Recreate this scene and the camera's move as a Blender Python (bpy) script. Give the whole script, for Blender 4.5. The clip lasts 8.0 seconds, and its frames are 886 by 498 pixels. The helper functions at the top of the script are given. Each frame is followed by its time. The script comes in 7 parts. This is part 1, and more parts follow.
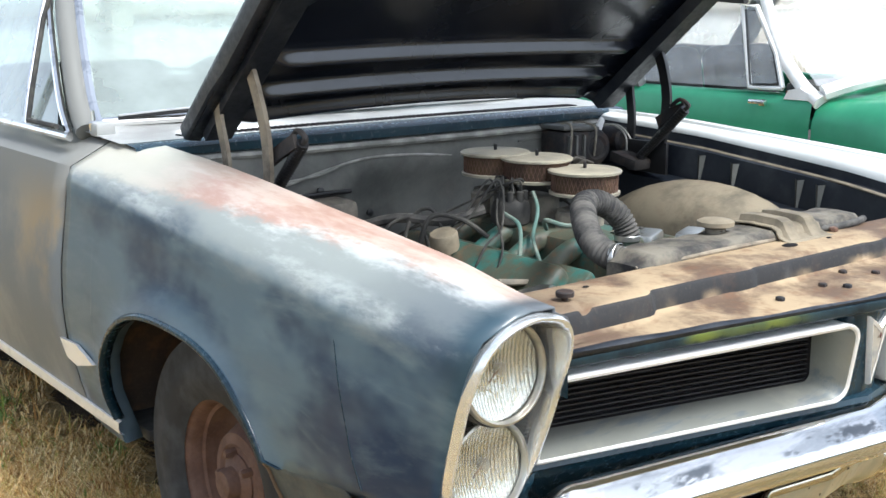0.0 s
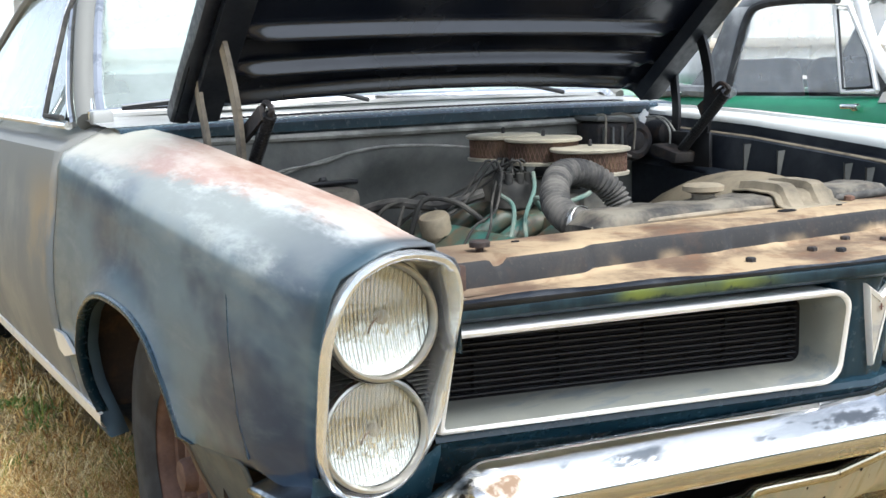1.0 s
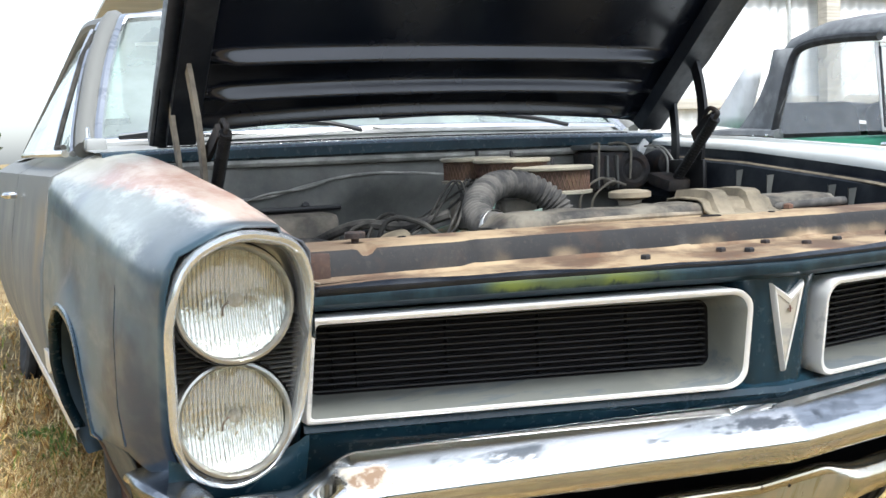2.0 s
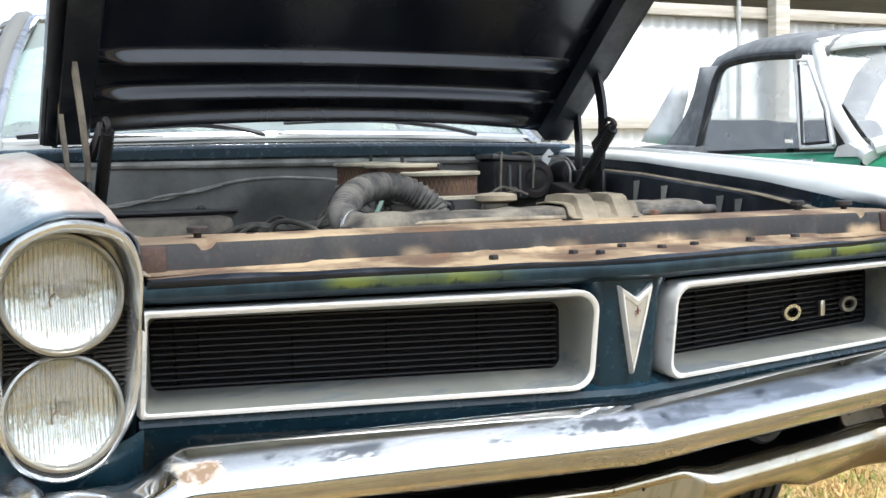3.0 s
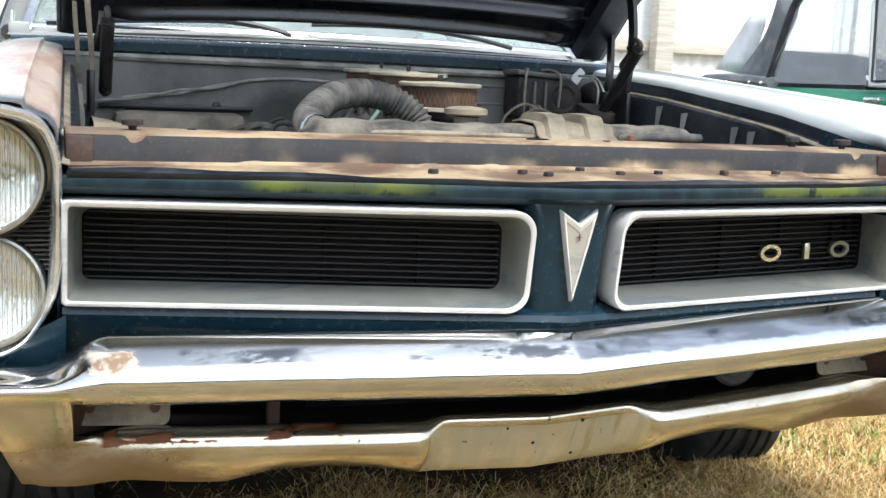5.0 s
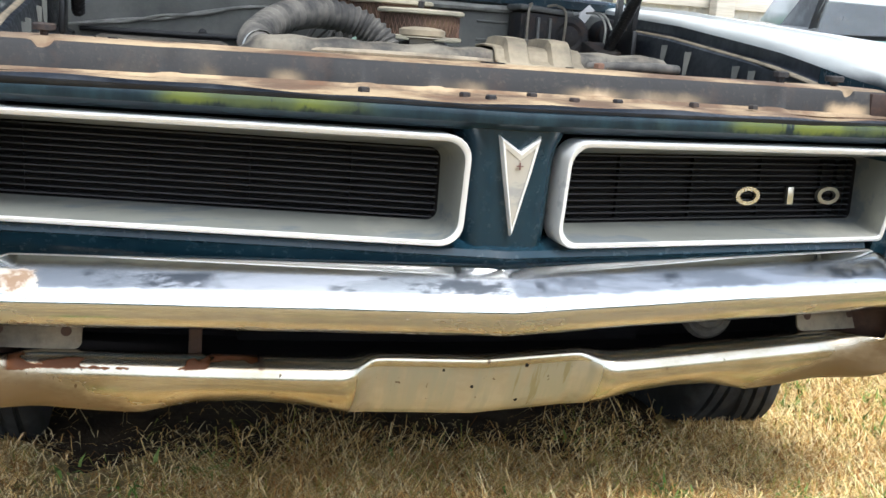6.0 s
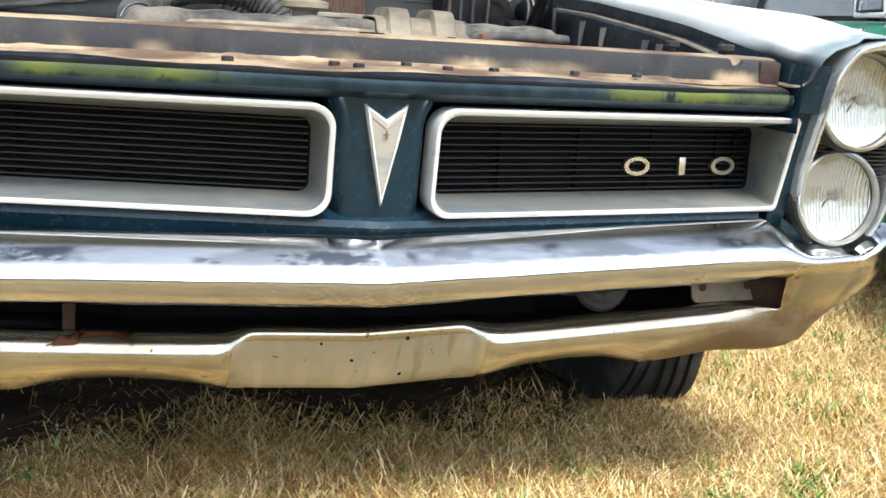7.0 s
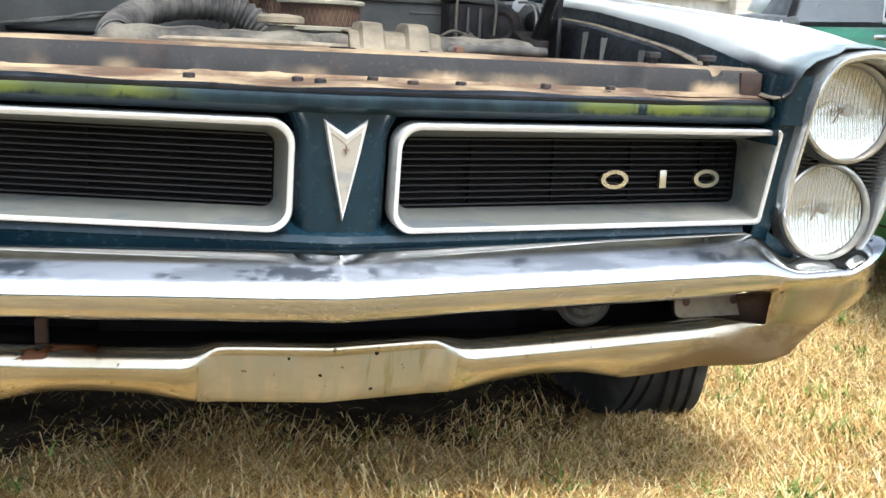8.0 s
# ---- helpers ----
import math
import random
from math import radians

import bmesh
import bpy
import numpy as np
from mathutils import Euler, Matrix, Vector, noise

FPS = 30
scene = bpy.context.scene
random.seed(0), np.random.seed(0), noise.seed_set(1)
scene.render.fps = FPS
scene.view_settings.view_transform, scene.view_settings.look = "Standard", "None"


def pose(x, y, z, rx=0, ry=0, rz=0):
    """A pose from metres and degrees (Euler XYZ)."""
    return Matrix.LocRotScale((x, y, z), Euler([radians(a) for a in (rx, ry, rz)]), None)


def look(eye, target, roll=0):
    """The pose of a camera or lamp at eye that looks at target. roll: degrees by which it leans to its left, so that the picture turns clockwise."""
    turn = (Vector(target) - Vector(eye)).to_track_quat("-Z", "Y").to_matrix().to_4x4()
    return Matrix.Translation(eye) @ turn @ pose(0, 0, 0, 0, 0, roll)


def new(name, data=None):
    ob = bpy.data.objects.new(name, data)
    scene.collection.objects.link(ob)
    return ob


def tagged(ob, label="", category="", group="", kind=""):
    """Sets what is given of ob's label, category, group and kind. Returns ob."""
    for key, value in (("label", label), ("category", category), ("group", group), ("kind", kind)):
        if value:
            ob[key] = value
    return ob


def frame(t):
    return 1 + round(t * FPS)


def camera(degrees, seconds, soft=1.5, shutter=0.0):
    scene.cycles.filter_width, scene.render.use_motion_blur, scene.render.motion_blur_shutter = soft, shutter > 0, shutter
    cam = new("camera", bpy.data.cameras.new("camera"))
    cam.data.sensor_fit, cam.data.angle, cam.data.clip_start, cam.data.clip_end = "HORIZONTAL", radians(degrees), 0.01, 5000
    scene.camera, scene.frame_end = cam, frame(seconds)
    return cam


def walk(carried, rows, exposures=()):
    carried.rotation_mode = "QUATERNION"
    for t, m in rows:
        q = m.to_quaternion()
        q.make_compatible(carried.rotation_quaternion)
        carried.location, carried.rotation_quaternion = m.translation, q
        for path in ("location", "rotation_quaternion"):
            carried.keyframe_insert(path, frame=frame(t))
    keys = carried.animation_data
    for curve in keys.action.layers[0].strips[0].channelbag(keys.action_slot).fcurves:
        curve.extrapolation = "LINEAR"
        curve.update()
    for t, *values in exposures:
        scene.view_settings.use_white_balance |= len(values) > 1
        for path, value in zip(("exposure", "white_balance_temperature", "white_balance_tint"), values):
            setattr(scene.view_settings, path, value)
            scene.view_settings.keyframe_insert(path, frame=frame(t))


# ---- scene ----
cam = camera(42.0, 8.0)
PATH = [
    (0, (-1.838, -1.101, 1.229), (-0.631, 0.437, 0.811), -0.2),
    (0.5, (-1.633, -1.204, 1.125), (-0.512, 0.407, 0.737), -0.4),
    (1, (-1.437, -1.196, 1.023), (-0.459, 0.521, 0.716), -1.7),
    (1.2, (-1.389, -1.202, 1.001), (-0.465, 0.537, 0.65), -1.0),
    (2.3, (-1.058, -1.407, 0.878), (-0.278, 0.43, 0.74), -2.5),
    (2.5, (-1.028, -1.413, 0.874), (-0.22, 0.409, 0.708), -2.3),
    (3, (-0.974, -1.436, 0.866), (-0.131, 0.372, 0.72), -1.1),
    (3.5, (-0.96, -1.444, 0.858), (-0.109, 0.355, 0.668), -0.6),
    (4, (-0.928, -1.459, 0.846), (-0.081, 0.33, 0.558), 0.7),
    (4.2, (-0.887, -1.473, 0.836), (-0.107, 0.341, 0.521), -1.5),
    (5.3, (-0.669, -1.502, 0.868), (-0.054, 0.377, 0.57), 3.9),
    (5.5, (-0.629, -1.484, 0.854), (-0.034, 0.393, 0.501), 3.9),
    (6, (-0.509, -1.456, 0.811), (0.034, 0.433, 0.443), 4.1),
    (6.5, (-0.416, -1.492, 0.795), (0.122, 0.407, 0.473), 4.0),
    (7, (-0.344, -1.488, 0.786), (0.209, 0.397, 0.41), 3.5),
    (7.5, (-0.27, -1.499, 0.808), (0.254, 0.391, 0.417), 3.9),
    (8, (-0.211, -1.511, 0.801), (0.235, 0.403, 0.433), 2.9),
]
EXPOSURE, KELVIN = 1.40, 6080.0
walk(cam, [(t, look(eye, target, roll)) for t, eye, target, roll in PATH], [(t, EXPOSURE + d, KELVIN, 8.0) for t, d in ((0.0, 0.07), (1.2, 0.06), (2.5, -0.04), (4.2, -0.04), (6.0, 0.08), (8.0, 0.17))])

# ---------------------------------------------------------------- light
world = bpy.data.worlds.new("sky")
scene.world = world
world.use_nodes = True
wn, wl = world.node_tree.nodes, world.node_tree.links
sky = wn.new("ShaderNodeTexSky")
sky.sky_type, sky.sun_disc = "NISHITA", False
sky.sun_elevation, sky.sun_rotation = radians(56), radians(167)
sky.dust_density, sky.air_density, sky.ozone_density = 2.0, 1.0, 1.0
pale = wn.new("ShaderNodeHueSaturation")
pale.inputs["Saturation"].default_value = 0.45
wl.new(sky.outputs["Color"], pale.inputs["Color"])
wl.new(pale.outputs["Color"], wn["Background"].inputs["Color"])
wn["Background"].inputs["Strength"].default_value = 0.13

sun = new("sun", bpy.data.lights.new("sun", "SUN"))
sun.data.energy, sun.data.angle, sun.data.color = 1.75, radians(16), (1.0, 0.97, 0.92)
sun.matrix_world = look((0.6, -2.6, 3.96), (0, 0, 0))


# ---------------------------------------------------------------- materials
def material(name, base=(0.5, 0.5, 0.5), rough=0.5, metal=0.0, coat=0.0, spec=0.5):
    m = bpy.data.materials.new(name)
    m.use_nodes = True
    b = m.node_tree.nodes["Principled BSDF"]
    b.inputs["Base Color"].default_value = (*base, 1)
    b.inputs["Roughness"].default_value = rough
    b.inputs["Metallic"].default_value = metal
    b.inputs["Coat Weight"].default_value = coat
    b.inputs["Coat Roughness"].default_value = 0.12
    b.inputs["Specular IOR Level"].default_value = spec
    return m


def node(m, kind, **inputs):
    n = m.node_tree.nodes.new("ShaderNode" + kind)
    for key, value in inputs.items():
        sock = n.inputs[key.replace("_", " ")]
        if hasattr(value, "links"):
            m.node_tree.links.new(value, sock)
        else:
            sock.default_value = value
    return n


def place(m, stretch=(1, 1, 1), shift=(0, 0, 0)):
    c = node(m, "TexCoord")
    k = node(m, "Mapping", Vector=c.outputs["Object"])
    k.inputs["Scale"].default_value = stretch
    k.inputs["Location"].default_value = shift
    return k.outputs["Vector"]


def noise_tex(m, scale, detail=5, rough=0.6, stretch=(1, 1, 1), shift=(0, 0, 0), warp=0.0):
    n = node(m, "TexNoise", Vector=place(m, stretch, shift), Scale=scale, Detail=detail, Roughness=rough, Distortion=warp)
    return n.outputs["Fac"]


def span(m, value, lo, hi, a=0.0, b=1.0):
    n = node(m, "MapRange", Value=value, From_Min=lo, From_Max=hi, To_Min=a, To_Max=b)
    n.interpolation_type = "SMOOTHSTEP"
    return n.outputs["Result"]


def calc(m, op, a, b=0.5):
    n = m.node_tree.nodes.new("ShaderNodeMath")
    n.operation = op
    for i, v in enumerate((a, b)):
        if hasattr(v, "links"):
            m.node_tree.links.new(v, n.inputs[i])
        else:
            n.inputs[i].default_value = v
    return n.outputs["Value"]


def blend(m, fac, a, b):
    n = m.node_tree.nodes.new("ShaderNodeMix")
    n.data_type = "RGBA"
    for i, v in ((0, fac), (6, a), (7, b)):
        if hasattr(v, "links"):
            m.node_tree.links.new(v, n.inputs[i])
        else:
            n.inputs[i].default_value = v if i == 0 else (*v, 1)
    return n.outputs[2]


def axis(m, which):
    c = node(m, "TexCoord")
    s = node(m, "SeparateXYZ", Vector=c.outputs["Object"])
    return s.outputs[which]


def shade(m, color=None, rough=None, bump=None, depth=0.002, strength=0.5):
    b, links = m.node_tree.nodes["Principled BSDF"], m.node_tree.links
    if color is not None:
        links.new(color, b.inputs["Base Color"])
    if rough is not None:
        links.new(rough, b.inputs["Roughness"])
    if bump is not None:
        n = node(m, "Bump", Height=bump, Distance=depth, Strength=strength)
        links.new(n.outputs["Normal"], b.inputs["Normal"])
    return m


def worn_paint(name, bare, worn, shift=(0, 0, 0), coat=0.5, nose=0.11, dark=False):
    """Old teal-blue paint: bleached on the shoulder, worn through along the inner top, grey round the wheel arch."""
    m = material(name, rough=0.4, coat=coat, spec=0.22)
    x, y, z = calc(m, "ABSOLUTE", axis(m, "X")), axis(m, "Y"), axis(m, "Z")
    rel = calc(m, "SUBTRACT", z, calc(m, "ADD", calc(m, "MULTIPLY", y, 0.07), 0.795))
    big, mid = noise_tex(m, 3.4, 4, 0.55, (1, 0.7, 1.2), shift), noise_tex(m, 10, 6, 0.62, (1, 0.45, 1.4), shift, 0.4)
    fine, streak = noise_tex(m, 60, 4, 0.7, (1, 0.5, 1), shift), noise_tex(m, 16, 5, 0.65, (1, 0.25, 0.8), shift)

    def wobble(value, source, amount):
        return calc(m, "ADD", value, calc(m, "MULTIPLY", calc(m, "SUBTRACT", source, 0.5), amount))

    def product(*values):
        out = values[0]
        for v in values[1:]:
            out = calc(m, "MULTIPLY", out, v)
        return out

    deep = (0.006, 0.027, 0.066)
    color = blend(m, span(m, big, 0.41, 0.59), deep, (0.082, 0.135, 0.17))
    color = blend(m, product(span(m, mid, 0.46, 0.74), 0.40), color, (0.16, 0.215, 0.225))
    color = blend(m, product(span(m, wobble(y, big, 0.6), 0.8, 1.25), 0.3), color, (0.12, 0.16, 0.18))
    # grey-blue band round the wheel arch: sky light on the flare, in the colour
    dy, dz = calc(m, "DIVIDE", calc(m, "SUBTRACT", y, 0.92), 0.405), calc(m, "DIVIDE", calc(m, "SUBTRACT", z, 0.24), 0.375)
    q = calc(m, "SQRT", calc(m, "ADD", calc(m, "MULTIPLY", dy, dy), calc(m, "MULTIPLY", dz, dz)))
    color = blend(m, product(span(m, wobble(q, mid, 0.3), 1.26, 1.04), 0.6), color, (0.125, 0.185, 0.24))
    # bleached shoulder
    haze = span(m, wobble(wobble(rel, mid, 0.10), big, 0.10), -0.085, -0.015)
    color = blend(m, product(haze, span(m, y, 0.05, 0.45, 0.4, 0.85)), color, (0.30, 0.318, 0.288))
    band = product(span(m, rel, -0.062, -0.042), span(m, rel, -0.010, -0.026), span(m, wobble(streak, fine, 0.3), 0.46, 0.70))
    color = blend(m, product(band, 0.4), color, (0.60, 0.63, 0.60))
    # inner top worn to primer, with a white chalky border
    edge = wobble(wobble(calc(m, "SUBTRACT", x, calc(m, "ADD", calc(m, "MULTIPLY", y, 0.055), worn)), mid, 0.07), fine, 0.03)
    top = span(m, rel, -0.085, -0.06)
    tone = blend(m, span(m, streak, 0.36, 0.62), bare[0], bare[1])
    tone = blend(m, span(m, wobble(y, mid, 0.5), 0.85, 1.25), tone, bare[2])
    color = blend(m, product(span(m, edge, 0.014, -0.014), top, 0.95), color, tone)
    chalk = product(span(m, edge, -0.022, -0.004), span(m, edge, 0.032, 0.008), top, span(m, y, 1.05, 0.7))
    color = blend(m, product(chalk, 0.5, span(m, streak, 0.40, 0.58)), color, (0.66, 0.67, 0.65))
    color = blend(m, product(span(m, wobble(y, mid, 0.12), nose + 0.04, nose - 0.03), 0.85), color, (0.13, 0.185, 0.205) if dark else (0.022, 0.052, 0.075))
    # inner slope near black: its shade is put into the colour
    if dark:
        side = calc(m, "ADD", x, calc(m, "MULTIPLY", y, 0.022))
        color = blend(m, span(m, wobble(side, mid, 0.012), 0.688, 0.674), color, (0.004, 0.008, 0.014))
    return shade(m, color, span(m, mid, 0.3, 0.7, 0.36, 0.6), fine, 0.0006, 0.25)


PAINT_WORN = worn_paint("bleached blue paint", ((0.41, 0.25, 0.19), (0.54, 0.43, 0.36), (0.43, 0.41, 0.34)), 0.800, coat=0.3, nose=0.085)
# near-white top tones hold both bleaching and the sky's glare on the fender
PAINT_RIGHT = worn_paint("faded blue paint with sky glare", ((0.64, 0.67, 0.66), (0.74, 0.76, 0.75), (0.62, 0.63, 0.61)), 0.90, (4, 2, 1), 0.6, 0.085, True)


def lower_paint(name):
    """Dull brown-grey dusty paint of the doors, with an ochre stain at the front edge."""
    m = material(name, rough=0.5)
    big, fine = noise_tex(m, 2.5, 5, 0.6), noise_tex(m, 40, 4, 0.7)
    color = blend(m, span(m, big, 0.35, 0.65), (0.14, 0.155, 0.16), (0.27, 0.27, 0.245))
    stain = calc(m, "MULTIPLY", span(m, axis(m, "Y"), 2.0, 1.6), span(m, axis(m, "Z"), 0.52, 0.62))
    color = blend(m, calc(m, "MULTIPLY", stain, span(m, big, 0.35, 0.55)), color, (0.30, 0.22, 0.12))
    color = blend(m, span(m, axis(m, "Z"), 0.70, 0.86), color, (0.17, 0.17, 0.155))
    return shade(m, color, None, fine, 0.0006, 0.2)


PAINT_DOOR = lower_paint("dusty door paint")


def dusty_navy(name):
    m = material(name, rough=0.4)
    big, fine = noise_tex(m, 9, 5), noise_tex(m, 60, 4, 0.7)
    return shade(m, blend(m, span(m, big, 0.45, 0.75), (0.007, 0.010, 0.016), (0.03, 0.034, 0.04)), span(m, fine, 0.3, 0.7, 0.3, 0.55), fine, 0.0005, 0.2)


def dark_blue(name):
    m = material(name, rough=0.3, spec=0.4)
    big, fine = noise_tex(m, 5, 5), noise_tex(m, 70, 4, 0.7)
    streak = noise_tex(m, 30, 4, 0.6, (1, 1, 0.12))
    color = blend(m, span(m, big, 0.35, 0.7), (0.005, 0.019, 0.031), (0.014, 0.038, 0.054))
    color = blend(m, calc(m, "MULTIPLY", span(m, streak, 0.56, 0.68), 0.08), color, (0.05, 0.08, 0.09))
    return shade(m, color, span(m, fine, 0.3, 0.7, 0.14, 0.3), fine, 0.0003, 0.15)


NAVY = dark_blue("dark blue enamel")
FLANGE = dusty_navy("blackened blue flange")

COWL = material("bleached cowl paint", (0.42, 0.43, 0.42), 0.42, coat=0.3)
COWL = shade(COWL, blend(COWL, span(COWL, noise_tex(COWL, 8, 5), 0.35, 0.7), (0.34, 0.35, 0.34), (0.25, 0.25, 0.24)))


def mossy(name):
    """The header strip: dark blue enamel with yellow-green algae along its face."""
    m = material(name, rough=0.3, spec=0.4)
    drip = noise_tex(m, 34, 5, 0.7, (1, 1, 0.3))
    patch = noise_tex(m, 4.2, 3, 0.5, (1, 1, 0.3), (0.35, 0, 0))
    ax = calc(m, "ABSOLUTE", axis(m, "X"))
    where = calc(m, "MULTIPLY", span(m, patch, 0.45, 0.58), span(m, ax, 0.16, 0.30))
    where = calc(m, "MULTIPLY", where, span(m, drip, 0.36, 0.45))
    color = blend(m, span(m, drip, 0.35, 0.7), (0.003, 0.012, 0.020), (0.014, 0.034, 0.045))
    where = calc(m, "MULTIPLY", where, span(m, calc(m, "ADD", axis(m, "Z"), calc(m, "MULTIPLY", calc(m, "SUBTRACT", drip, 0.5), 0.03)), 0.698, 0.708))
    color = blend(m, where, color, (0.105, 0.128, 0.026))
    return shade(m, color, None, drip, 0.001, 0.3)


MOSSY = mossy("algae on blue enamel")


def dusty_metal(name, clean, dust, lo=0.35, hi=0.62, rust=0.35, scale=7, rough=0.75, ends=False):
    m = material(name, rough=rough)
    big, mid, fine = noise_tex(m, scale, 6, 0.65), noise_tex(m, scale * 3.3, 5, 0.65, warp=0.3), noise_tex(m, 120, 4, 0.7)
    color = blend(m, span(m, big, lo, hi), clean, dust)
    color = blend(m, calc(m, "MULTIPLY", span(m, mid, 0.50, 0.68), rust), color, (0.15, 0.07, 0.032))
    if ends:
        far = calc(m, "ADD", calc(m, "ABSOLUTE", axis(m, "X")), calc(m, "MULTIPLY", calc(m, "SUBTRACT", big, 0.5), 0.5))
        color = blend(m, calc(m, "MULTIPLY", span(m, far, 0.52, 0.70), 0.75), color, (0.085, 0.058, 0.040))
    color = blend(m, calc(m, "MULTIPLY", span(m, fine, 0.55, 0.7), 0.04), color, (0.5, 0.4, 0.27))
    return shade(m, color, None, fine, 0.0012, 0.45)


DUSTY_TAN = dusty_metal("rust and tan dust on steel", (0.11, 0.068, 0.042), (0.37, 0.275, 0.165), 0.38, 0.60, 0.55, 6, ends=True)
DUSTY_BLACK = dusty_metal("dusty black steel", (0.012, 0.012, 0.014), (0.06, 0.05, 0.042), 0.42, 0.75, 0.22)
DUSTY_GREY = dusty_metal("dusty grey steel", (0.095, 0.088, 0.074), (0.28, 0.245, 0.19), 0.35, 0.65, 0.1)
TANK = dusty_metal("dusty black tank", (0.022, 0.021, 0.020), (0.17, 0.152, 0.118), 0.36, 0.64, 0.08, 11)
FIREWALL = dusty_metal("dusty grey bulkhead", (0.055, 0.058, 0.056), (0.17, 0.17, 0.152), 0.3, 0.7, 0.06, 3, 0.5)
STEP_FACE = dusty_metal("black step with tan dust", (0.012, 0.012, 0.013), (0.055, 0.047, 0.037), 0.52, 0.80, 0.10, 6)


def silted(m):
    """Tan silt lodged along the foot of the step, in drifts."""
    b = m.node_tree.nodes["Principled BSDF"]
    under = b.inputs["Base Color"].links[0].from_socket
    drift = noise_tex(m, 7, 1, 0.4, (1, 0.2, 0.2), (0.35, 0, 0))
    z = calc(m, "ADD", axis(m, "Z"), calc(m, "MULTIPLY", calc(m, "SUBTRACT", noise_tex(m, 60, 4, 0.6), 0.5), 0.014))
    heap = calc(m, "MULTIPLY", span(m, z, 0.752, 0.734), span(m, drift, 0.52, 0.66, 0.0, 0.8))
    m.node_tree.links.new(blend(m, heap, under, (0.44, 0.32, 0.19)), b.inputs["Base Color"])
    return m


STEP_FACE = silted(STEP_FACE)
DARK_RUST = dusty_metal("dark rusty steel", (0.05, 0.024, 0.016), (0.10, 0.055, 0.035), 0.3, 0.7, 0.3, 14)
ARCH_RUST = dusty_metal("blackened rusty arch", (0.012, 0.010, 0.009), (0.035, 0.022, 0.015), 0.3, 0.7, 0.3, 5)
MAROON = dusty_metal("dark red rusty bracket", (0.022, 0.011, 0.009), (0.06, 0.034, 0.025), 0.3, 0.7, 0.25, 14)
HUMP = dusty_metal("dusty wheelhouse", (0.10, 0.085, 0.06), (0.25, 0.21, 0.145), 0.3, 0.6, 0.12)
ENGINE_GREEN = dusty_metal("turquoise engine enamel", (0.028, 0.12, 0.10), (0.065, 0.072, 0.05), 0.36, 0.54, 0.6, 12, 0.5)
# darker copy of the fender blue: shade of the tucked-under panel
SKIRT_SHADE = dusty_metal("blue paint in undercut shade", (0.035, 0.052, 0.064), (0.085, 0.098, 0.10), 0.35, 0.65, 0.12, 9, 0.6)
RUST = dusty_metal("brown rust", (0.075, 0.036, 0.024), (0.15, 0.085, 0.06), 0.3, 0.7, 0.35, 14)
FIN = material("black grille fins", (0.021, 0.022, 0.025), 0.45, spec=0.4)
BLACK = material("black steel", (0.008, 0.008, 0.009), 0.4)
HOOD_UNDER = material("black hood underside", (0.03, 0.036, 0.05), 0.28, coat=0.3)
HOOD_UNDER = shade(HOOD_UNDER, blend(HOOD_UNDER, span(HOOD_UNDER, noise_tex(HOOD_UNDER, 4, 5), 0.35, 0.7), (0.005, 0.007, 0.013), (0.010, 0.013, 0.022)), span(HOOD_UNDER, noise_tex(HOOD_UNDER, 5, 3), 0.3, 0.7, 0.20, 0.30))
PIT = material("black paint and unlit depth", (0.016, 0.015, 0.016), 0.9, spec=0.1)


def chrome(name, tone=(0.78, 0.78, 0.77), rough=0.1, dirt=0.35, metal=1.0):
    m = material(name, tone, rough, metal)
    big, mid, fine = noise_tex(m, 6, 5, 0.6), noise_tex(m, 20, 6, 0.66, (0.25, 1, 1)), noise_tex(m, 160, 3, 0.6)
    soil = calc(m, "MULTIPLY", span(m, mid, 0.53, 0.63), dirt)
    color = blend(m, soil, tone, (0.17, 0.20, 0.23))
    color = blend(m, calc(m, "MULTIPLY", span(m, big, 0.5, 0.75), dirt * 0.6), color, (0.62, 0.58, 0.48))
    return shade(m, color, span(m, mid, 0.35, 0.75, rough, rough + 0.16), fine, 0.0002, 0.12)


def level(m):
    """Height on the bumper, with its lean taken out."""
    return calc(m, "SUBTRACT", axis(m, "Z"), calc(m, "MULTIPLY", axis(m, "X"), 0.020))


def band(m, value, a, b, c, d):
    return calc(m, "MULTIPLY", span(m, value, a, b), span(m, value, d, c))


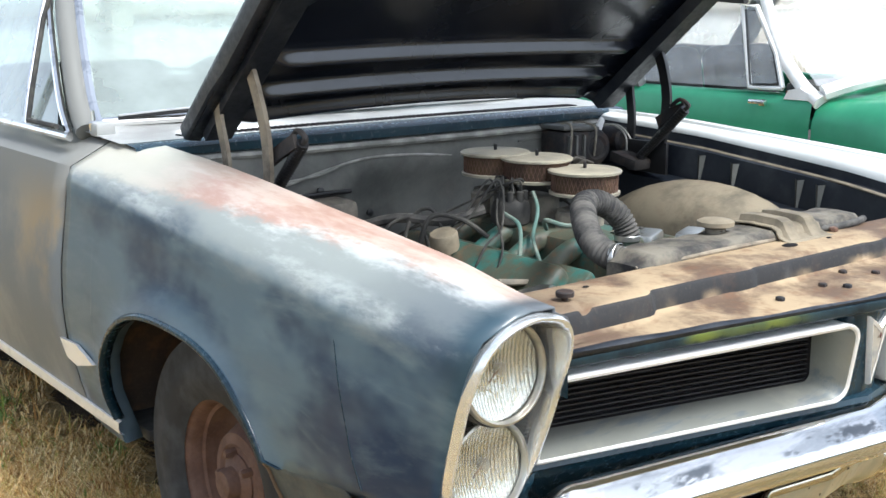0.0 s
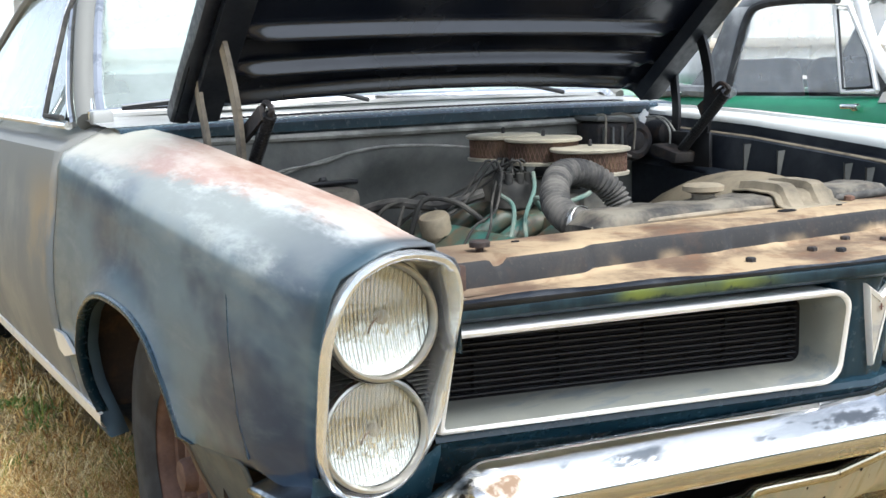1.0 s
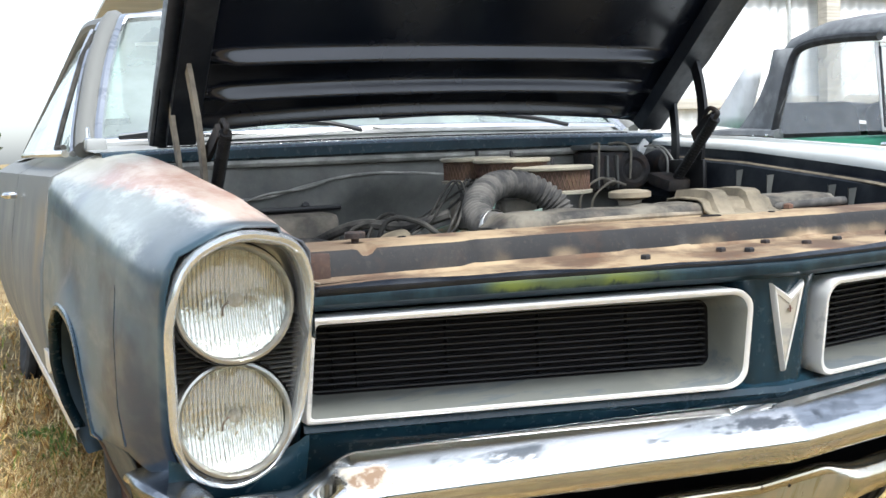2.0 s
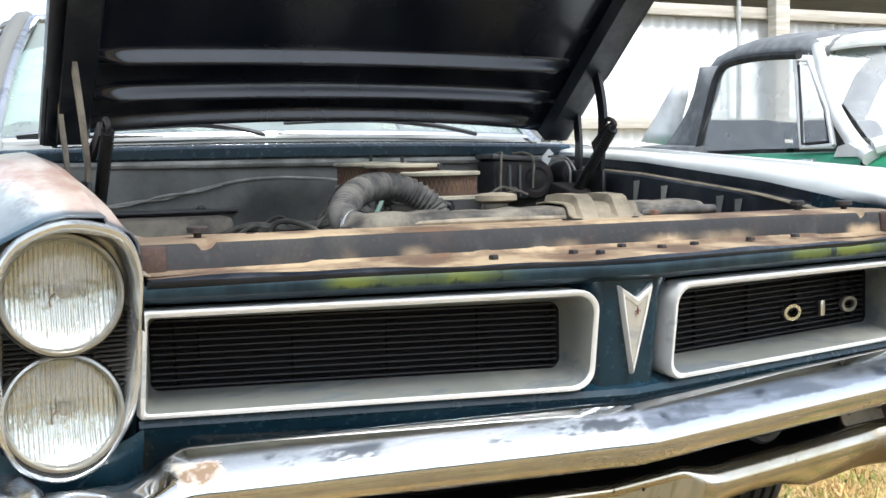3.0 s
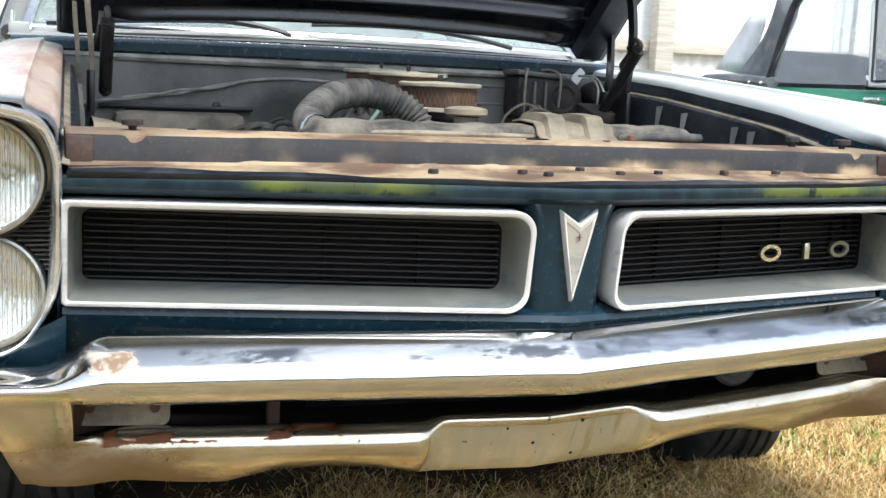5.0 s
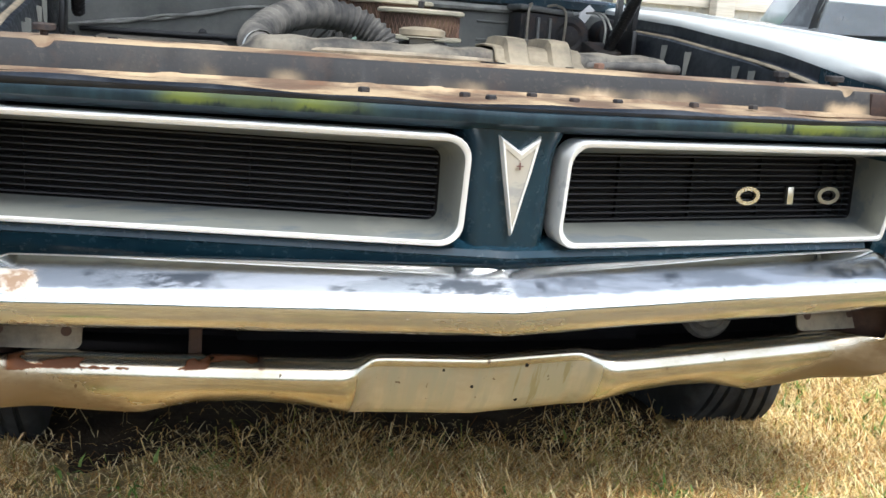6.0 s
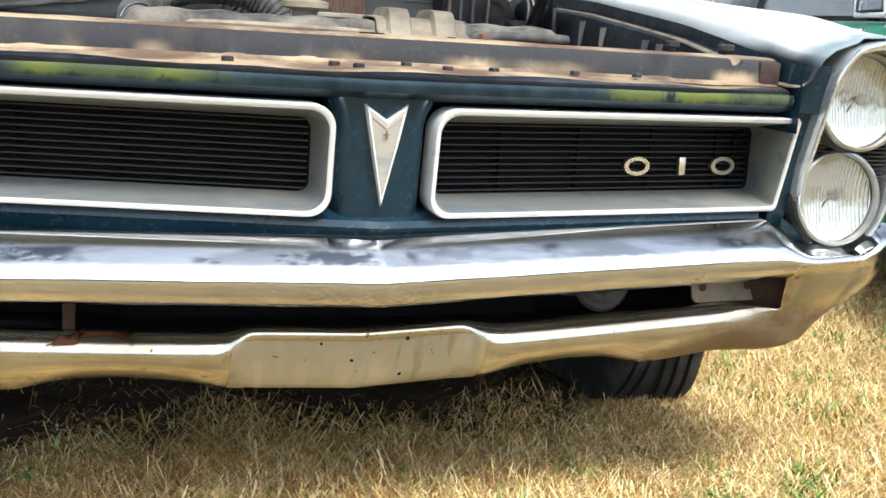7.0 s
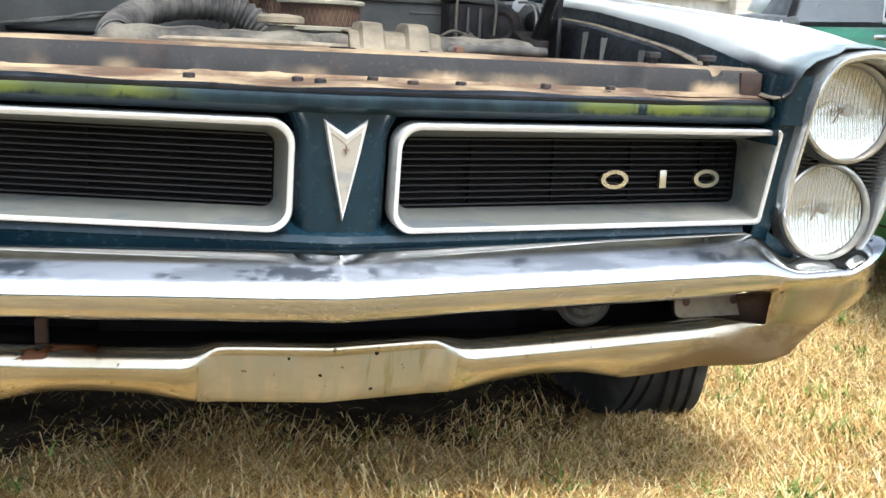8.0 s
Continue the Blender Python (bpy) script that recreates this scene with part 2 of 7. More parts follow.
def bumper_chrome(name):
    """Upper bar: bright plating, its sloping flat dulled for mirrored sky, with dark water stains, runs and one rusty
    blister.
    """
    m = material(name, (0.72, 0.73, 0.74), 0.07, 1.0)
    z, x = level(m), axis(m, "X")
    edge, fine = noise_tex(m, 45, 5, 0.65, (0.5, 1, 1)), noise_tex(m, 190, 4, 0.65)
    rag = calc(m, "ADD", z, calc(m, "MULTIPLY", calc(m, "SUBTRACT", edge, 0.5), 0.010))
    # grey band on the flat: reflection of the darker upper sky, in the colour
    sheen_film = calc(m, "MULTIPLY", band(m, rag, 0.470, 0.474, 0.494, 0.503), span(m, noise_tex(m, 24, 5, 0.65, (0.14, 1, 1), (0.9, 0, 0)), 0.40, 0.56, 0.55, 0.95))
    color = blend(m, sheen_film, (0.72, 0.73, 0.74), (0.215, 0.235, 0.255))
    patch = calc(m, "MULTIPLY", span(m, noise_tex(m, 7.5, 3, 0.5, (1, 1, 1), (3.1, 0, 0)), 0.41, 0.52), span(m, noise_tex(m, 34, 6, 0.68, (0.38, 1, 1)), 0.44, 0.54))
    stain = calc(m, "MULTIPLY", calc(m, "MULTIPLY", patch, band(m, rag, 0.474, 0.477, 0.488, 0.493)), 0.85)
    color = blend(m, stain, color, (0.045, 0.055, 0.066))
    pit = calc(m, "MULTIPLY", span(m, noise_tex(m, 240, 2, 0.5), 0.70, 0.76), 0.7)
    color = blend(m, pit, color, (0.10, 0.075, 0.05))
    brown = calc(m, "MULTIPLY", span(m, rag, 0.449, 0.443), span(m, noise_tex(m, 11, 5, 0.65, (0.4, 1, 1)), 0.36, 0.62, 0.05, 0.45))
    color = blend(m, brown, color, (0.38, 0.29, 0.17))
    blister = calc(m, "MULTIPLY", band(m, calc(m, "ADD", x, calc(m, "MULTIPLY", calc(m, "SUBTRACT", edge, 0.5), 0.05)), -0.675, -0.660, -0.615, -0.600), band(m, rag, 0.462, 0.468, 0.488, 0.494))
    color = blend(m, calc(m, "MULTIPLY", blister, 0.8), color, (0.66, 0.60, 0.50))
    scab = calc(m, "MULTIPLY", blister, span(m, noise_tex(m, 26, 4, 0.6, (1, 1, 1), (0.7, 0, 0)), 0.47, 0.60))
    color = blend(m, calc(m, "MULTIPLY", scab, 0.85), color, (0.17, 0.085, 0.035))
    dull = calc(m, "MAXIMUM", calc(m, "MAXIMUM", calc(m, "MULTIPLY", sheen_film, 0.20), calc(m, "MULTIPLY", brown, 0.5)), calc(m, "MULTIPLY", calc(m, "MAXIMUM", scab, blister), 0.7))
    b, links = m.node_tree.nodes["Principled BSDF"], m.node_tree.links
    links.new(span(m, calc(m, "MAXIMUM", scab, calc(m, "MULTIPLY", brown, 0.6)), 0.0, 1.0, 1.0, 0.15), b.inputs["Metallic"])
    return shade(m, color, calc(m, "ADD", dull, 0.055), calc(m, "ADD", fine, calc(m, "MULTIPLY", edge, 1.5)), 0.00025, 0.12)


def bumper_low_chrome(name):
    """Lower bar: yellowed plating, rust along the shelf, brown stains at the ends, pale runs in the plate recess."""
    tone = (0.64, 0.60, 0.50)
    m = material(name, tone, 0.2, 0.95)
    x, z = axis(m, "X"), level(m)
    ax = calc(m, "ABSOLUTE", x)
    cloud, fine = noise_tex(m, 9, 5, 0.65, (0.6, 1, 1), (1.1, 0, 0)), noise_tex(m, 150, 4, 0.65)
    run = noise_tex(m, 38, 4, 0.62, (1, 0.2, 0.09))
    color = blend(m, span(m, cloud, 0.35, 0.65), tone, (0.50, 0.44, 0.32))
    recess = calc(m, "MULTIPLY", span(m, ax, 0.20, 0.17), span(m, z, 0.352, 0.340))
    color = blend(m, calc(m, "MULTIPLY", recess, span(m, run, 0.38, 0.58, 0.25, 0.95)), color, (0.47, 0.47, 0.39))
    color = blend(m, calc(m, "MULTIPLY", recess, span(m, run, 0.60, 0.68, 0.0, 0.6)), color, (0.34, 0.29, 0.13))
    # brown stain growing towards the ends and the hem
    far = calc(m, "ADD", calc(m, "MULTIPLY", span(m, ax, 0.25, 0.74), span(m, z, 0.40, 0.33, 0.25, 1.0)), calc(m, "MULTIPLY", span(m, z, 0.335, 0.275), 0.6))
    stain = span(m, calc(m, "ADD", far, calc(m, "MULTIPLY", calc(m, "SUBTRACT", cloud, 0.5), 1.3)), 0.55, 1.15, 0.0, 0.85)
    color = blend(m, stain, color, (0.145, 0.088, 0.036))
    speck = calc(m, "MULTIPLY", span(m, noise_tex(m, 95, 2, 0.5, (1, 1, 0.7)), 0.69, 0.74), 0.75)
    color = blend(m, speck, color, (0.10, 0.055, 0.025))
    # rust scabs along the shelf of one side, and at both slot ends
    spot = noise_tex(m, 15, 4, 0.6, (0.62, 1, 1), (0.4, 0, 0))
    scab = calc(m, "MULTIPLY", band(m, x, -0.66, -0.62, -0.36, -0.30), span(m, calc(m, "ADD", z, calc(m, "MULTIPLY", calc(m, "SUBTRACT", fine, 0.5), 0.008)), 0.343, 0.347))
    scab = calc(m, "MULTIPLY", scab, span(m, spot, 0.46, 0.54))
    tip = calc(m, "MULTIPLY", band(m, calc(m, "ADD", ax, calc(m, "MULTIPLY", calc(m, "SUBTRACT", cloud, 0.5), 0.12)), 0.655, 0.68, 0.705, 0.735), band(m, z, 0.31, 0.34, 0.395, 0.42))
    scab = calc(m, "MAXIMUM", scab, calc(m, "MULTIPLY", tip, span(m, spot, 0.48, 0.62, 0.0, 0.12)))
    color = blend(m, span(m, scab, 0.0, 0.3), color, (0.115, 0.042, 0.015))
    b, links = m.node_tree.nodes["Principled BSDF"], m.node_tree.links
    worn = calc(m, "MAXIMUM", calc(m, "MAXIMUM", scab, calc(m, "MULTIPLY", stain, 0.65)), calc(m, "MULTIPLY", recess, 0.5))
    links.new(span(m, worn, 0.15, 1.0, 0.95, 0.1), b.inputs["Metallic"])
    return shade(m, color, span(m, worn, 0.0, 1.0, 0.17, 0.75), calc(m, "ADD", fine, calc(m, "MULTIPLY", cloud, 1.5)), 0.0004, 0.15)


CHROME = chrome("pitted chrome")
BEZEL = chrome("dull bezel chrome", (0.80, 0.82, 0.83), 0.10, 0.15, 0.75)
BUMPER = bumper_chrome("stained bumper chrome")
BUMPER_LOW = bumper_low_chrome("rust-flecked bumper chrome")
ANODISED = chrome("dull anodised trim", (0.80, 0.80, 0.78), 0.32, 0.3, 0.35)
CHEEK = chrome("dusty grille cheek", (0.275, 0.285, 0.26), 0.36, 0.7, 0.6)
BADGE = chrome("badge metal", (0.80, 0.77, 0.66), 0.25, 0.2)
PALE_FIELD = chrome("dulled emblem field", (0.46, 0.43, 0.37), 0.5, 0.5, 0.4)
RING = chrome("tarnished lamp ring", (0.46, 0.45, 0.41), 0.28, 0.4, 0.9)
SILVER = chrome("emblem metal", (0.84, 0.83, 0.80), 0.3, 0.12, 0.45)
BARE = chrome("bare aluminium", (0.6, 0.6, 0.57), 0.35, 0.3)


def rubber(name, tone, dust, rough=0.8):
    m = material(name, rough=rough)
    n, f = noise_tex(m, 14, 5, 0.6), noise_tex(m, 90, 4, 0.7)
    return shade(m, blend(m, span(m, n, 0.38, 0.7), tone, dust), None, f, 0.0008, 0.3)


TYRE = rubber("weathered tyre rubber", (0.013, 0.014, 0.015), (0.040, 0.043, 0.046))
HOSE = rubber("dusty black hose", (0.018, 0.018, 0.019), (0.12, 0.112, 0.098))
SEAL = rubber("grey rubber seal", (0.20, 0.20, 0.18), (0.42, 0.41, 0.37))
WIRE_BLACK = rubber("dusty black wire", (0.016, 0.016, 0.015), (0.075, 0.07, 0.06))
WIRE_PALE = rubber("pale green wire", (0.09, 0.17, 0.145), (0.20, 0.225, 0.185))
WHITE = rubber("white plastic", (0.68, 0.68, 0.66), (0.8, 0.8, 0.78), 0.5)
MESH = rubber("rusted mesh", (0.045, 0.026, 0.014), (0.11, 0.065, 0.03))
LID = dusty_metal("dusty chrome lid", (0.27, 0.25, 0.20), (0.42, 0.38, 0.29), 0.3, 0.6, 0.1, 12, 0.4)

ARM = dusty_metal("tan dusty hinge arm", (0.12, 0.10, 0.075), (0.26, 0.22, 0.16), 0.3, 0.6, 0.1, 16)


def glass(name, tint, haze, dust=(0.62, 0.66, 0.64), flutes=0.0):
    """A thin pane: clear, with a mirror gloss and a pale film of dust and painted haze."""
    m = bpy.data.materials.new(name)
    m.use_nodes = True
    links, out = m.node_tree.links, m.node_tree.nodes["Material Output"]
    m.node_tree.nodes.remove(m.node_tree.nodes["Principled BSDF"])
    clear = node(m, "BsdfTransparent", Color=(*tint, 1))
    gloss = node(m, "BsdfGlossy", Color=(1, 1, 1, 1), Roughness=0.03)
    sheen_film = node(m, "BsdfDiffuse", Color=(*dust, 1))
    graze = node(m, "LayerWeight", Blend=0.5)
    shiny = node(m, "MixShader", Fac=span(m, graze.outputs["Facing"], 0.35, 1.05, 0.06, 0.75))
    links.new(clear.outputs[0], shiny.inputs[1])
    links.new(gloss.outputs[0], shiny.inputs[2])
    spot = span(m, noise_tex(m, 3 if not flutes else 26, 5, 0.6), 0.3, 0.7, haze * 0.6, haze)
    if flutes:
        wave = node(m, "Math", Value=calc(m, "MULTIPLY", axis(m, "X"), 2 * math.pi / 0.0062))
        wave.operation = "COSINE"
        spot = calc(m, "ADD", spot, span(m, wave.outputs[0], -0.2, 0.9, 0.0, flutes))
    mixer = node(m, "MixShader", Fac=spot)
    links.new(shiny.outputs[0], mixer.inputs[1])
    links.new(sheen_film.outputs[0], mixer.inputs[2])
    links.new(mixer.outputs[0], out.inputs["Surface"])
    return m


# pale cyan film: dust, plus the sky's reflection put into the colour
GLASS = glass("dusty window glass", (0.80, 0.92, 0.88), 0.42, (0.56, 0.64, 0.61))
# whitish film: brightness of the background beyond the windows, put into the colour
CLEAR = glass("clear window plastic", (0.95, 0.97, 0.97), 0.30, (0.86, 0.88, 0.89))
LENS = glass("headlamp lens glass", (0.95, 0.95, 0.90), 0.10, (0.62, 0.60, 0.52), 0.16)
MIRROR = material("lamp reflector", (0.80, 0.82, 0.82), 0.11, 1.0)
RIBS = node(MIRROR, "Math", Value=calc(MIRROR, "MULTIPLY", axis(MIRROR, "X"), 2 * math.pi / 0.0062))
RIBS.operation = "COSINE"
PRISMS = calc(MIRROR, "ADD", calc(MIRROR, "MULTIPLY", RIBS.outputs[0], 0.4), calc(MIRROR, "MULTIPLY", noise_tex(MIRROR, 85, 3, 0.55, (1, 1, 0.35)), 2.2))
MIRROR = shade(MIRROR, None, None, PRISMS, 0.0026, 1.0)


def green_paint(name):
    m = material(name, rough=0.35, coat=0.3)
    big, fine = noise_tex(m, 2.4, 5), noise_tex(m, 30, 5, 0.7)
    color = blend(m, span(m, big, 0.35, 0.65), (0.010, 0.18, 0.085), (0.03, 0.26, 0.13))
    worn = calc(m, "MULTIPLY", span(m, big, 0.52, 0.66), span(m, axis(m, "Z"), 0.82, 0.95))
    color = blend(m, calc(m, "MULTIPLY", worn, span(m, axis(m, "Y"), 1.5, 1.0)), color, (0.42, 0.24, 0.13))
    return shade(m, color, span(m, fine, 0.3, 0.7, 0.3, 0.5), fine, 0.0005, 0.2)


GREEN = green_paint("sun-faded green paint")
CREAM = material("white painted frame", (0.74, 0.74, 0.72), 0.4)
CREAM = shade(CREAM, blend(CREAM, span(CREAM, noise_tex(CREAM, 9, 5), 0.4, 0.7), (0.76, 0.76, 0.74), (0.60, 0.60, 0.57)))
CANVAS = rubber("faded black canvas", (0.15, 0.155, 0.16), (0.24, 0.25, 0.25))
INTERIOR = rubber("dark trim", (0.03, 0.03, 0.03), (0.08, 0.08, 0.075))


def plank(name, a, b):
    m = material(name, rough=0.8)
    g, f = noise_tex(m, 6, 6, 0.65, (0.3, 1, 6)), noise_tex(m, 70, 4, 0.7)
    return shade(m, blend(m, span(m, g, 0.35, 0.7), a, b), None, f, 0.001, 0.4)


WOOD = plank("weathered timber", (0.40, 0.37, 0.31), (0.58, 0.54, 0.47))
SHEET = plank("white corrugated sheet", (0.70, 0.71, 0.69), (0.82, 0.82, 0.80))


def turf(name):
    m = material(name, rough=0.95, spec=0.2)
    big, mid, fine = noise_tex(m, 0.8, 5, 0.6), noise_tex(m, 6, 6, 0.7), noise_tex(m, 55, 5, 0.75)
    color = blend(m, span(m, mid, 0.32, 0.68), (0.20, 0.14, 0.065), (0.42, 0.32, 0.165))
    color = blend(m, calc(m, "MULTIPLY", span(m, big, 0.50, 0.66), 0.45), color, (0.15, 0.16, 0.055))
    color = blend(m, span(m, fine, 0.55, 0.8), color, (0.52, 0.41, 0.23))
    return shade(m, color, None, fine, 0.03, 0.8)


def blades(name, ramp, brown=None):
    m = material(name, rough=0.85, spec=0.25)
    g = node(m, "NewGeometry")
    r = m.node_tree.nodes.new("ShaderNodeValToRGB")
    m.node_tree.links.new(g.outputs["Random Per Island"], r.inputs["Fac"])
    e = r.color_ramp.elements
    e[0].position, e[0].color = 0.0, (*ramp[0][1], 1)
    e[1].position, e[1].color = 1.0, (*ramp[-1][1], 1)
    for pos, c in ramp[1:-1]:
        k = e.new(pos)
        k.color = (*c, 1)
    color = r.outputs["Color"]
    if brown:
        color = blend(m, span(m, noise_tex(m, 5.5, 6, 0.75), 0.46, 0.66, 0.0, 0.52), color, brown)
    shade(m, color)
    return m


# dark soil colour that stands for the shade under the car
def shade_soil(name):
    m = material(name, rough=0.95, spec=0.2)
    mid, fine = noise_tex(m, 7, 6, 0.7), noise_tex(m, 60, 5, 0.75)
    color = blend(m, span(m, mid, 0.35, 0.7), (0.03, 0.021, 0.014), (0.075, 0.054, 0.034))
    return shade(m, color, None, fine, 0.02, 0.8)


TURF = turf("dry turf soil")
UNDER_SHADE = shade_soil("dark ground for shade under the car")
STRAW = blades("dry grass blades", [(0, (0.16, 0.065, 0.018)), (0.25, (0.48, 0.27, 0.085)), (0.5, (0.80, 0.57, 0.23)), (0.86, (0.93, 0.79, 0.47)), (0.9, (0.36, 0.33, 0.08)), (1, (0.17, 0.24, 0.04))], (0.36, 0.185, 0.055))
FRESH = blades("green weeds", [(0, (0.09, 0.165, 0.03)), (1, (0.26, 0.33, 0.10))])
LEAF = blades("hedge leaves", [(0, (0.05, 0.08, 0.03)), (1, (0.14, 0.18, 0.08))])


# ---------------------------------------------------------------- mesh helpers
def finish(name, bm, mat, parent=None, label="", sharp=40, fix=True):
    if fix:
        bmesh.ops.recalc_face_normals(bm, faces=bm.faces)
    me = bpy.data.meshes.new(name)
    bm.to_mesh(me)
    bm.free()
    for m in mat if isinstance(mat, (list, tuple)) else [mat]:
        me.materials.append(m)
    me.polygons.foreach_set("use_smooth", [True] * len(me.polygons))
    me.set_sharp_from_angle(angle=radians(sharp))
    ob = new(name, me)
    if parent:
        ob.parent = parent
    if label:
        ob["label"] = label
    return ob


def part(name, bm, mat, parent, label="", sharp=40, fix=True):
    return finish(name, bm, mat, parent, label, sharp, fix)


def thick(ob, t, offset=-1):
    s = ob.modifiers.new("thickness", "SOLIDIFY")
    s.thickness, s.offset = t, offset
    return ob


def loft(rows, bm=None, around=False, ends=False, skip=None):
    """A skin over rows of points; around: each row is a closed ring."""
    bm = bm or bmesh.new()
    vs = [[bm.verts.new(p) for p in row] for row in rows]
    n = len(vs[0])
    for i in range(len(vs) - 1):
        for j in range(n if around else n - 1):
            if skip and skip(i, j):
                continue
            k = (j + 1) % n
            quad = [vs[i][j], vs[i][k], vs[i + 1][k], vs[i + 1][j]]
            try:
                bm.faces.new(quad)
            except ValueError:
                pass
    if ends:
        bm.faces.new(vs[0])
        bm.faces.new(vs[-1])
    return bm


def weld(bm, d=0.0004):
    bmesh.ops.remove_doubles(bm, verts=bm.verts, dist=d)
    return bm


def curve_points(pts, steps=8):
    """A smooth line through pts (Catmull-Rom)."""
    P = [Vector(p) for p in pts]
    P = [2 * P[0] - P[1], *P, 2 * P[-1] - P[-2]]
    out = []
    for i in range(1, len(P) - 2):
        for k in range(steps):
            t = k / steps
            a, b, c, d = P[i - 1 : i + 3]
            out.append(0.5 * (2 * b + (c - a) * t + (2 * a - 5 * b + 4 * c - d) * t * t + (3 * b - a - 3 * c + d) * t**3))
    return [*out, P[-2]]


def tube(pts, r, n=8, bm=None, steps=6, smooth=True, flat=1.0):
    bm = bm or bmesh.new()
    line = curve_points(pts, steps) if smooth else [Vector(p) for p in pts]
    rows, side = [], None
    for i, p in enumerate(line):
        t = (line[min(i + 1, len(line) - 1)] - line[max(i - 1, 0)]).normalized()
        if side is None:
            side = t.orthogonal().normalized()
        side = (side - t * side.dot(t)).normalized()
        up = t.cross(side)
        rad = r(i / (len(line) - 1)) if callable(r) else r
        rows.append([p + rad * (math.cos(a) * side + flat * math.sin(a) * up) for a in (2 * math.pi * k / n for k in range(n))])
    return loft(rows, bm, True, True)


def lathe(profile, n=24, m=Matrix(), bm=None, closed=True):
    """profile: (radius, height) along local z."""
    rows = [[m @ Vector((r * math.cos(a), r * math.sin(a), h)) for a in (2 * math.pi * k / n for k in range(n))] for r, h in profile]
    return loft(rows, bm, True, closed)


def block(size, m=Matrix(), bev=0.0, bm=None, seg=2):
    out = bmesh.new()
    bmesh.ops.create_cube(out, size=1.0, matrix=Matrix.Diagonal((*size, 1)))
    if bev:
        bmesh.ops.bevel(out, geom=out.edges[:], offset=bev, segments=seg, affect="EDGES", profile=0.5)
    bmesh.ops.transform(out, matrix=m, verts=out.verts)
    if bm is None:
        return out
    me = bpy.data.meshes.new("join")
    out.to_mesh(me)
    out.free()
    bm.from_mesh(me)
    bpy.data.meshes.remove(me)
    return bm


def prism(outline, depth, m=Matrix(), bm=None):
    """A flat outline (x, y) given thickness along local z."""
    rows = [[m @ Vector((x, y, h)) for x, y in outline] for h in (0, depth)]
    return loft(rows, bm, True, True)


def lerp(a, b, t):
    return a + (b - a) * t


def table(x, pairs):
    """Linear look-up."""
    if x <= pairs[0][0]:
        return pairs[0][1]
    for (a, u), (b, v) in zip(pairs, pairs[1:]):
        if x <= b:
            return u + (v - u) * (x - a) / (b - a)
    return pairs[-1][1]


def step(t):
    t = min(max(t, 0.0), 1.0)
    return t * t * (3 - 2 * t)


# ---------------------------------------------------------------- ground
def ground_height(x, y):
    return 0.012 * math.sin(1.3 * x + 0.4) * math.cos(0.9 * y) + 0.008 * math.sin(3.1 * y + 2 * x)


def build_ground():
    xs = [-600, -120, -30, -10, *np.linspace(-5, 6, 60), 10, 30, 120, 600]
    ys = [-600, -120, -30, -8, *np.linspace(-4, 9, 66), 14, 40, 150, 900]
    bm = loft([[(x, y, ground_height(x, y) if abs(x) < 12 and abs(y) < 15 else 0.0) for x in xs] for y in ys])
    tagged(finish("ground", bm, TURF, sharp=180), "dry tan grass field under the cars", "ground", kind="structure")


build_ground()


def build_under_shade():
    """Dark patch added on the ground for the shade under the parked car, with a ragged edge."""
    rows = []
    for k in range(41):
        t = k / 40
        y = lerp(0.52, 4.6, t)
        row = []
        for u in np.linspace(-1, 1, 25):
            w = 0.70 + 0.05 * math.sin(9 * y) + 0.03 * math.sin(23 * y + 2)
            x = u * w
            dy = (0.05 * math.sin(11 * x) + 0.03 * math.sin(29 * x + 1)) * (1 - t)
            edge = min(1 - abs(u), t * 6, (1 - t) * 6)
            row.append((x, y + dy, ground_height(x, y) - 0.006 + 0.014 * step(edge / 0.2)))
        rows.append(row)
    tagged(finish("under_car_shade", loft(rows), UNDER_SHADE, sharp=180), "dark ground patch for the shade under the parked car", "ground", kind="structure")


build_under_shade()


# ---------------------------------------------------------------- the old blue car
car = tagged(new("vintage_car"), "weathered dark blue vintage coupe with its hood raised", "car")

WHEEL_Y, WHEEL_Z, ARCH_A, ARCH_TOP = 0.92, 0.262, 0.405, 0.615


def face_y(ax, z):
    """How far back the car's face lies: a shallow vee that leans forward at its top."""
    return -0.035 + 0.165 * ax + (0.68 - z) * (0.13 + 0.27 * ax)


def top_z(y):
    return 0.795 + 0.070 * y


def inner_z(y):
    return table(y, [(0.05, 0.765), (0.15, 0.778), (0.257, 0.79), (0.5, 0.823), (0.94, 0.868), (1.5, 0.902)])


def side_x(y, z):
    x = table(z, [(0.20, 0.855), (0.28, 0.88), (0.36, 0.90), (0.46, 0.922), (0.55, 0.928), (0.65, 0.922), (0.74, 0.908), (0.80, 0.90)])
    q = math.hypot((y - WHEEL_Y) / ARCH_A, (z - 0.24) / (ARCH_TOP - 0.24))
    return x - 0.014 * math.exp(-max(y - 0.05, 0) / 0.22) + 0.013 * math.exp(-(((q - 1) / 0.14) ** 2)) * step((z - 0.27) / 0.12)


def arch_z(y):
    u = abs(y - WHEEL_Y) / ARCH_A
    z = 0.24 + (ARCH_TOP - 0.24) * (1 - u**2.6) ** (1 / 2.2) if u < 1 else 0.24
    return max(z, 0.455) if y < WHEEL_Y else z


def narrow(x):
    """The car's face is pinched on its right-hand end: panels there stop short."""
    return x - 0.050 * step((x - 0.46) / 0.23)


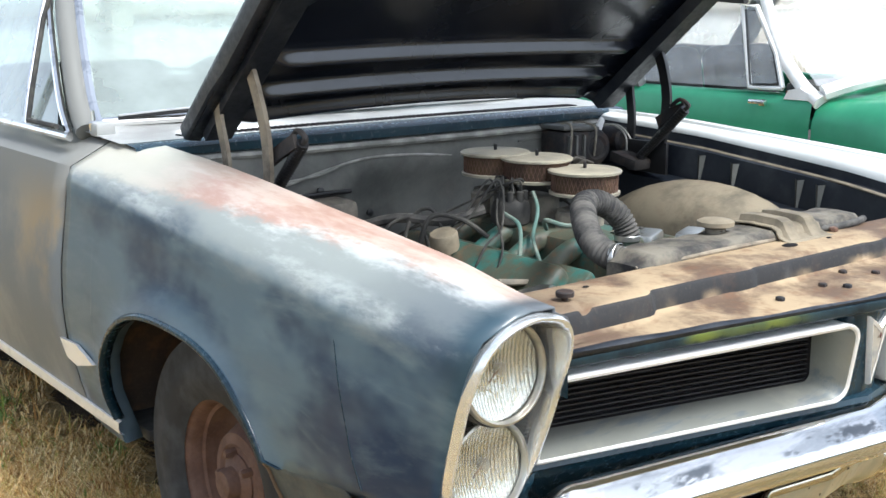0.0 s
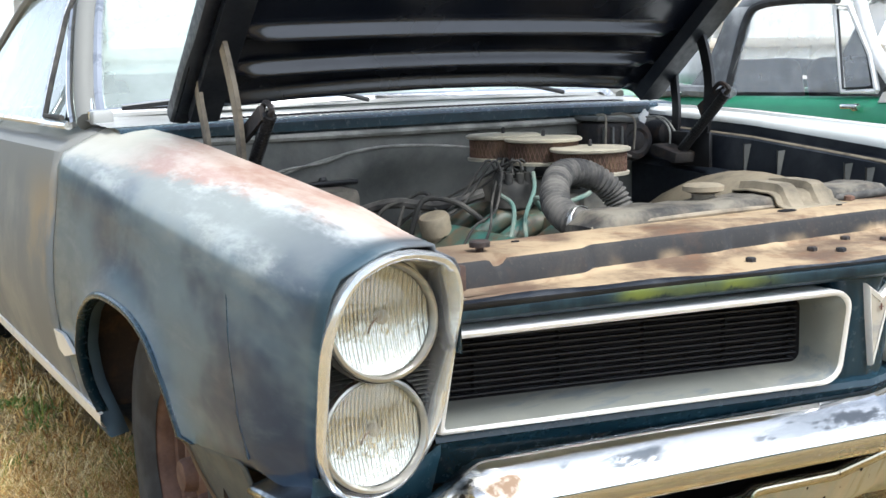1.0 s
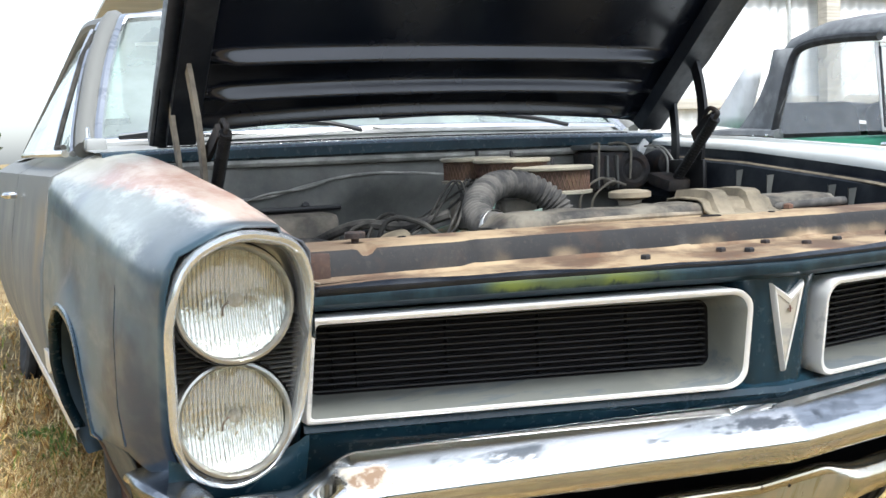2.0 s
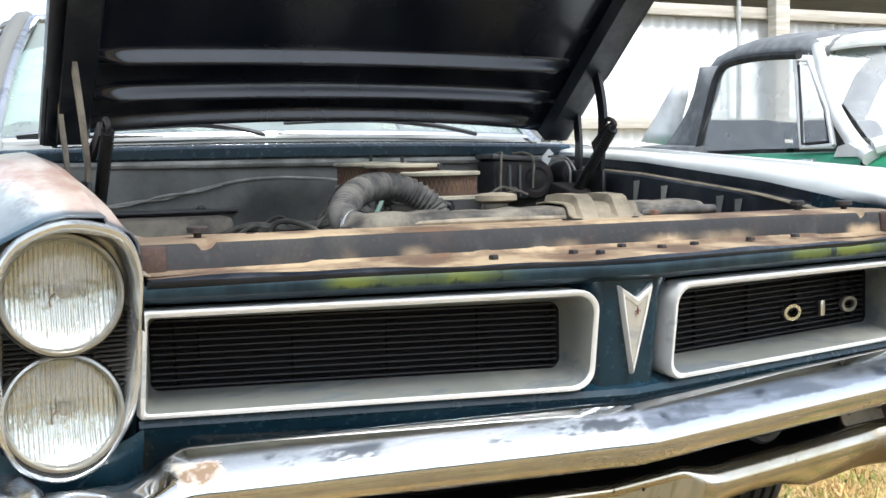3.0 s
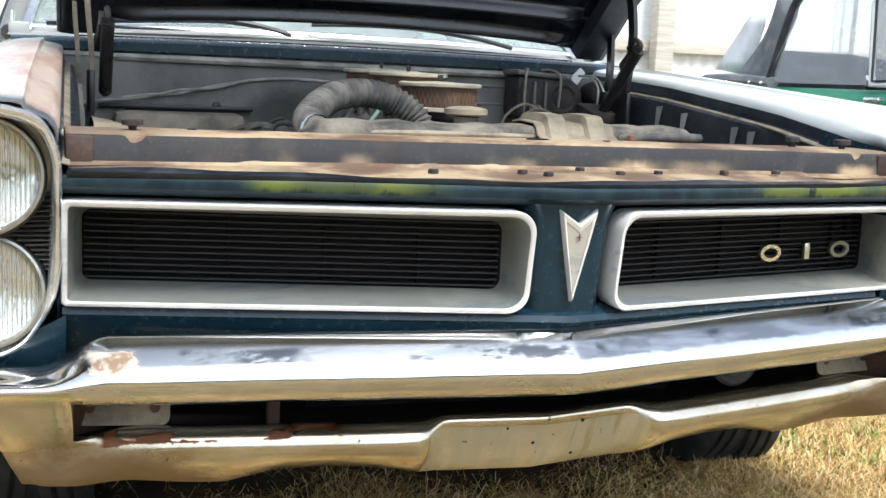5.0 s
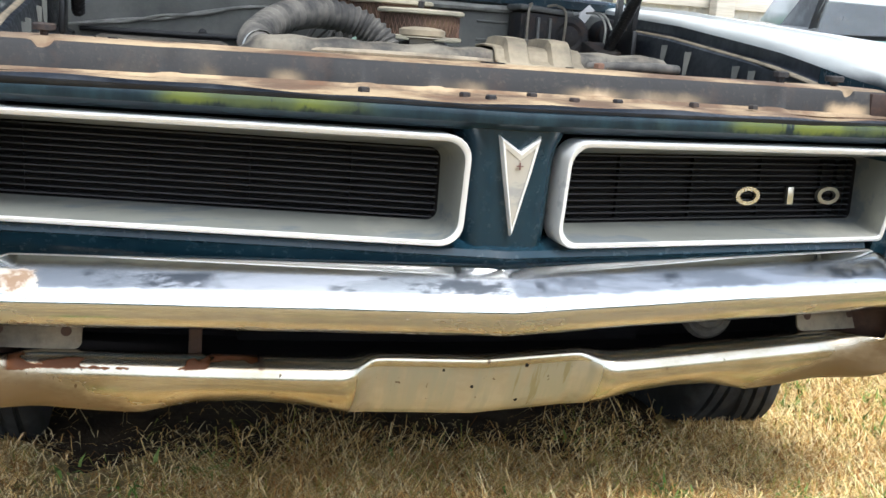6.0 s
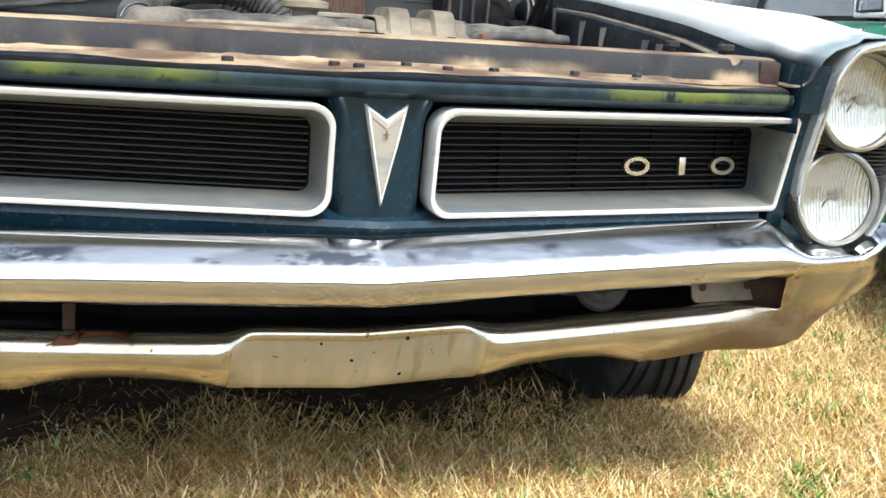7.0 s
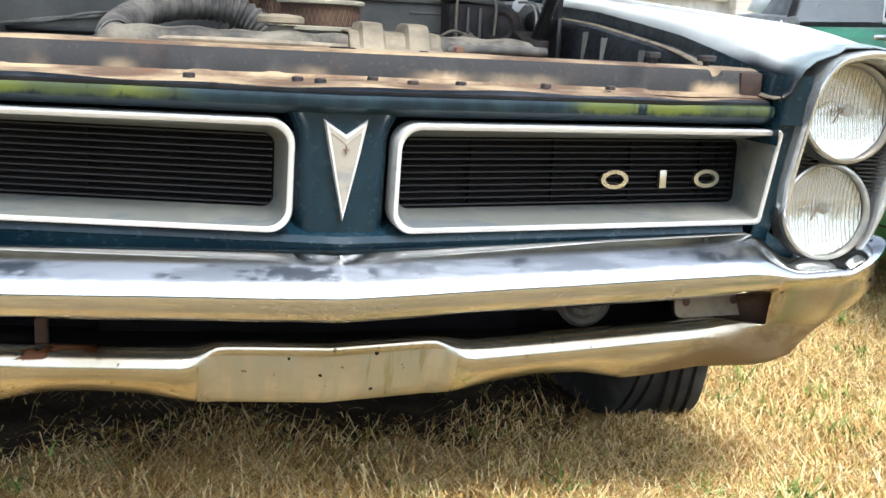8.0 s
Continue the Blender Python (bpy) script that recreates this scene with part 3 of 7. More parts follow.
def fender_section(y, s, crown=1.0):
    xi, zt = 0.705 - 0.022 * y, top_z(y)
    swell = 0.012 * step((y - 0.06) / 0.2) * (1 - step((y - 1.0) / 0.45))
    zi, zc = inner_z(y), zt + 0.018 * crown + swell
    pts = [(xi - 0.014, zi - 0.034), (xi - 0.004, zi - 0.031), (xi, zi - 0.025), (xi, zi - 0.006), (xi + 0.002, lerp(zi, zc, 0.21)), (xi + 0.012, lerp(zi, zc, 0.50)), (xi + 0.040, lerp(zi, zc, 0.78)), (xi + 0.0435, lerp(zi, zc, 0.80) + 0.007),
           (xi + 0.088, zc), (xi + 0.115, zt + 0.013 * crown + swell * 0.9), (xi + 0.146, zt - 0.002 + swell * 0.6), (xi + 0.170, zt - 0.014 + swell * 0.3)]
    xs = side_x(y, zt - 0.11)
    pts += [(lerp(xi + 0.185, xs, 0.62), zt - 0.036), (lerp(xi + 0.19, xs, 0.93), zt - 0.066)]
    end = arch_z(y) if y < 1.45 else 0.25
    tuck = y < WHEEL_Y - ARCH_A
    if tuck:
        end = table(y, [(0.0, 0.462), (0.27, 0.494), (0.515, 0.458)])
    for k in range(12):
        z = lerp(zt - 0.11, end, k / 11)
        pts.append((side_x(y, z), z))
    x, z = pts[-1]
    pts += [(x - 0.016, z - 0.014), (x - 0.06, z - 0.045)] if tuck else [(x - 0.006, z - 0.004 if end < 0.25 else z + 0.002), (x - 0.045, z + 0.004)]
    if s > 0:
        # the inner slope runs further in at the nose
        reach = 0.046 * (1 - step((y - 0.10) / 0.55))
        pts = [(px - reach * max(0.0, 1 - k / 9), pz) for k, (px, pz) in enumerate(pts)]
    return [(s * px, y, pz) for px, pz in pts]


LAMP_X, LAMP_UP, LAMP_LOW = {-1: 0.799, 1: 0.785}, 0.711, 0.553


def bezel_y(z):
    return 0.088 + (LAMP_UP - z) * 0.225


def bezel_edge(z):
    return table(z, [(0.44, 0.850), (0.47, 0.864), (0.53, 0.884), (0.62, 0.889), (0.70, 0.893), (0.75, 0.888), (0.78, 0.875)])


def fender_front(z):
    return bezel_y(z) - 0.030 * step((z - 0.50) / 0.32) - 0.022


def build_fender(s, mat):
    ys = sorted({*np.linspace(0.0, 1.494, 46), *(WHEEL_Y + ARCH_A * k for k in (-1, -0.998, -0.985, -0.96, -0.92, -0.86, 0.86, 0.92, 0.96, 0.985, 0.998, 1))})
    rows = [fender_section(y, s) for y in ys]
    # blend the leading rows so that the front edge follows the lamp bezel
    for i, y in enumerate(ys):
        if y < 0.3:
            w = 1 - y / 0.3
            rows[i] = [(lerp(x, s * (bezel_edge(z) + 0.001), w * w) if z < 0.775 and abs(x) > 0.8 else x, y + w * (fender_front(max(z, 0.44)) + 0.02), z) for (x, _, z) in rows[i]]
    bm = loft(rows)
    bm.faces.ensure_lookup_table()
    per = len(rows[0]) - 1
    for i, f in enumerate(bm.faces):
        f.material_index = 2 if i % per == 0 else 1 if i % per < 3 else 0
    ob = part("fender", weld(bm), [mat, FLANGE, ARM], car, "bleached, rust-tinged blue fender" if s < 0 else "faded dark blue fender", sharp=50)
    thick(ob, 0.003)
    return ob


build_fender(-1, PAINT_WORN)
build_fender(1, PAINT_RIGHT)


def build_wheelhouse(s):
    """Rusty inner shell of the wheel arch."""
    rows = []
    for k in range(19):
        a = math.pi * k / 18
        y, z = WHEEL_Y - 0.43 * math.cos(a), 0.30 + 0.37 * math.sin(a) ** 0.8
        rows.append([(s * x, y, z - 0.02 * (x < 0.7)) for x in (0.885, 0.82, 0.70, 0.56)])
    bm = loft(rows)
    part("wheelhouse", bm, [ARCH_RUST], car, "rust-brown inner wheel arch")


def build_wheel(s, y, z):
    """Tyre with tread blocks, a rusty steel wheel and its hub."""
    cx = 0.745 if s < 0 else 0.778
    m = Matrix.Translation((s * cx, y, z)) @ pose(0, 0, 0, 0, 90 * s, 0) @ Matrix.Scale(0.96, 4)
    R = 0.325
    prof = [(0.185, -0.085), (0.21, -0.098), (0.25, -0.106), (0.29, -0.103), (0.312, -0.096), (R, -0.080)]
    for g in (-0.062, -0.031, 0.0, 0.031, 0.062):
        prof += [(R + 0.002, g - 0.006), (R - 0.007, g - 0.0035), (R - 0.007, g + 0.0035), (R + 0.002, g + 0.006)]
    prof += [(R, 0.088), (0.318, 0.099), (0.29, 0.104), (0.262, 0.105), (0.258, 0.1065), (0.225, 0.104), (0.205, 0.096), (0.185, 0.085)]
    wheel = part("wheel", lathe([(0.192, -0.08), (0.182, -0.06), (0.178, 0.0), (0.180, 0.05), (0.186, 0.07), (0.197, 0.082), (0.199, 0.086), (0.194, 0.088), (0.183, 0.078),
                                  (0.176, 0.070), (0.172, 0.048), (0.164, 0.044), (0.160, 0.005), (0.146, -0.012), (0.130, -0.008), (0.118, 0.020), (0.104, 0.046), (0.082, 0.050), (0.072, 0.044), (0.064, 0.046)], 40, m), RUST, car, "rusty steel wheel")
    bm = lathe(prof, 72, m, closed=False)
    for v in bm.verts:
        # the loaded tyre spreads over its contact patch
        low = math.exp(-((max(v.co.z, 0.0) / 0.085) ** 2))
        v.co.x += s * 0.016 * low * (1 if abs(v.co.x) > cx else -1)
        v.co.y = y + (v.co.y - y) * (1 + 0.06 * low)
        v.co.z = max(v.co.z, -0.012)
    part("tyre", bm, TYRE, wheel, "weathered tyre with faded sidewall")
    part("hub", lathe([(0.062, 0.03), (0.060, 0.050), (0.045, 0.056), (0.036, 0.062), (0.034, 0.080), (0.030, 0.088), (0.010, 0.090)], 24, m), RUST, wheel)
    for k in range(5):
        a = 2 * math.pi * k / 5 + 0.3
        part("wheel_nut", lathe([(0.011, 0.045), (0.011, 0.064), (0.007, 0.070)], 6, m @ Matrix.Translation((0.062 * math.cos(a), 0.062 * math.sin(a), 0))), RUST, wheel)


def build_arch_lip(s):
    """Rolled flange round the wheel opening."""
    rows = []
    for k in range(45):
        a = radians(lerp(4, 170, k / 44))
        u = math.cos(a)
        y = WHEEL_Y + ARCH_A * 0.999 * u
        z = arch_z(y) if k else 0.30
        x = side_x(y, z)
        n = Vector((0.0, -math.cos(a) * 0.9, -math.sin(a))).normalized()
        p = Vector((s * x, y, z))
        out = Vector((s, 0, 0))
        rows.append([p - n * 0.012 - out * 0.001, p - n * 0.006 + out * 0.0035, p + n * 0.001 + out * 0.004, p + n * 0.004 - out * 0.002, p + n * 0.002 - out * 0.022])
    thick(part("arch_lip", loft(rows), NAVY, car, "rolled dark edge of the wheel opening"), 0.002)


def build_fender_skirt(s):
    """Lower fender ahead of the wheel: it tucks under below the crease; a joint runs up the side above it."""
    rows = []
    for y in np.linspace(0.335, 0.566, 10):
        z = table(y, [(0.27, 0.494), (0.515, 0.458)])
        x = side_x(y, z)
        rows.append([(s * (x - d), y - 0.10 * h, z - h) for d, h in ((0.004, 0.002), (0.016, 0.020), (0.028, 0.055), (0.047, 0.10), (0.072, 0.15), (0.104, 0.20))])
    skirt = part("fender_skirt", loft(rows), SKIRT_SHADE, car, "grey-blue lower fender tucked under, shade in its colour", sharp=60)
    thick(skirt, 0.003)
    part("skirt_edge", tube([Vector(p) + Vector((0, 0.002, 0)) for p in rows[-1]], 0.0045, 8), DUSTY_TAN, skirt, "tan rusty rim of the lower fender")
    joint = [(y, lerp(0.498, 0.74, k / 9)) for k, y in enumerate(np.linspace(0.275, 0.368, 10))]
    part("panel_joint", tube([(s * (side_x(y, z) - 0.0008), y, z) for y, z in joint], 0.0018, 6), NAVY, car, "dark joint down the fender side")


for side in (-1, 1):
    build_fender_skirt(side)
    build_arch_lip(side)
    build_wheelhouse(side)
    build_wheel(side, WHEEL_Y, WHEEL_Z)
    build_wheel(side, WHEEL_Y + 2.92, WHEEL_Z)


def trim_outline(ax0, ax1, z0, z1, r_in, r_out, n=6):
    """A rounded rectangle in (|x|, z): its corners near the centre line take r_in, those near the lamps r_out."""
    out = []
    for cx, cz, r, a0 in ((ax0, z0, r_in, 180), (ax1, z0, r_out, 270), (ax1, z1, r_out, 0), (ax0, z1, r_in, 90)):
        ox = cx + r if cx == ax0 else cx - r
        oz = cz + r if cz == z0 else cz - r
        out += [(ox + r * math.cos(radians(a0 + 90 * k / n)), oz + r * math.sin(radians(a0 + 90 * k / n))) for k in range(n + 1)]
    return out


G_IN, G_OUT, G_LO, G_HI = 0.070, {-1: 0.698, 1: 0.672}, 0.534, 0.678


def insert_y(ax):
    return 0.040 + 0.225 * ax


def build_grille(s):
    """Bright surround with deep bevelled cheeks round a black finned insert."""
    rings = []
    for grow, back, r_in, r_out in ((0.004, 0.05, 0.032, 0.008), (0.004, 0.0, 0.032, 0.008), (0.002, -0.006, 0.03, 0.007), (-0.0025, -0.006, 0.028, 0.006), (-0.0045, -0.003, 0.027, 0.006)):
        rings.append([(ax, z, back) for ax, z in trim_outline(G_IN - grow, G_OUT[s] + grow, G_LO - grow, G_HI + grow, r_in, r_out)])
    inner = trim_outline(0.086, 0.672 if s < 0 else 0.660, 0.556, 0.657, 0.016, 0.012)
    rings.append([(lerp(a[0], b[0], 0.5), lerp(a[1], b[1], 0.5), -1.0) for a, b in zip(rings[-1], [(x, z, 0) for x, z in inner])])
    rings.append([(ax, z, -2.0) for ax, z in inner])
    rings.append([(ax, z, -3.0) for ax, z in inner])

    def depth(ax, z, d):
        if d > -0.5:
            return face_y(ax, z) + d
        return lerp(face_y(ax, z), insert_y(ax), 0.5) if d > -1.5 else insert_y(ax) + (0.0 if d > -2.5 else 0.025)

    rows = [[(s * ax, depth(ax, z, d), z) for ax, z, d in ring] for ring in rings]
    bm = loft(rows, around=True)
    bm.faces.ensure_lookup_table()
    for f in bm.faces[-len(inner):]:
        f.material_index = 1
    for f in bm.faces[-3 * len(inner):-len(inner)]:
        f.material_index = 2
    part("grille_surround", bm, [ANODISED, PIT, CHEEK], car, "dull silver grille surround with stains", sharp=55)
    back = [(s * ax, insert_y(ax) + 0.028, z) for ax, z in inner]
    bm = bmesh.new()
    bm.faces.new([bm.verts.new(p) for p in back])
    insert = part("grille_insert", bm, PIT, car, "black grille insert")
    n = 11
    a0, a1 = 0.088, 0.669 if s < 0 else 0.657
    for k in range(n):
        z = 0.560 + 0.093 * k / (n - 1)
        rows = []
        for ax in np.linspace(a0, a1, 9):
            y = insert_y(ax) + 0.004
            rows.append([(s * ax, y, z - 0.0010), (s * ax, y, z + 0.0010), (s * ax, y + 0.012, z + 0.0012), (s * ax, y + 0.012, z - 0.0012)])
        part("fin", loft(rows, around=True, ends=True), FIN, insert)
    for ax in (0.20, 0.335, 0.47, 0.60):
        rows = [[(s * (ax + dx), insert_y(ax) + dy, z) for dx, dy in ((-0.0013, 0.016), (0.0013, 0.016), (0.0013, 0.026), (-0.0013, 0.026))] for z in (0.554, 0.659)]
        part("grille_stay", loft(rows, around=True, ends=True), PIT, insert)
    return insert


insert_left, insert_right = build_grille(-1), build_grille(1)
part("latch_strip", block((0.014, 0.003, 0.06), Matrix.Translation((-0.325, 0.165, 0.632)), 0.001), BADGE, insert_left, "pale strip behind the fins")


def badge_piece(outer, inner, m, closed=True):
    """A raised flat stroke between two outlines."""
    rows = [[m @ Vector((x, z, h)) for x, z in line] for line, h in ((outer, -0.004), (outer, 0.003), (inner, 0.003), (inner, -0.004))]
    bm = bmesh.new()
    vs = [[bm.verts.new(p) for p in r] for r in rows]
    n = len(outer)
    for a, b in ((0, 1), (1, 2), (2, 3), (3, 0)):
        for j in range(n if closed else n - 1):
            k = (j + 1) % n
            bm.faces.new([vs[a][j], vs[a][k], vs[b][k], vs[b][j]])
    if not closed:
        bm.faces.new([v[0] for v in vs])
        bm.faces.new([v[-1] for v in vs])
    return bm


def build_badge():
    """Three plain pale metal shapes on the grille: an oval ring, a bar and an oval ring."""
    def at(ax, z):
        y = insert_y(ax) - 0.002
        turn = Matrix(((0.976, 0, 0.22, 0), (0.22, 0.0, -0.976, 0), (0.0, 1.0, 0.0, 0), (0, 0, 0, 1)))
        return Matrix.Translation((ax, y, z)) @ turn

    def oval(a, b, a0, a1, n=28):
        return [(a * math.cos(radians(lerp(a0, a1, k / n))), b * math.sin(radians(lerp(a0, a1, k / n)))) for k in range(n + 1)]

    z = 0.5945
    m = at(0.434, z)
    bm = badge_piece(oval(0.0245, 0.0145, 0, 347), oval(0.0165, 0.0085, 0, 347), m)
    part("badge", bm, BADGE, insert_right, "pale metal badge shape")
    m = at(0.521, z)
    bm = block((0.013, 0.028, 0.007), m, 0.001)
    part("badge", bm, BADGE, insert_right, "pale metal badge shape")
    m = at(0.603, z)
    part("badge", badge_piece(oval(0.0245, 0.0145, 0, 347), oval(0.0165, 0.0085, 0, 347), m), BADGE, insert_right, "pale metal badge shape")


build_badge()


def build_header():
    """The painted panel round the grilles: brow, nose and valance, one sheet per side of the openings."""
    # brow above the grilles
    axs = [*np.linspace(0.70, 0.16, 14), 0.12, 0.09, 0.06, 0.03, 0.0]
    xs = [-a for a in axs] + [narrow(a) for a in reversed(axs[:-1])]
    rows = []
    for x in xs:
        a = abs(x)
        rows.append([(x, face_y(a, 0.70) + d, z) for z, d in ((0.718, 0.06), (0.719, 0.006), (0.716, -0.003), (0.709, -0.005), (0.700, -0.002), (0.694, 0.008), (0.688, 0.03), (0.684, 0.09))])
    part("brow_panel", loft(rows), MOSSY, car, "blue brow panel streaked with yellow-green algae")
    # nose between the grilles
    rows = []
    for z in np.linspace(0.71, 0.505, 12):
        w = 0.067 + 0.02 * step((z - 0.66) / 0.04)
        row = []
        for u in np.linspace(-1, 1, 17):
            ridge = 0.010 * max(0, 1 - abs(abs(u) - 0.62) / 0.18)
            crown = -0.004 if abs(u) < 0.55 else 0.0
            drop = 0.05 * step((abs(u) - 0.82) / 0.18)
            row.append((u * w, face_y(abs(u * w), z) + 0.022 + drop - ridge * 0.6 + crown, z))
        rows.append(row)
    part("nose_panel", loft(rows), NAVY, car, "dark blue nose between the grilles", sharp=60)
    # valance below the grilles
    rows = []
    for x in xs:
        a = abs(x)
        rows.append([(x, face_y(a, 0.53) + d, z) for z, d in ((0.545, 0.08), (0.533, 0.022), (0.527, 0.008), (0.518, 0.004), (0.512, 0.012), (0.503, 0.016), (0.49, 0.03), (0.44, 0.06))])
    part("valance", loft(rows), NAVY, car, "dark blue panel behind the bumper")
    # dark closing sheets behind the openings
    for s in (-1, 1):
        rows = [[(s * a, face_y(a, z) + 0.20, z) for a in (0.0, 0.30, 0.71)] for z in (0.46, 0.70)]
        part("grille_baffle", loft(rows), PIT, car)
    # inner cheeks of the fenders beside the support panel
    for s in (-1, 1):
        rows = []
        for t in np.linspace(0, 1, 8):
            y = lerp(bezel_y(0.74) - 0.03, 0.34, t)
            pinch = 0.048 * (1 - step((y - 0.10) / 0.55)) if s > 0 else 0.0
            rows.append([(s * (0.7035 - 0.02 * y - pinch), y, 0.66), (s * (0.704 - 0.02 * y - pinch), y, 0.72), (s * (0.704 - 0.022 * y - pinch), y, inner_z(y) - 0.03), (s * (0.706 - 0.022 * y - pinch), y, inner_z(y) - 0.004)])
        part("fender_cheek", loft(rows), NAVY, car)
    # narrow side fillers between grille and lamp bezel
    for s in (-1, 1):
        rows = [[(s * a, face_y(a, z) + d, z) for a, d in ((G_OUT[s] - 0.002, 0.07), (G_OUT[s] + 0.003, 0.014), (0.706, 0.008), (0.712, 0.05))] for z in (0.735, 0.70, 0.62, 0.55, 0.49)]
        part("filler_panel", loft(rows), NAVY, car)
    # nose of the pinched fender, between the support panel and the lamp bezel
    rows = []
    for z in np.linspace(0.69, 0.764, 8):
        rows.append([(x, bezel_y(z) - 0.024 + 0.030 * ((0.704 - x) / 0.052) ** 2, z) for x in np.linspace(0.652, 0.7035, 7)])
    part("fender_nose", loft(rows), NAVY, car, "dark blue nose of the fender")


build_header()


def build_lamp_aprons():
    """Dark painted pans under the lamps, dished down to the bumper."""
    for s in (-1, 1):
        rows = []
        for x in np.linspace(0.695, 0.885, 12):
            u = (x - 0.79) / 0.095
            low = 0.476 + 0.030 * u * u * (u < 0) + 0.020 * u * u * (u > 0)
            rows.append([(s * x, bezel_y(low) - 0.006, low + 0.012), (s * x, bezel_y(low) - 0.004, low - 0.004), (s * x, bezel_y(low) + 0.004, low - 0.020), (s * x, bezel_y(0.44) + 0.012, 0.435), (s * x, bezel_y(0.44) + 0.03, 0.40)])
        part("lamp_apron", loft(rows), NAVY, car, "dark blue pan under the lamps")


build_lamp_aprons()


def build_emblem():
    """Split arrowhead on the nose: bright edge, cream-grey field, small red cross."""
    outline = [(-0.0295, 0.0), (0.0, -0.020), (0.0285, 0.001), (0.020, -0.045), (0.0, -0.136), (-0.020, -0.045)]
    top = 0.684

    def lay(points, out):
        return [(x, face_y(abs(x), top + z) + 0.014 - out, top + z) for x, z in points]

    small = [(x * 0.72, -0.024 + (z + 0.010) * 0.80) for x, z in outline]
    rows = [lay(outline, -0.01), lay(outline, 0.003), lay([(lerp(a[0], b[0], 0.35), lerp(a[1], b[1], 0.35)) for a, b in zip(outline, small)], 0.008), lay(small, 0.006)]
    emblem = part("emblem", loft(rows, around=True), SILVER, car, "worn silver arrowhead emblem", sharp=20)
    bm = bmesh.new()
    bm.faces.new([bm.verts.new(p) for p in lay(small, 0.005)])
    bmesh.ops.triangulate(bm, faces=bm.faces)
    part("emblem_field", bm, PALE_FIELD, emblem)
    red = material("faded red enamel", (0.12, 0.05, 0.04), 0.5)
    y = face_y(0, 0.64) + 0.006
    bm = block((0.009, 0.002, 0.0012), Matrix.Translation((0, y, 0.645)))
    block((0.0012, 0.002, 0.010), Matrix.Translation((0, y - 0.0002, 0.645)), 0, bm)
    part("emblem_cross", bm, red, emblem)


build_emblem()


def bezel_outline(n=8):
    """Outline of the lamp bezel in (|x|, z), going round from the inner top."""
    corners = [(0.724, 0.794, 0.05), (0.7015, 0.745, 0.03), (0.700, 0.60, 0.0), (0.708, 0.535, 0.04), (0.750, 0.470, 0.05), (0.800, 0.452, 0.04), (0.858, 0.474, 0.05), (0.882, 0.53, 0.04), (0.893, 0.70, 0.05), (0.870, 0.780, 0.05), (0.80, 0.812, 0.05)]
    out = []
    N = len(corners)
    for i, (x, z, r) in enumerate(corners):
        p, q, v = Vector(corners[i - 1][:2]), Vector(corners[(i + 1) % N][:2]), Vector((x, z))
        a, b = (p - v), (q - v)
        d = min(r, a.length * 0.45, b.length * 0.45) if r else 0.002
        A, B = v + a.normalized() * d, v + b.normalized() * d
        for k in range(5):
            t = k / 4
            out.append(tuple((1 - t) ** 2 * A + 2 * t * (1 - t) * v + t * t * B))
    return out


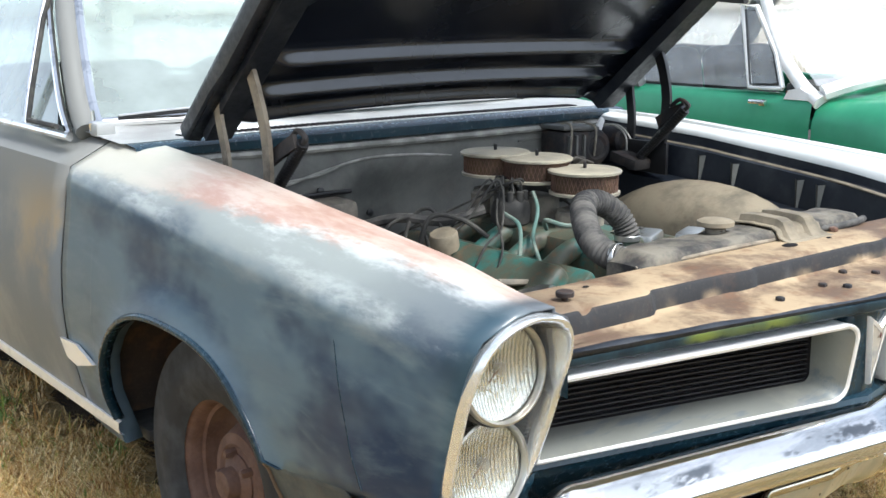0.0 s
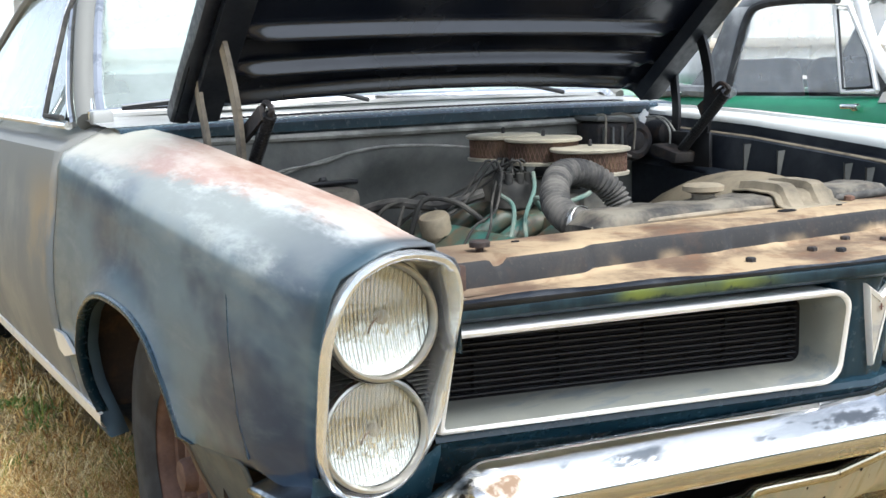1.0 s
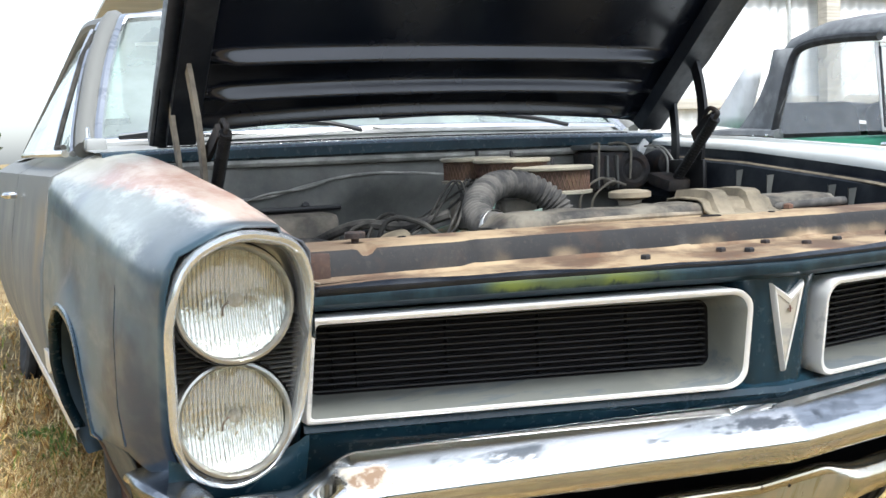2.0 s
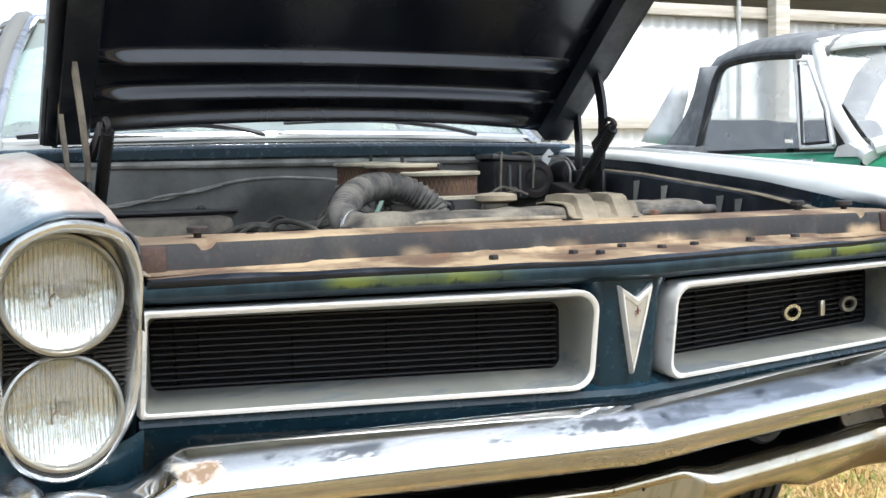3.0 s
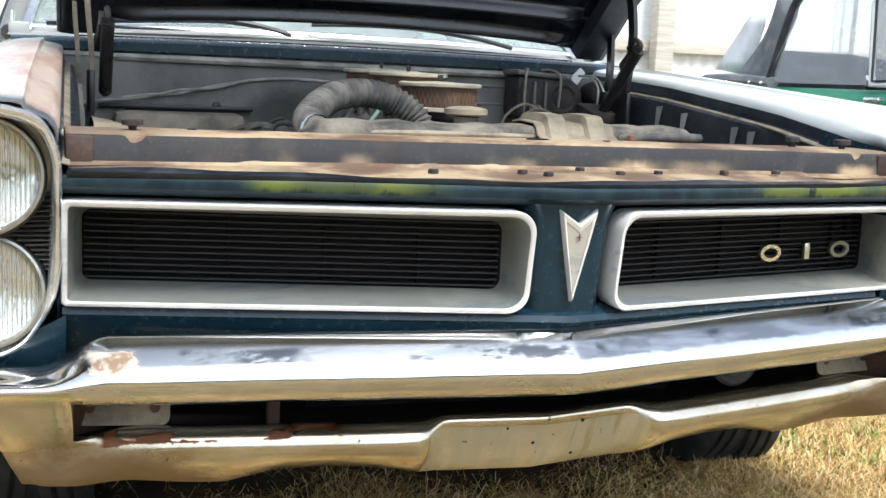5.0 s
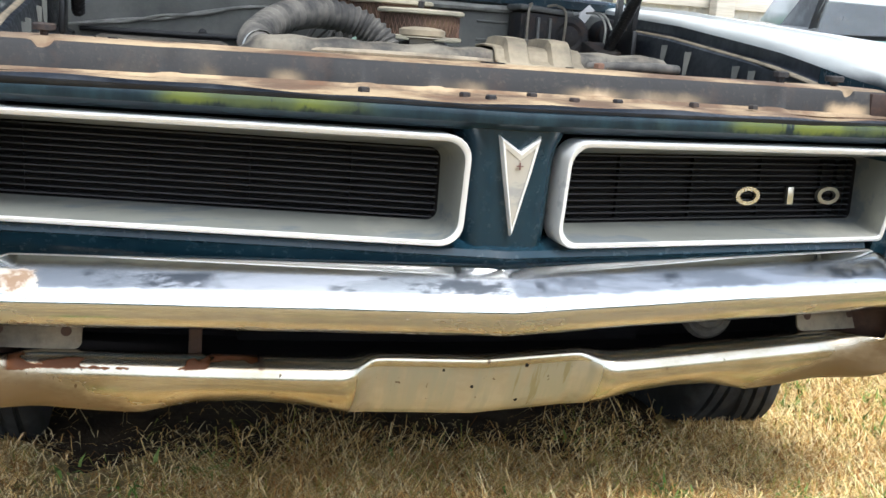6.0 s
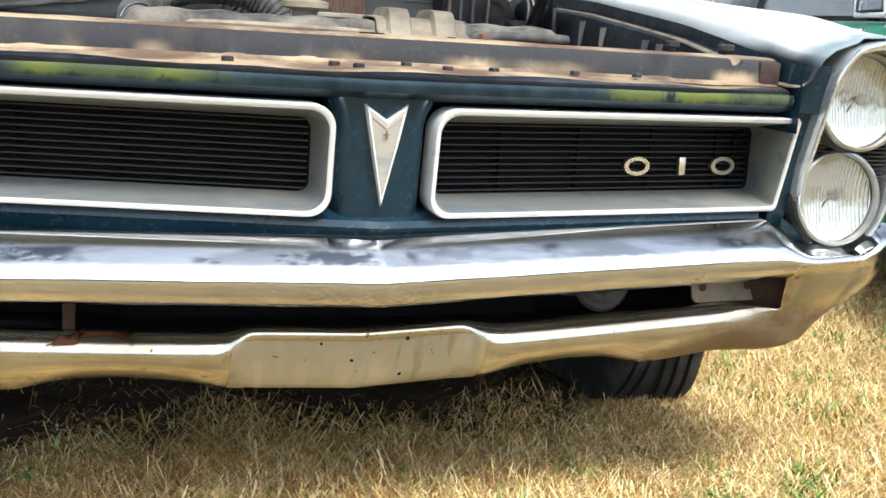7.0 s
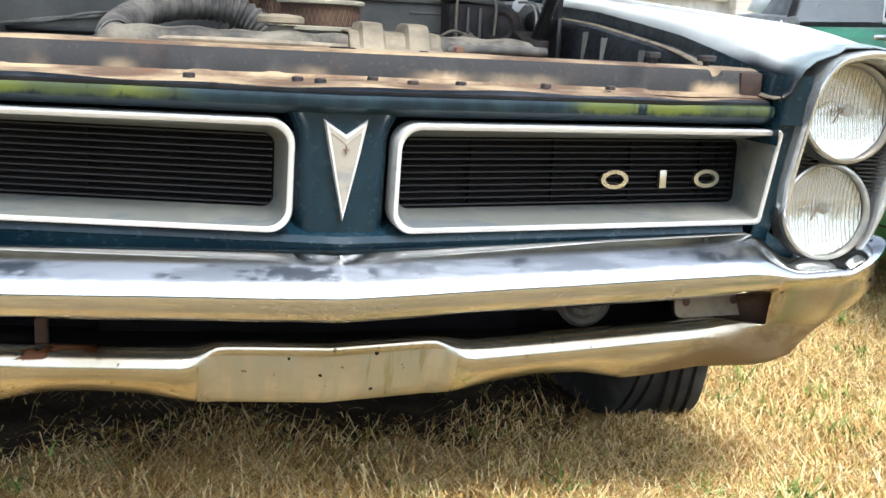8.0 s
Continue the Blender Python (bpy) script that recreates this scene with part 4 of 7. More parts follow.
def build_lamps(s):
    """Bezel with two stacked lamps and ribbed black fillers."""
    line = bezel_outline()
    cx, cz = 0.795, 0.632

    def ring(shrink, d, visor=0.0):
        out = []
        for x, z in line:
            k = 1 - shrink / max(math.hypot(x - cx, z - cz), 0.05)
            xx, zz = cx + (x - cx) * k, cz + (z - cz) * k
            out.append((s * xx, bezel_y(zz) + d - visor * step((z - 0.50) / 0.32), zz))
        return out

    rows = [ring(-0.002, 0.06), ring(-0.001, 0.0, 0.03), ring(0.001, -0.013, 0.03), ring(0.004, -0.018, 0.03), ring(0.009, -0.019, 0.028), ring(0.013, -0.015, 0.022), ring(0.0165, -0.004, 0.012), ring(0.018, 0.012), ring(0.0185, 0.043)]
    bezel = part("lamp_bezel", loft(rows, around=True), BEZEL, car, "pitted chrome bezel round two lamps", sharp=50)
    # face plate
    bm = bmesh.new()
    bm.faces.new([bm.verts.new(p) for p in ring(0.0125, 0.042)])
    bmesh.ops.triangulate(bm, faces=bm.faces)
    part("bezel_plate", bm, BARE, bezel)
    # ribs of the fillers between the lamps
    for k in range(17):
        z = 0.575 + k * 0.0068
        for lo, hi in ((0.715, 0.785), (0.795, 0.885)):
            keep = [x for x in np.linspace(lo, hi, 29) if all(math.hypot(x - LAMP_X[s], z - c) > 0.0805 for c in (LAMP_UP, LAMP_LOW)) and x < 0.872 and x > 0.714]
            if len(keep) > 3:
                a, b = keep[0], keep[-1]
                rows = [[(s * x, bezel_y(z) + 0.013 + dy, z + dz) for dy, dz in ((0.028, -0.0028), (0.0, -0.0018), (-0.005, 0), (0.0, 0.0018), (0.028, 0.0028))] for x in (a, b)]
                part("bezel_rib", loft(rows, ends=False), FIREWALL, bezel)
    for z in (LAMP_UP, LAMP_LOW):
        tilt = Matrix.Translation((s * LAMP_X[s], bezel_y(z), z)) @ pose(0, 0, 0, 90 - 4) @ Matrix.Scale(0.965, 4)
        lamp = part("headlamp", lathe([(0.0805, -0.03), (0.0810, 0.006), (0.0795, 0.012), (0.0760, 0.013), (0.0735, 0.010), (0.0725, 0.002)], 48, tilt, closed=False), RING, car, "round sealed-beam headlamp with clouded glass")
        part("gasket", lathe([(0.0808, 0.001), (0.0822, 0.003), (0.0838, -0.002), (0.0838, -0.02)], 40, tilt, closed=False), WIRE_BLACK, lamp)
        # fluted lens, convex
        rows = []
        for i in range(15):
            r = 0.0728 * i / 14
            row = []
            for k in range(72):
                a = 2 * math.pi * k / 72
                px, pz = r * math.cos(a), r * math.sin(a)
                h = 0.012 * (1 - (r / 0.0728) ** 2) - 0.001
                h += 0.0009 * math.cos(px * 2 * math.pi / 0.0062) * (0.35 + 0.65 * step((abs(pz) - 0.004) / 0.02)) * (1 - (r / 0.0728) ** 6)
                row.append(tilt @ Vector((px, pz, h)))
            rows.append(row)
        part("lens", weld(loft(rows, around=True)), LENS, lamp, "fluted clear glass lens", sharp=180).visible_shadow = False
        part("bulb_shield", lathe([(0.004, -0.016), (0.009, -0.014), (0.010, -0.004), (0.004, 0.0)], 12, tilt @ Matrix.Translation((0.004, 0.004, 0.0))), DUSTY_GREY, lamp)
        part("filament_post", tube([tilt @ Vector(p) for p in ((-0.012, -0.016, -0.016), (-0.013, -0.006, -0.006), (-0.006, 0.002, -0.004), (0.010, 0.003, -0.004))], 0.0016, 6), DARK_RUST, lamp)
        part("reflector", lathe([(r, 0.1293 - math.sqrt(0.15**2 - r * r)) for r in np.linspace(0.0726, 0.001, 12)], 48, tilt, closed=False), MIRROR, lamp, "silvered bowl")


build_lamps(-1)
build_lamps(1)


# ---- bumper: one pressed skin with a slot, an upper bar and a dipped lower bar, hung slightly askew
def bumper_lean(x):
    return 0.020 * x


def bumper_column(x):
    a = abs(x)
    vee = -0.058 + 0.16 * a + 0.10 * max(0, a - 0.62) ** 1.5
    wrap = step((a - 0.684) / 0.024)
    dip = 0.046 * step((a - 0.640) / 0.095)
    plate = 1 - step((a - 0.150) / 0.055)
    lowz = table(a, [(0.15, 0.262), (0.165, 0.264), (0.20, 0.278), (0.25, 0.287), (0.33, 0.292), (0.40, 0.289), (0.44, 0.280), (0.475, 0.272), (0.53, 0.274), (0.63, 0.282), (0.70, 0.290), (0.84, 0.290)])
    slot_z = 0.354 + 0.004 * step((a - 0.25) / 0.4) + 0.004 * plate
    base = vee + lerp(0.075, 0.060, wrap)
    # upper bar: rolled top, sloping flat, blunt prow, tucked lip
    pts = [
        (vee + 0.086, 0.484 - dip), (vee + 0.068, 0.5015 - dip), (vee + 0.056, 0.5055 - dip * 0.97), (vee + 0.046, 0.5025 - dip * 0.92), (vee + 0.030, 0.4885 - dip * 0.80), (vee + 0.013, 0.4735 - dip * 0.55),
        (vee + 0.0065, 0.4665 - dip * 0.42), (vee + 0.0025, 0.4595 - dip * 0.30), (vee, 0.4515 - dip * 0.2), (vee + 0.001, 0.445 - dip * 0.1), (vee + 0.007, 0.435), (vee + 0.018, 0.424), (vee + 0.032, 0.417),
    ]
    lip = len(pts) - 1
    # lower bar: rounded shelf, ridge, face, tucked hem
    pts += [
        (base + lerp(0.026, 0.048, plate), slot_z + 0.004), (base + lerp(0.019, 0.041, plate), slot_z + 0.002), (base + lerp(0.012, 0.037, plate), slot_z - lerp(0.004, 0.000, plate)), (base + lerp(0.006, 0.0355, plate), slot_z - lerp(0.012, 0.005, plate)),
        (base + lerp(0.002, 0.036, plate), slot_z - lerp(0.021, 0.012, plate)), (base + lerp(0.003, 0.042, plate), slot_z - lerp(0.033, 0.026, plate)), (base + lerp(0.018, 0.062, plate), lerp(slot_z - 0.02, lowz, 0.62)),
        (base + lerp(0.036, 0.082, plate), lowz + 0.007), (base + lerp(0.045, 0.090, plate), lowz), (base + lerp(0.070, 0.11, plate), lowz + 0.006),
    ]
    # the end pieces close the slot and bulge out into one face
    forward = step((a - 0.600) / 0.105)
    if forward > 0:
        ends = (0.428, 0.416, 0.402, 0.382, 0.362, 0.350, 0.339, 0.324, 0.306)
        for k, z in enumerate(ends):
            i = lip - 1 + k
            y0, z0 = pts[i]
            z = lerp(z0, z, wrap)
            pts[i] = (lerp(y0, vee + 0.010 + (0.435 - z) * 0.34, forward if k > 1 else wrap), z)
        for k in range(3):
            i = lip + 8 + k
            y0, z0 = pts[i]
            pts[i] = (lerp(y0, vee + 0.058 + 0.014 * k, forward), z0)
    return [(y, z + bumper_lean(x)) for y, z in pts]


def undercut(a, z):
    """How far the foot of the end pieces is drawn in towards the middle."""
    return 0.075 * step((0.435 - z) / 0.15) * step((a - 0.70) / 0.14)


def bumper_end(t, s):
    """Column of the wrapped end; t: 0 at the face to 1 at the rear tip."""
    pts = bumper_column(s * 0.825)
    ang = radians(84) * step(min(t * 1.5, 1))
    cx, r = 0.825, 0.100
    cy = pts[8][0] + r
    back = max(0, t - 0.5) * 0.19
    out = []
    for i, (y, z) in enumerate(pts):
        d = r - (y - (cy - r))
        rise = 0.045 * step(t * 2) * (i < 11) + 0.105 * step(t / 0.7) * step((i - 13) / 7)
        out.append((s * (cx - undercut(0.825, z) + d * math.sin(ang)), cy - d * math.cos(ang) + back, z + rise - 0.015 * t * t * (i < 11)))
    return out


def build_bumper():
    axs = [0, 0.004, 0.012, *np.linspace(0.03, 0.14, 5), 0.155, 0.165, 0.175, 0.185, 0.195, 0.205, *np.linspace(0.23, 0.62, 22), *np.linspace(0.63, 0.675, 5), 0.680, 0.684, 0.688, 0.692, 0.696, 0.700, 0.704, 0.710, *np.linspace(0.72, 0.825, 9)]
    xs = [-a for a in reversed(axs)] + list(axs[1:])
    rows = [bumper_end(t, -1) for t in np.linspace(1, 0.06, 15)]
    first = len(rows)
    rows += [[(math.copysign(abs(x) - undercut(abs(x), z), x), y, z) for y, z in bumper_column(x)] for x in xs]
    last = len(rows) - 1
    rows += [bumper_end(t, 1) for t in np.linspace(0.06, 1, 15)]

    def slot(i, j):
        if j != 12 or i < first or i >= last:
            return False
        return max(abs(rows[i][0][0]), abs(rows[i + 1][0][0])) <= 0.689

    upper = loft(rows, skip=slot)
    bmesh.ops.recalc_face_normals(upper, faces=upper.faces)
    for f in upper.faces:
        c = f.calc_center_median()
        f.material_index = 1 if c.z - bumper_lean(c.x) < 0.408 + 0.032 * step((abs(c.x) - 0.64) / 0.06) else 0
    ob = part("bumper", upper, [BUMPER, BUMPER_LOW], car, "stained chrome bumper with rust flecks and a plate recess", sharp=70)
    thick(ob, 0.003, 1)
    return ob


bumper = build_bumper()


def build_bumper_fittings():
    # empty plate-screw holes
    for x, z in ((-0.058, 0.340), (0.066, 0.346), (-0.013, 0.313), (-0.056, 0.280), (0.064, 0.284)):
        y = 0.017 + 0.16 * abs(x) + table(z, [(0.269, 0.082), (0.291, 0.062), (0.332, 0.042), (0.346, 0.036)])
        part("screw_hole", lathe([(0.0032, -0.008), (0.003, 0.0005), (0.001, 0.0007)], 10, Matrix.Translation((x, y - 0.0032, z)) @ pose(0, 0, 0, 112)), PIT, bumper)
    # lamp brackets in the ends of the slot
    for s in (-1, 1):
        m = Matrix.Translation((s * 0.618, 0.152, 0.384 + bumper_lean(s * 0.62))) @ pose(0, 0, 0, 78, 0, s * 9)
        bm = prism(trim_outline(-0.066, 0.066, -0.021, 0.021, 0.012, 0.012), 0.004, m)
        br = part("lamp_bracket", bm, ARM, car, "bare bracket plate with two holes")
        for dx in (-0.045, 0.045):
            part("bracket_hole", lathe([(0.008, 0.002), (0.0072, 0.0046), (0.002, 0.0048)], 14, m @ Matrix.Translation((dx, 0.004, 0))), DARK_RUST, br)
        rows = [[(s * x, y, z) for x, y in ((0.640, 0.175), (0.688, 0.150), (0.720, 0.118))] for z in (0.34, 0.44)]
        thick(part("slot_end", loft(rows), DARK_RUST, car, "dark rusted end of the bumper slot"), 0.004)
    part("bumper_bolt", lathe([(0.013, 0), (0.012, 0.004), (0.007, 0.007), (0.001, 0.008)], 14, Matrix.Translation((-0.475, 0.048, 0.417)) @ pose(0, 0, 0, 126)), BUMPER, bumper)
    for x in (-0.40, 0.585):
        part("bumper_iron", block((0.018, 0.02, 0.11), Matrix.Translation((x, 0.16, 0.39)), 0.003), DARK_RUST, car)
    # horn behind the slot
    m = Matrix.Translation((0.42, 0.20, 0.395)) @ pose(0, 0, 0, 90)
    horn = part("horn", lathe([(0.045, 0), (0.046, 0.012), (0.040, 0.018), (0.034, 0.012), (0.026, 0.018), (0.018, 0.012), (0.008, 0.02)], 24, m), DUSTY_GREY, car, "round grey horn behind the bumper")
    part("horn_arm", block((0.05, 0.02, 0.05), Matrix.Translation((0.375, 0.20, 0.40)), 0.004), DUSTY_GREY, horn)
    # black sheets added behind the slot: its darkness, and light kept off the ground
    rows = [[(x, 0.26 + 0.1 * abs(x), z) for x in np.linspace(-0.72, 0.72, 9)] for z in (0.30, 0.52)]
    part("slot_dark_sheet", loft(rows), PIT, car)
    part("slot_light_stop", loft([[(x, 0.07 + 0.13 * abs(x) + d, 0.335 - 0.02 * (d > 0.1)) for x in np.linspace(-0.72, 0.72, 9)] for d in (0.0, 0.10, 0.30)]), PIT, car)


build_bumper_fittings()


# ---- front support panel with its step, notches and bolts
def build_support():
    def lip_y(a):
        return face_y(a, 0.725) + 0.004

    xs = np.linspace(-0.695, 0.695, 201)
    ramps = [(-0.45, 0.020), (-0.185, 0.018), (-0.085, 0.016), (0.165, 0.020), (0.235, 0.018), (0.45, 0.018)]
    stops = (-0.606, 0.61)

    def ramp(x):
        return max(step(1.7 - 1.7 * abs(x - c) / w) for c, w in ramps)

    rows = []
    for x in xs:
        a = abs(x)
        r = ramp(x)
        lip = lip_y(a)
        wall = 0.120 + 0.012 * a - 0.020 * step((a - 0.43) / 0.04) - 0.006 * step((a - 0.17) / 0.02) * step((0.245 - a) / 0.02)
        foot = 0.7265 + 0.03 * (wall - lip)
        sag = 0.002 * math.sin(9 * x) + 0.0012 * math.sin(31 * x + 1)
        scoop = 0.010 * max(step(1.5 - 1.5 * abs(x - c) / 0.015) for c in stops)
        ledge = [(x, lip, 0.710), (x, lip - 0.002, 0.722), (x, lip + 0.006, 0.7255 + sag), (x, lip + 0.02, 0.7265 + sag), (x, lerp(lip + 0.02, wall, 0.5), lerp(0.7265, foot, 0.5) + sag)]
        ledge += [(x, wall - 0.026, lerp(0.7265, foot, 0.8) + sag * 0.5), (x, wall - 0.007 - 0.006 * r, foot + 0.001 * r), (x, wall - 0.001 - 0.004 * r, foot + 0.004 + 0.002 * r)]
        top = [(x, wall + 0.003, 0.761 - scoop), (x, wall + 0.008, 0.7665 - scoop), (x, wall + 0.016, 0.769 - scoop * 0.8), (x, wall + 0.03, 0.7705), (x, 0.215, 0.771 + sag * 0.4), (x, 0.238, 0.770), (x, 0.243, 0.764), (x, 0.243, 0.70)]
        rows.append([(narrow(px), py, pz) for px, py, pz in ledge + top])
    bm = loft(rows)
    bm.faces.ensure_lookup_table()
    per = len(rows[0]) - 1
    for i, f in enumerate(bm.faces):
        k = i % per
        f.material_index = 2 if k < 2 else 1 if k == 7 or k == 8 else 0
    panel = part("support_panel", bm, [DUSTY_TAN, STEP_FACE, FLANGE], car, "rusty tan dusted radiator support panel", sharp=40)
    thick(panel, 0.003)
    for x, y, z in ((0.050, 0.092, 0.732), (0.10, 0.055, 0.730), (-0.057, 0.063, 0.729), (-0.03, 0.03, 0.729), (0.17, 0.065, 0.731), (0.30, 0.085, 0.732), (-0.20, 0.05, 0.729), (0.40, 0.09, 0.733)):
        m = Matrix.Translation((x, y, z))
        part("bolt", lathe([(0.008, -0.002), (0.008, 0.003), (0.0065, 0.0045)], 6, m), DUSTY_BLACK, panel)
    for x, y in ((0.02, 0.19), (0.14, 0.185), (-0.52, 0.20)):
        part("bolt_hole", lathe([(0.02 if x == 0.02 else 0.007, 0), (0.018 if x == 0.02 else 0.006, 0.0015)], 14, Matrix.Translation((x, y, 0.7715)) @ Matrix.Diagonal((1, 0.6, 1, 1))), PIT, panel)
    # rubber hood stops on studs
    for x, y in ((-0.606, 0.160), (0.583, 0.166)):
        stop = part("hood_stop", lathe([(0.005, 0.008), (0.006, 0.014), (0.0145, 0.015), (0.015, 0.022), (0.013, 0.024), (0.003, 0.0242)], 18, Matrix.Translation((x, y, 0.763))), DUSTY_BLACK, car, "hood stop on a stud")
        part("stud", lathe([(0.005, -0.004), (0.005, 0.016)], 8, Matrix.Translation((x, y, 0.763))), DARK_RUST, stop)
    part("side_bolt", lathe([(0.007, 0.0), (0.007, 0.010), (0.013, 0.011), (0.013, 0.018), (0.010, 0.02)], 8, Matrix.Translation((0.512, 0.208, 0.768))), DUSTY_BLACK, car)
    # end gussets, rusty red
    for s in (-1, 1):
        part("gusset", block((0.036, 0.09, 0.042), Matrix.Translation((-0.678 if s < 0 else 0.631, 0.150, 0.744)), 0.004), MAROON, car)


build_support()


# ---- radiator, cap, saddle bracket, hose
def build_radiator():
    def tank_row(x):
        bulge = 0.0015 * math.sin(40 * x) * math.sin(13 * x) + 0.0015 * math.sin(90 * x)
        cx = 0.285
        end = step((x + 0.34) / 0.03) * step((0.35 - x) / 0.03)
        h, w = 0.052 * (0.6 + 0.4 * end), 0.050 * (0.8 + 0.2 * end)
        z0 = 0.738 + (x > 0.12) * 0.004
        return [(x, cx + w * c, z0 + h * k + bulge * (k > 0.5)) for c, k in ((-1, 0.0), (-1.02, 0.62), (-0.97, 0.86), (-0.82, 0.98), (0, 1.02), (0.82, 0.98), (0.97, 0.86), (1.02, 0.62), (1, 0.0))]

    radiator = part("radiator", loft([tank_row(x) for x in np.linspace(-0.34, 0.35, 70)], around=True, ends=True), TANK, car, "dusty black radiator top tank")
    part("core", block((0.66, 0.06, 0.42), Matrix.Translation((0.0, 0.285, 0.53)), 0.003), PIT, radiator)
    cap_m = Matrix.Translation((-0.061, 0.305, 0.786))
    part("filler_neck", lathe([(0.018, -0.02), (0.020, 0.012), (0.026, 0.014)], 18, cap_m), TANK, radiator)
    part("radiator_cap", lathe([(0.031, 0.016), (0.036, 0.018), (0.036, 0.026), (0.030, 0.029), (0.012, 0.031), (0.002, 0.031)], 20, cap_m), HUMP, radiator, "dusty radiator cap")
    # ribbed saddle bracket over the tank
    rows = []
    for x in np.linspace(0.035, 0.175, 29):
        k = 0.013 * (1 if abs(((x - 0.035) % 0.07) - 0.035) < 0.018 else 0)
        rows.append([(x, 0.196, 0.772), (x, 0.212, 0.773), (x, 0.226, 0.778 + k), (x, 0.234, 0.792 + k), (x, 0.246, 0.797 + k), (x, 0.30, 0.799 + k), (x, 0.335, 0.796 + k), (x, 0.342, 0.77)])
    thick(part("saddle_bracket", loft(rows), HUMP, radiator, "ribbed steel saddle bracket", 30), 0.003)
    part("saddle_bolt", lathe([(0.009, 0), (0.009, 0.007), (0.004, 0.009)], 6, Matrix.Translation((0.20, 0.215, 0.773))), RUST, radiator)
    part("overflow_hose", tube([(0.345, 0.24, 0.778), (0.29, 0.225, 0.779), (0.22, 0.228, 0.776), (0.19, 0.24, 0.774)], 0.008, 10), HOSE, radiator)
    part("drain_hose", tube([(-0.34, 0.255, 0.765), (-0.25, 0.24, 0.773), (-0.10, 0.236, 0.774), (0.04, 0.238, 0.773)], 0.005, 8), ARM, radiator)


build_radiator()


def build_top_hose():
    """Ribbed radiator hose that arches back to the engine."""
    line = [(-0.27, 0.285, 0.762), (-0.302, 0.315, 0.764), (-0.312, 0.36, 0.774), (-0.298, 0.41, 0.792), (-0.255, 0.47, 0.816), (-0.19, 0.535, 0.828), (-0.12, 0.56, 0.820), (-0.072, 0.552, 0.79), (-0.055, 0.54, 0.75), (-0.055, 0.54, 0.725)]
    n = 48
    hose = part("radiator_hose", tube(line, lambda t: 0.0245 + (0.0022 * math.cos(2 * math.pi * n * t) if 0.12 < t < 0.95 else 0.0), 16, steps=60), HOSE, car, "ribbed black radiator hose under dust")
    part("hose_clamp", lathe([(0.0275, -0.006), (0.0285, -0.005), (0.0285, 0.005), (0.0275, 0.006)], 24, Matrix.Translation((-0.306, 0.33, 0.767)) @ pose(0, 0, 0, 80, 0, 12), closed=False), BARE, hose)
    part("hose_clamp", lathe([(0.0275, -0.006), (0.0285, -0.005), (0.0285, 0.005), (0.0275, 0.006)], 24, Matrix.Translation((-0.055, 0.54, 0.742)), closed=False), BARE, hose)


build_top_hose()


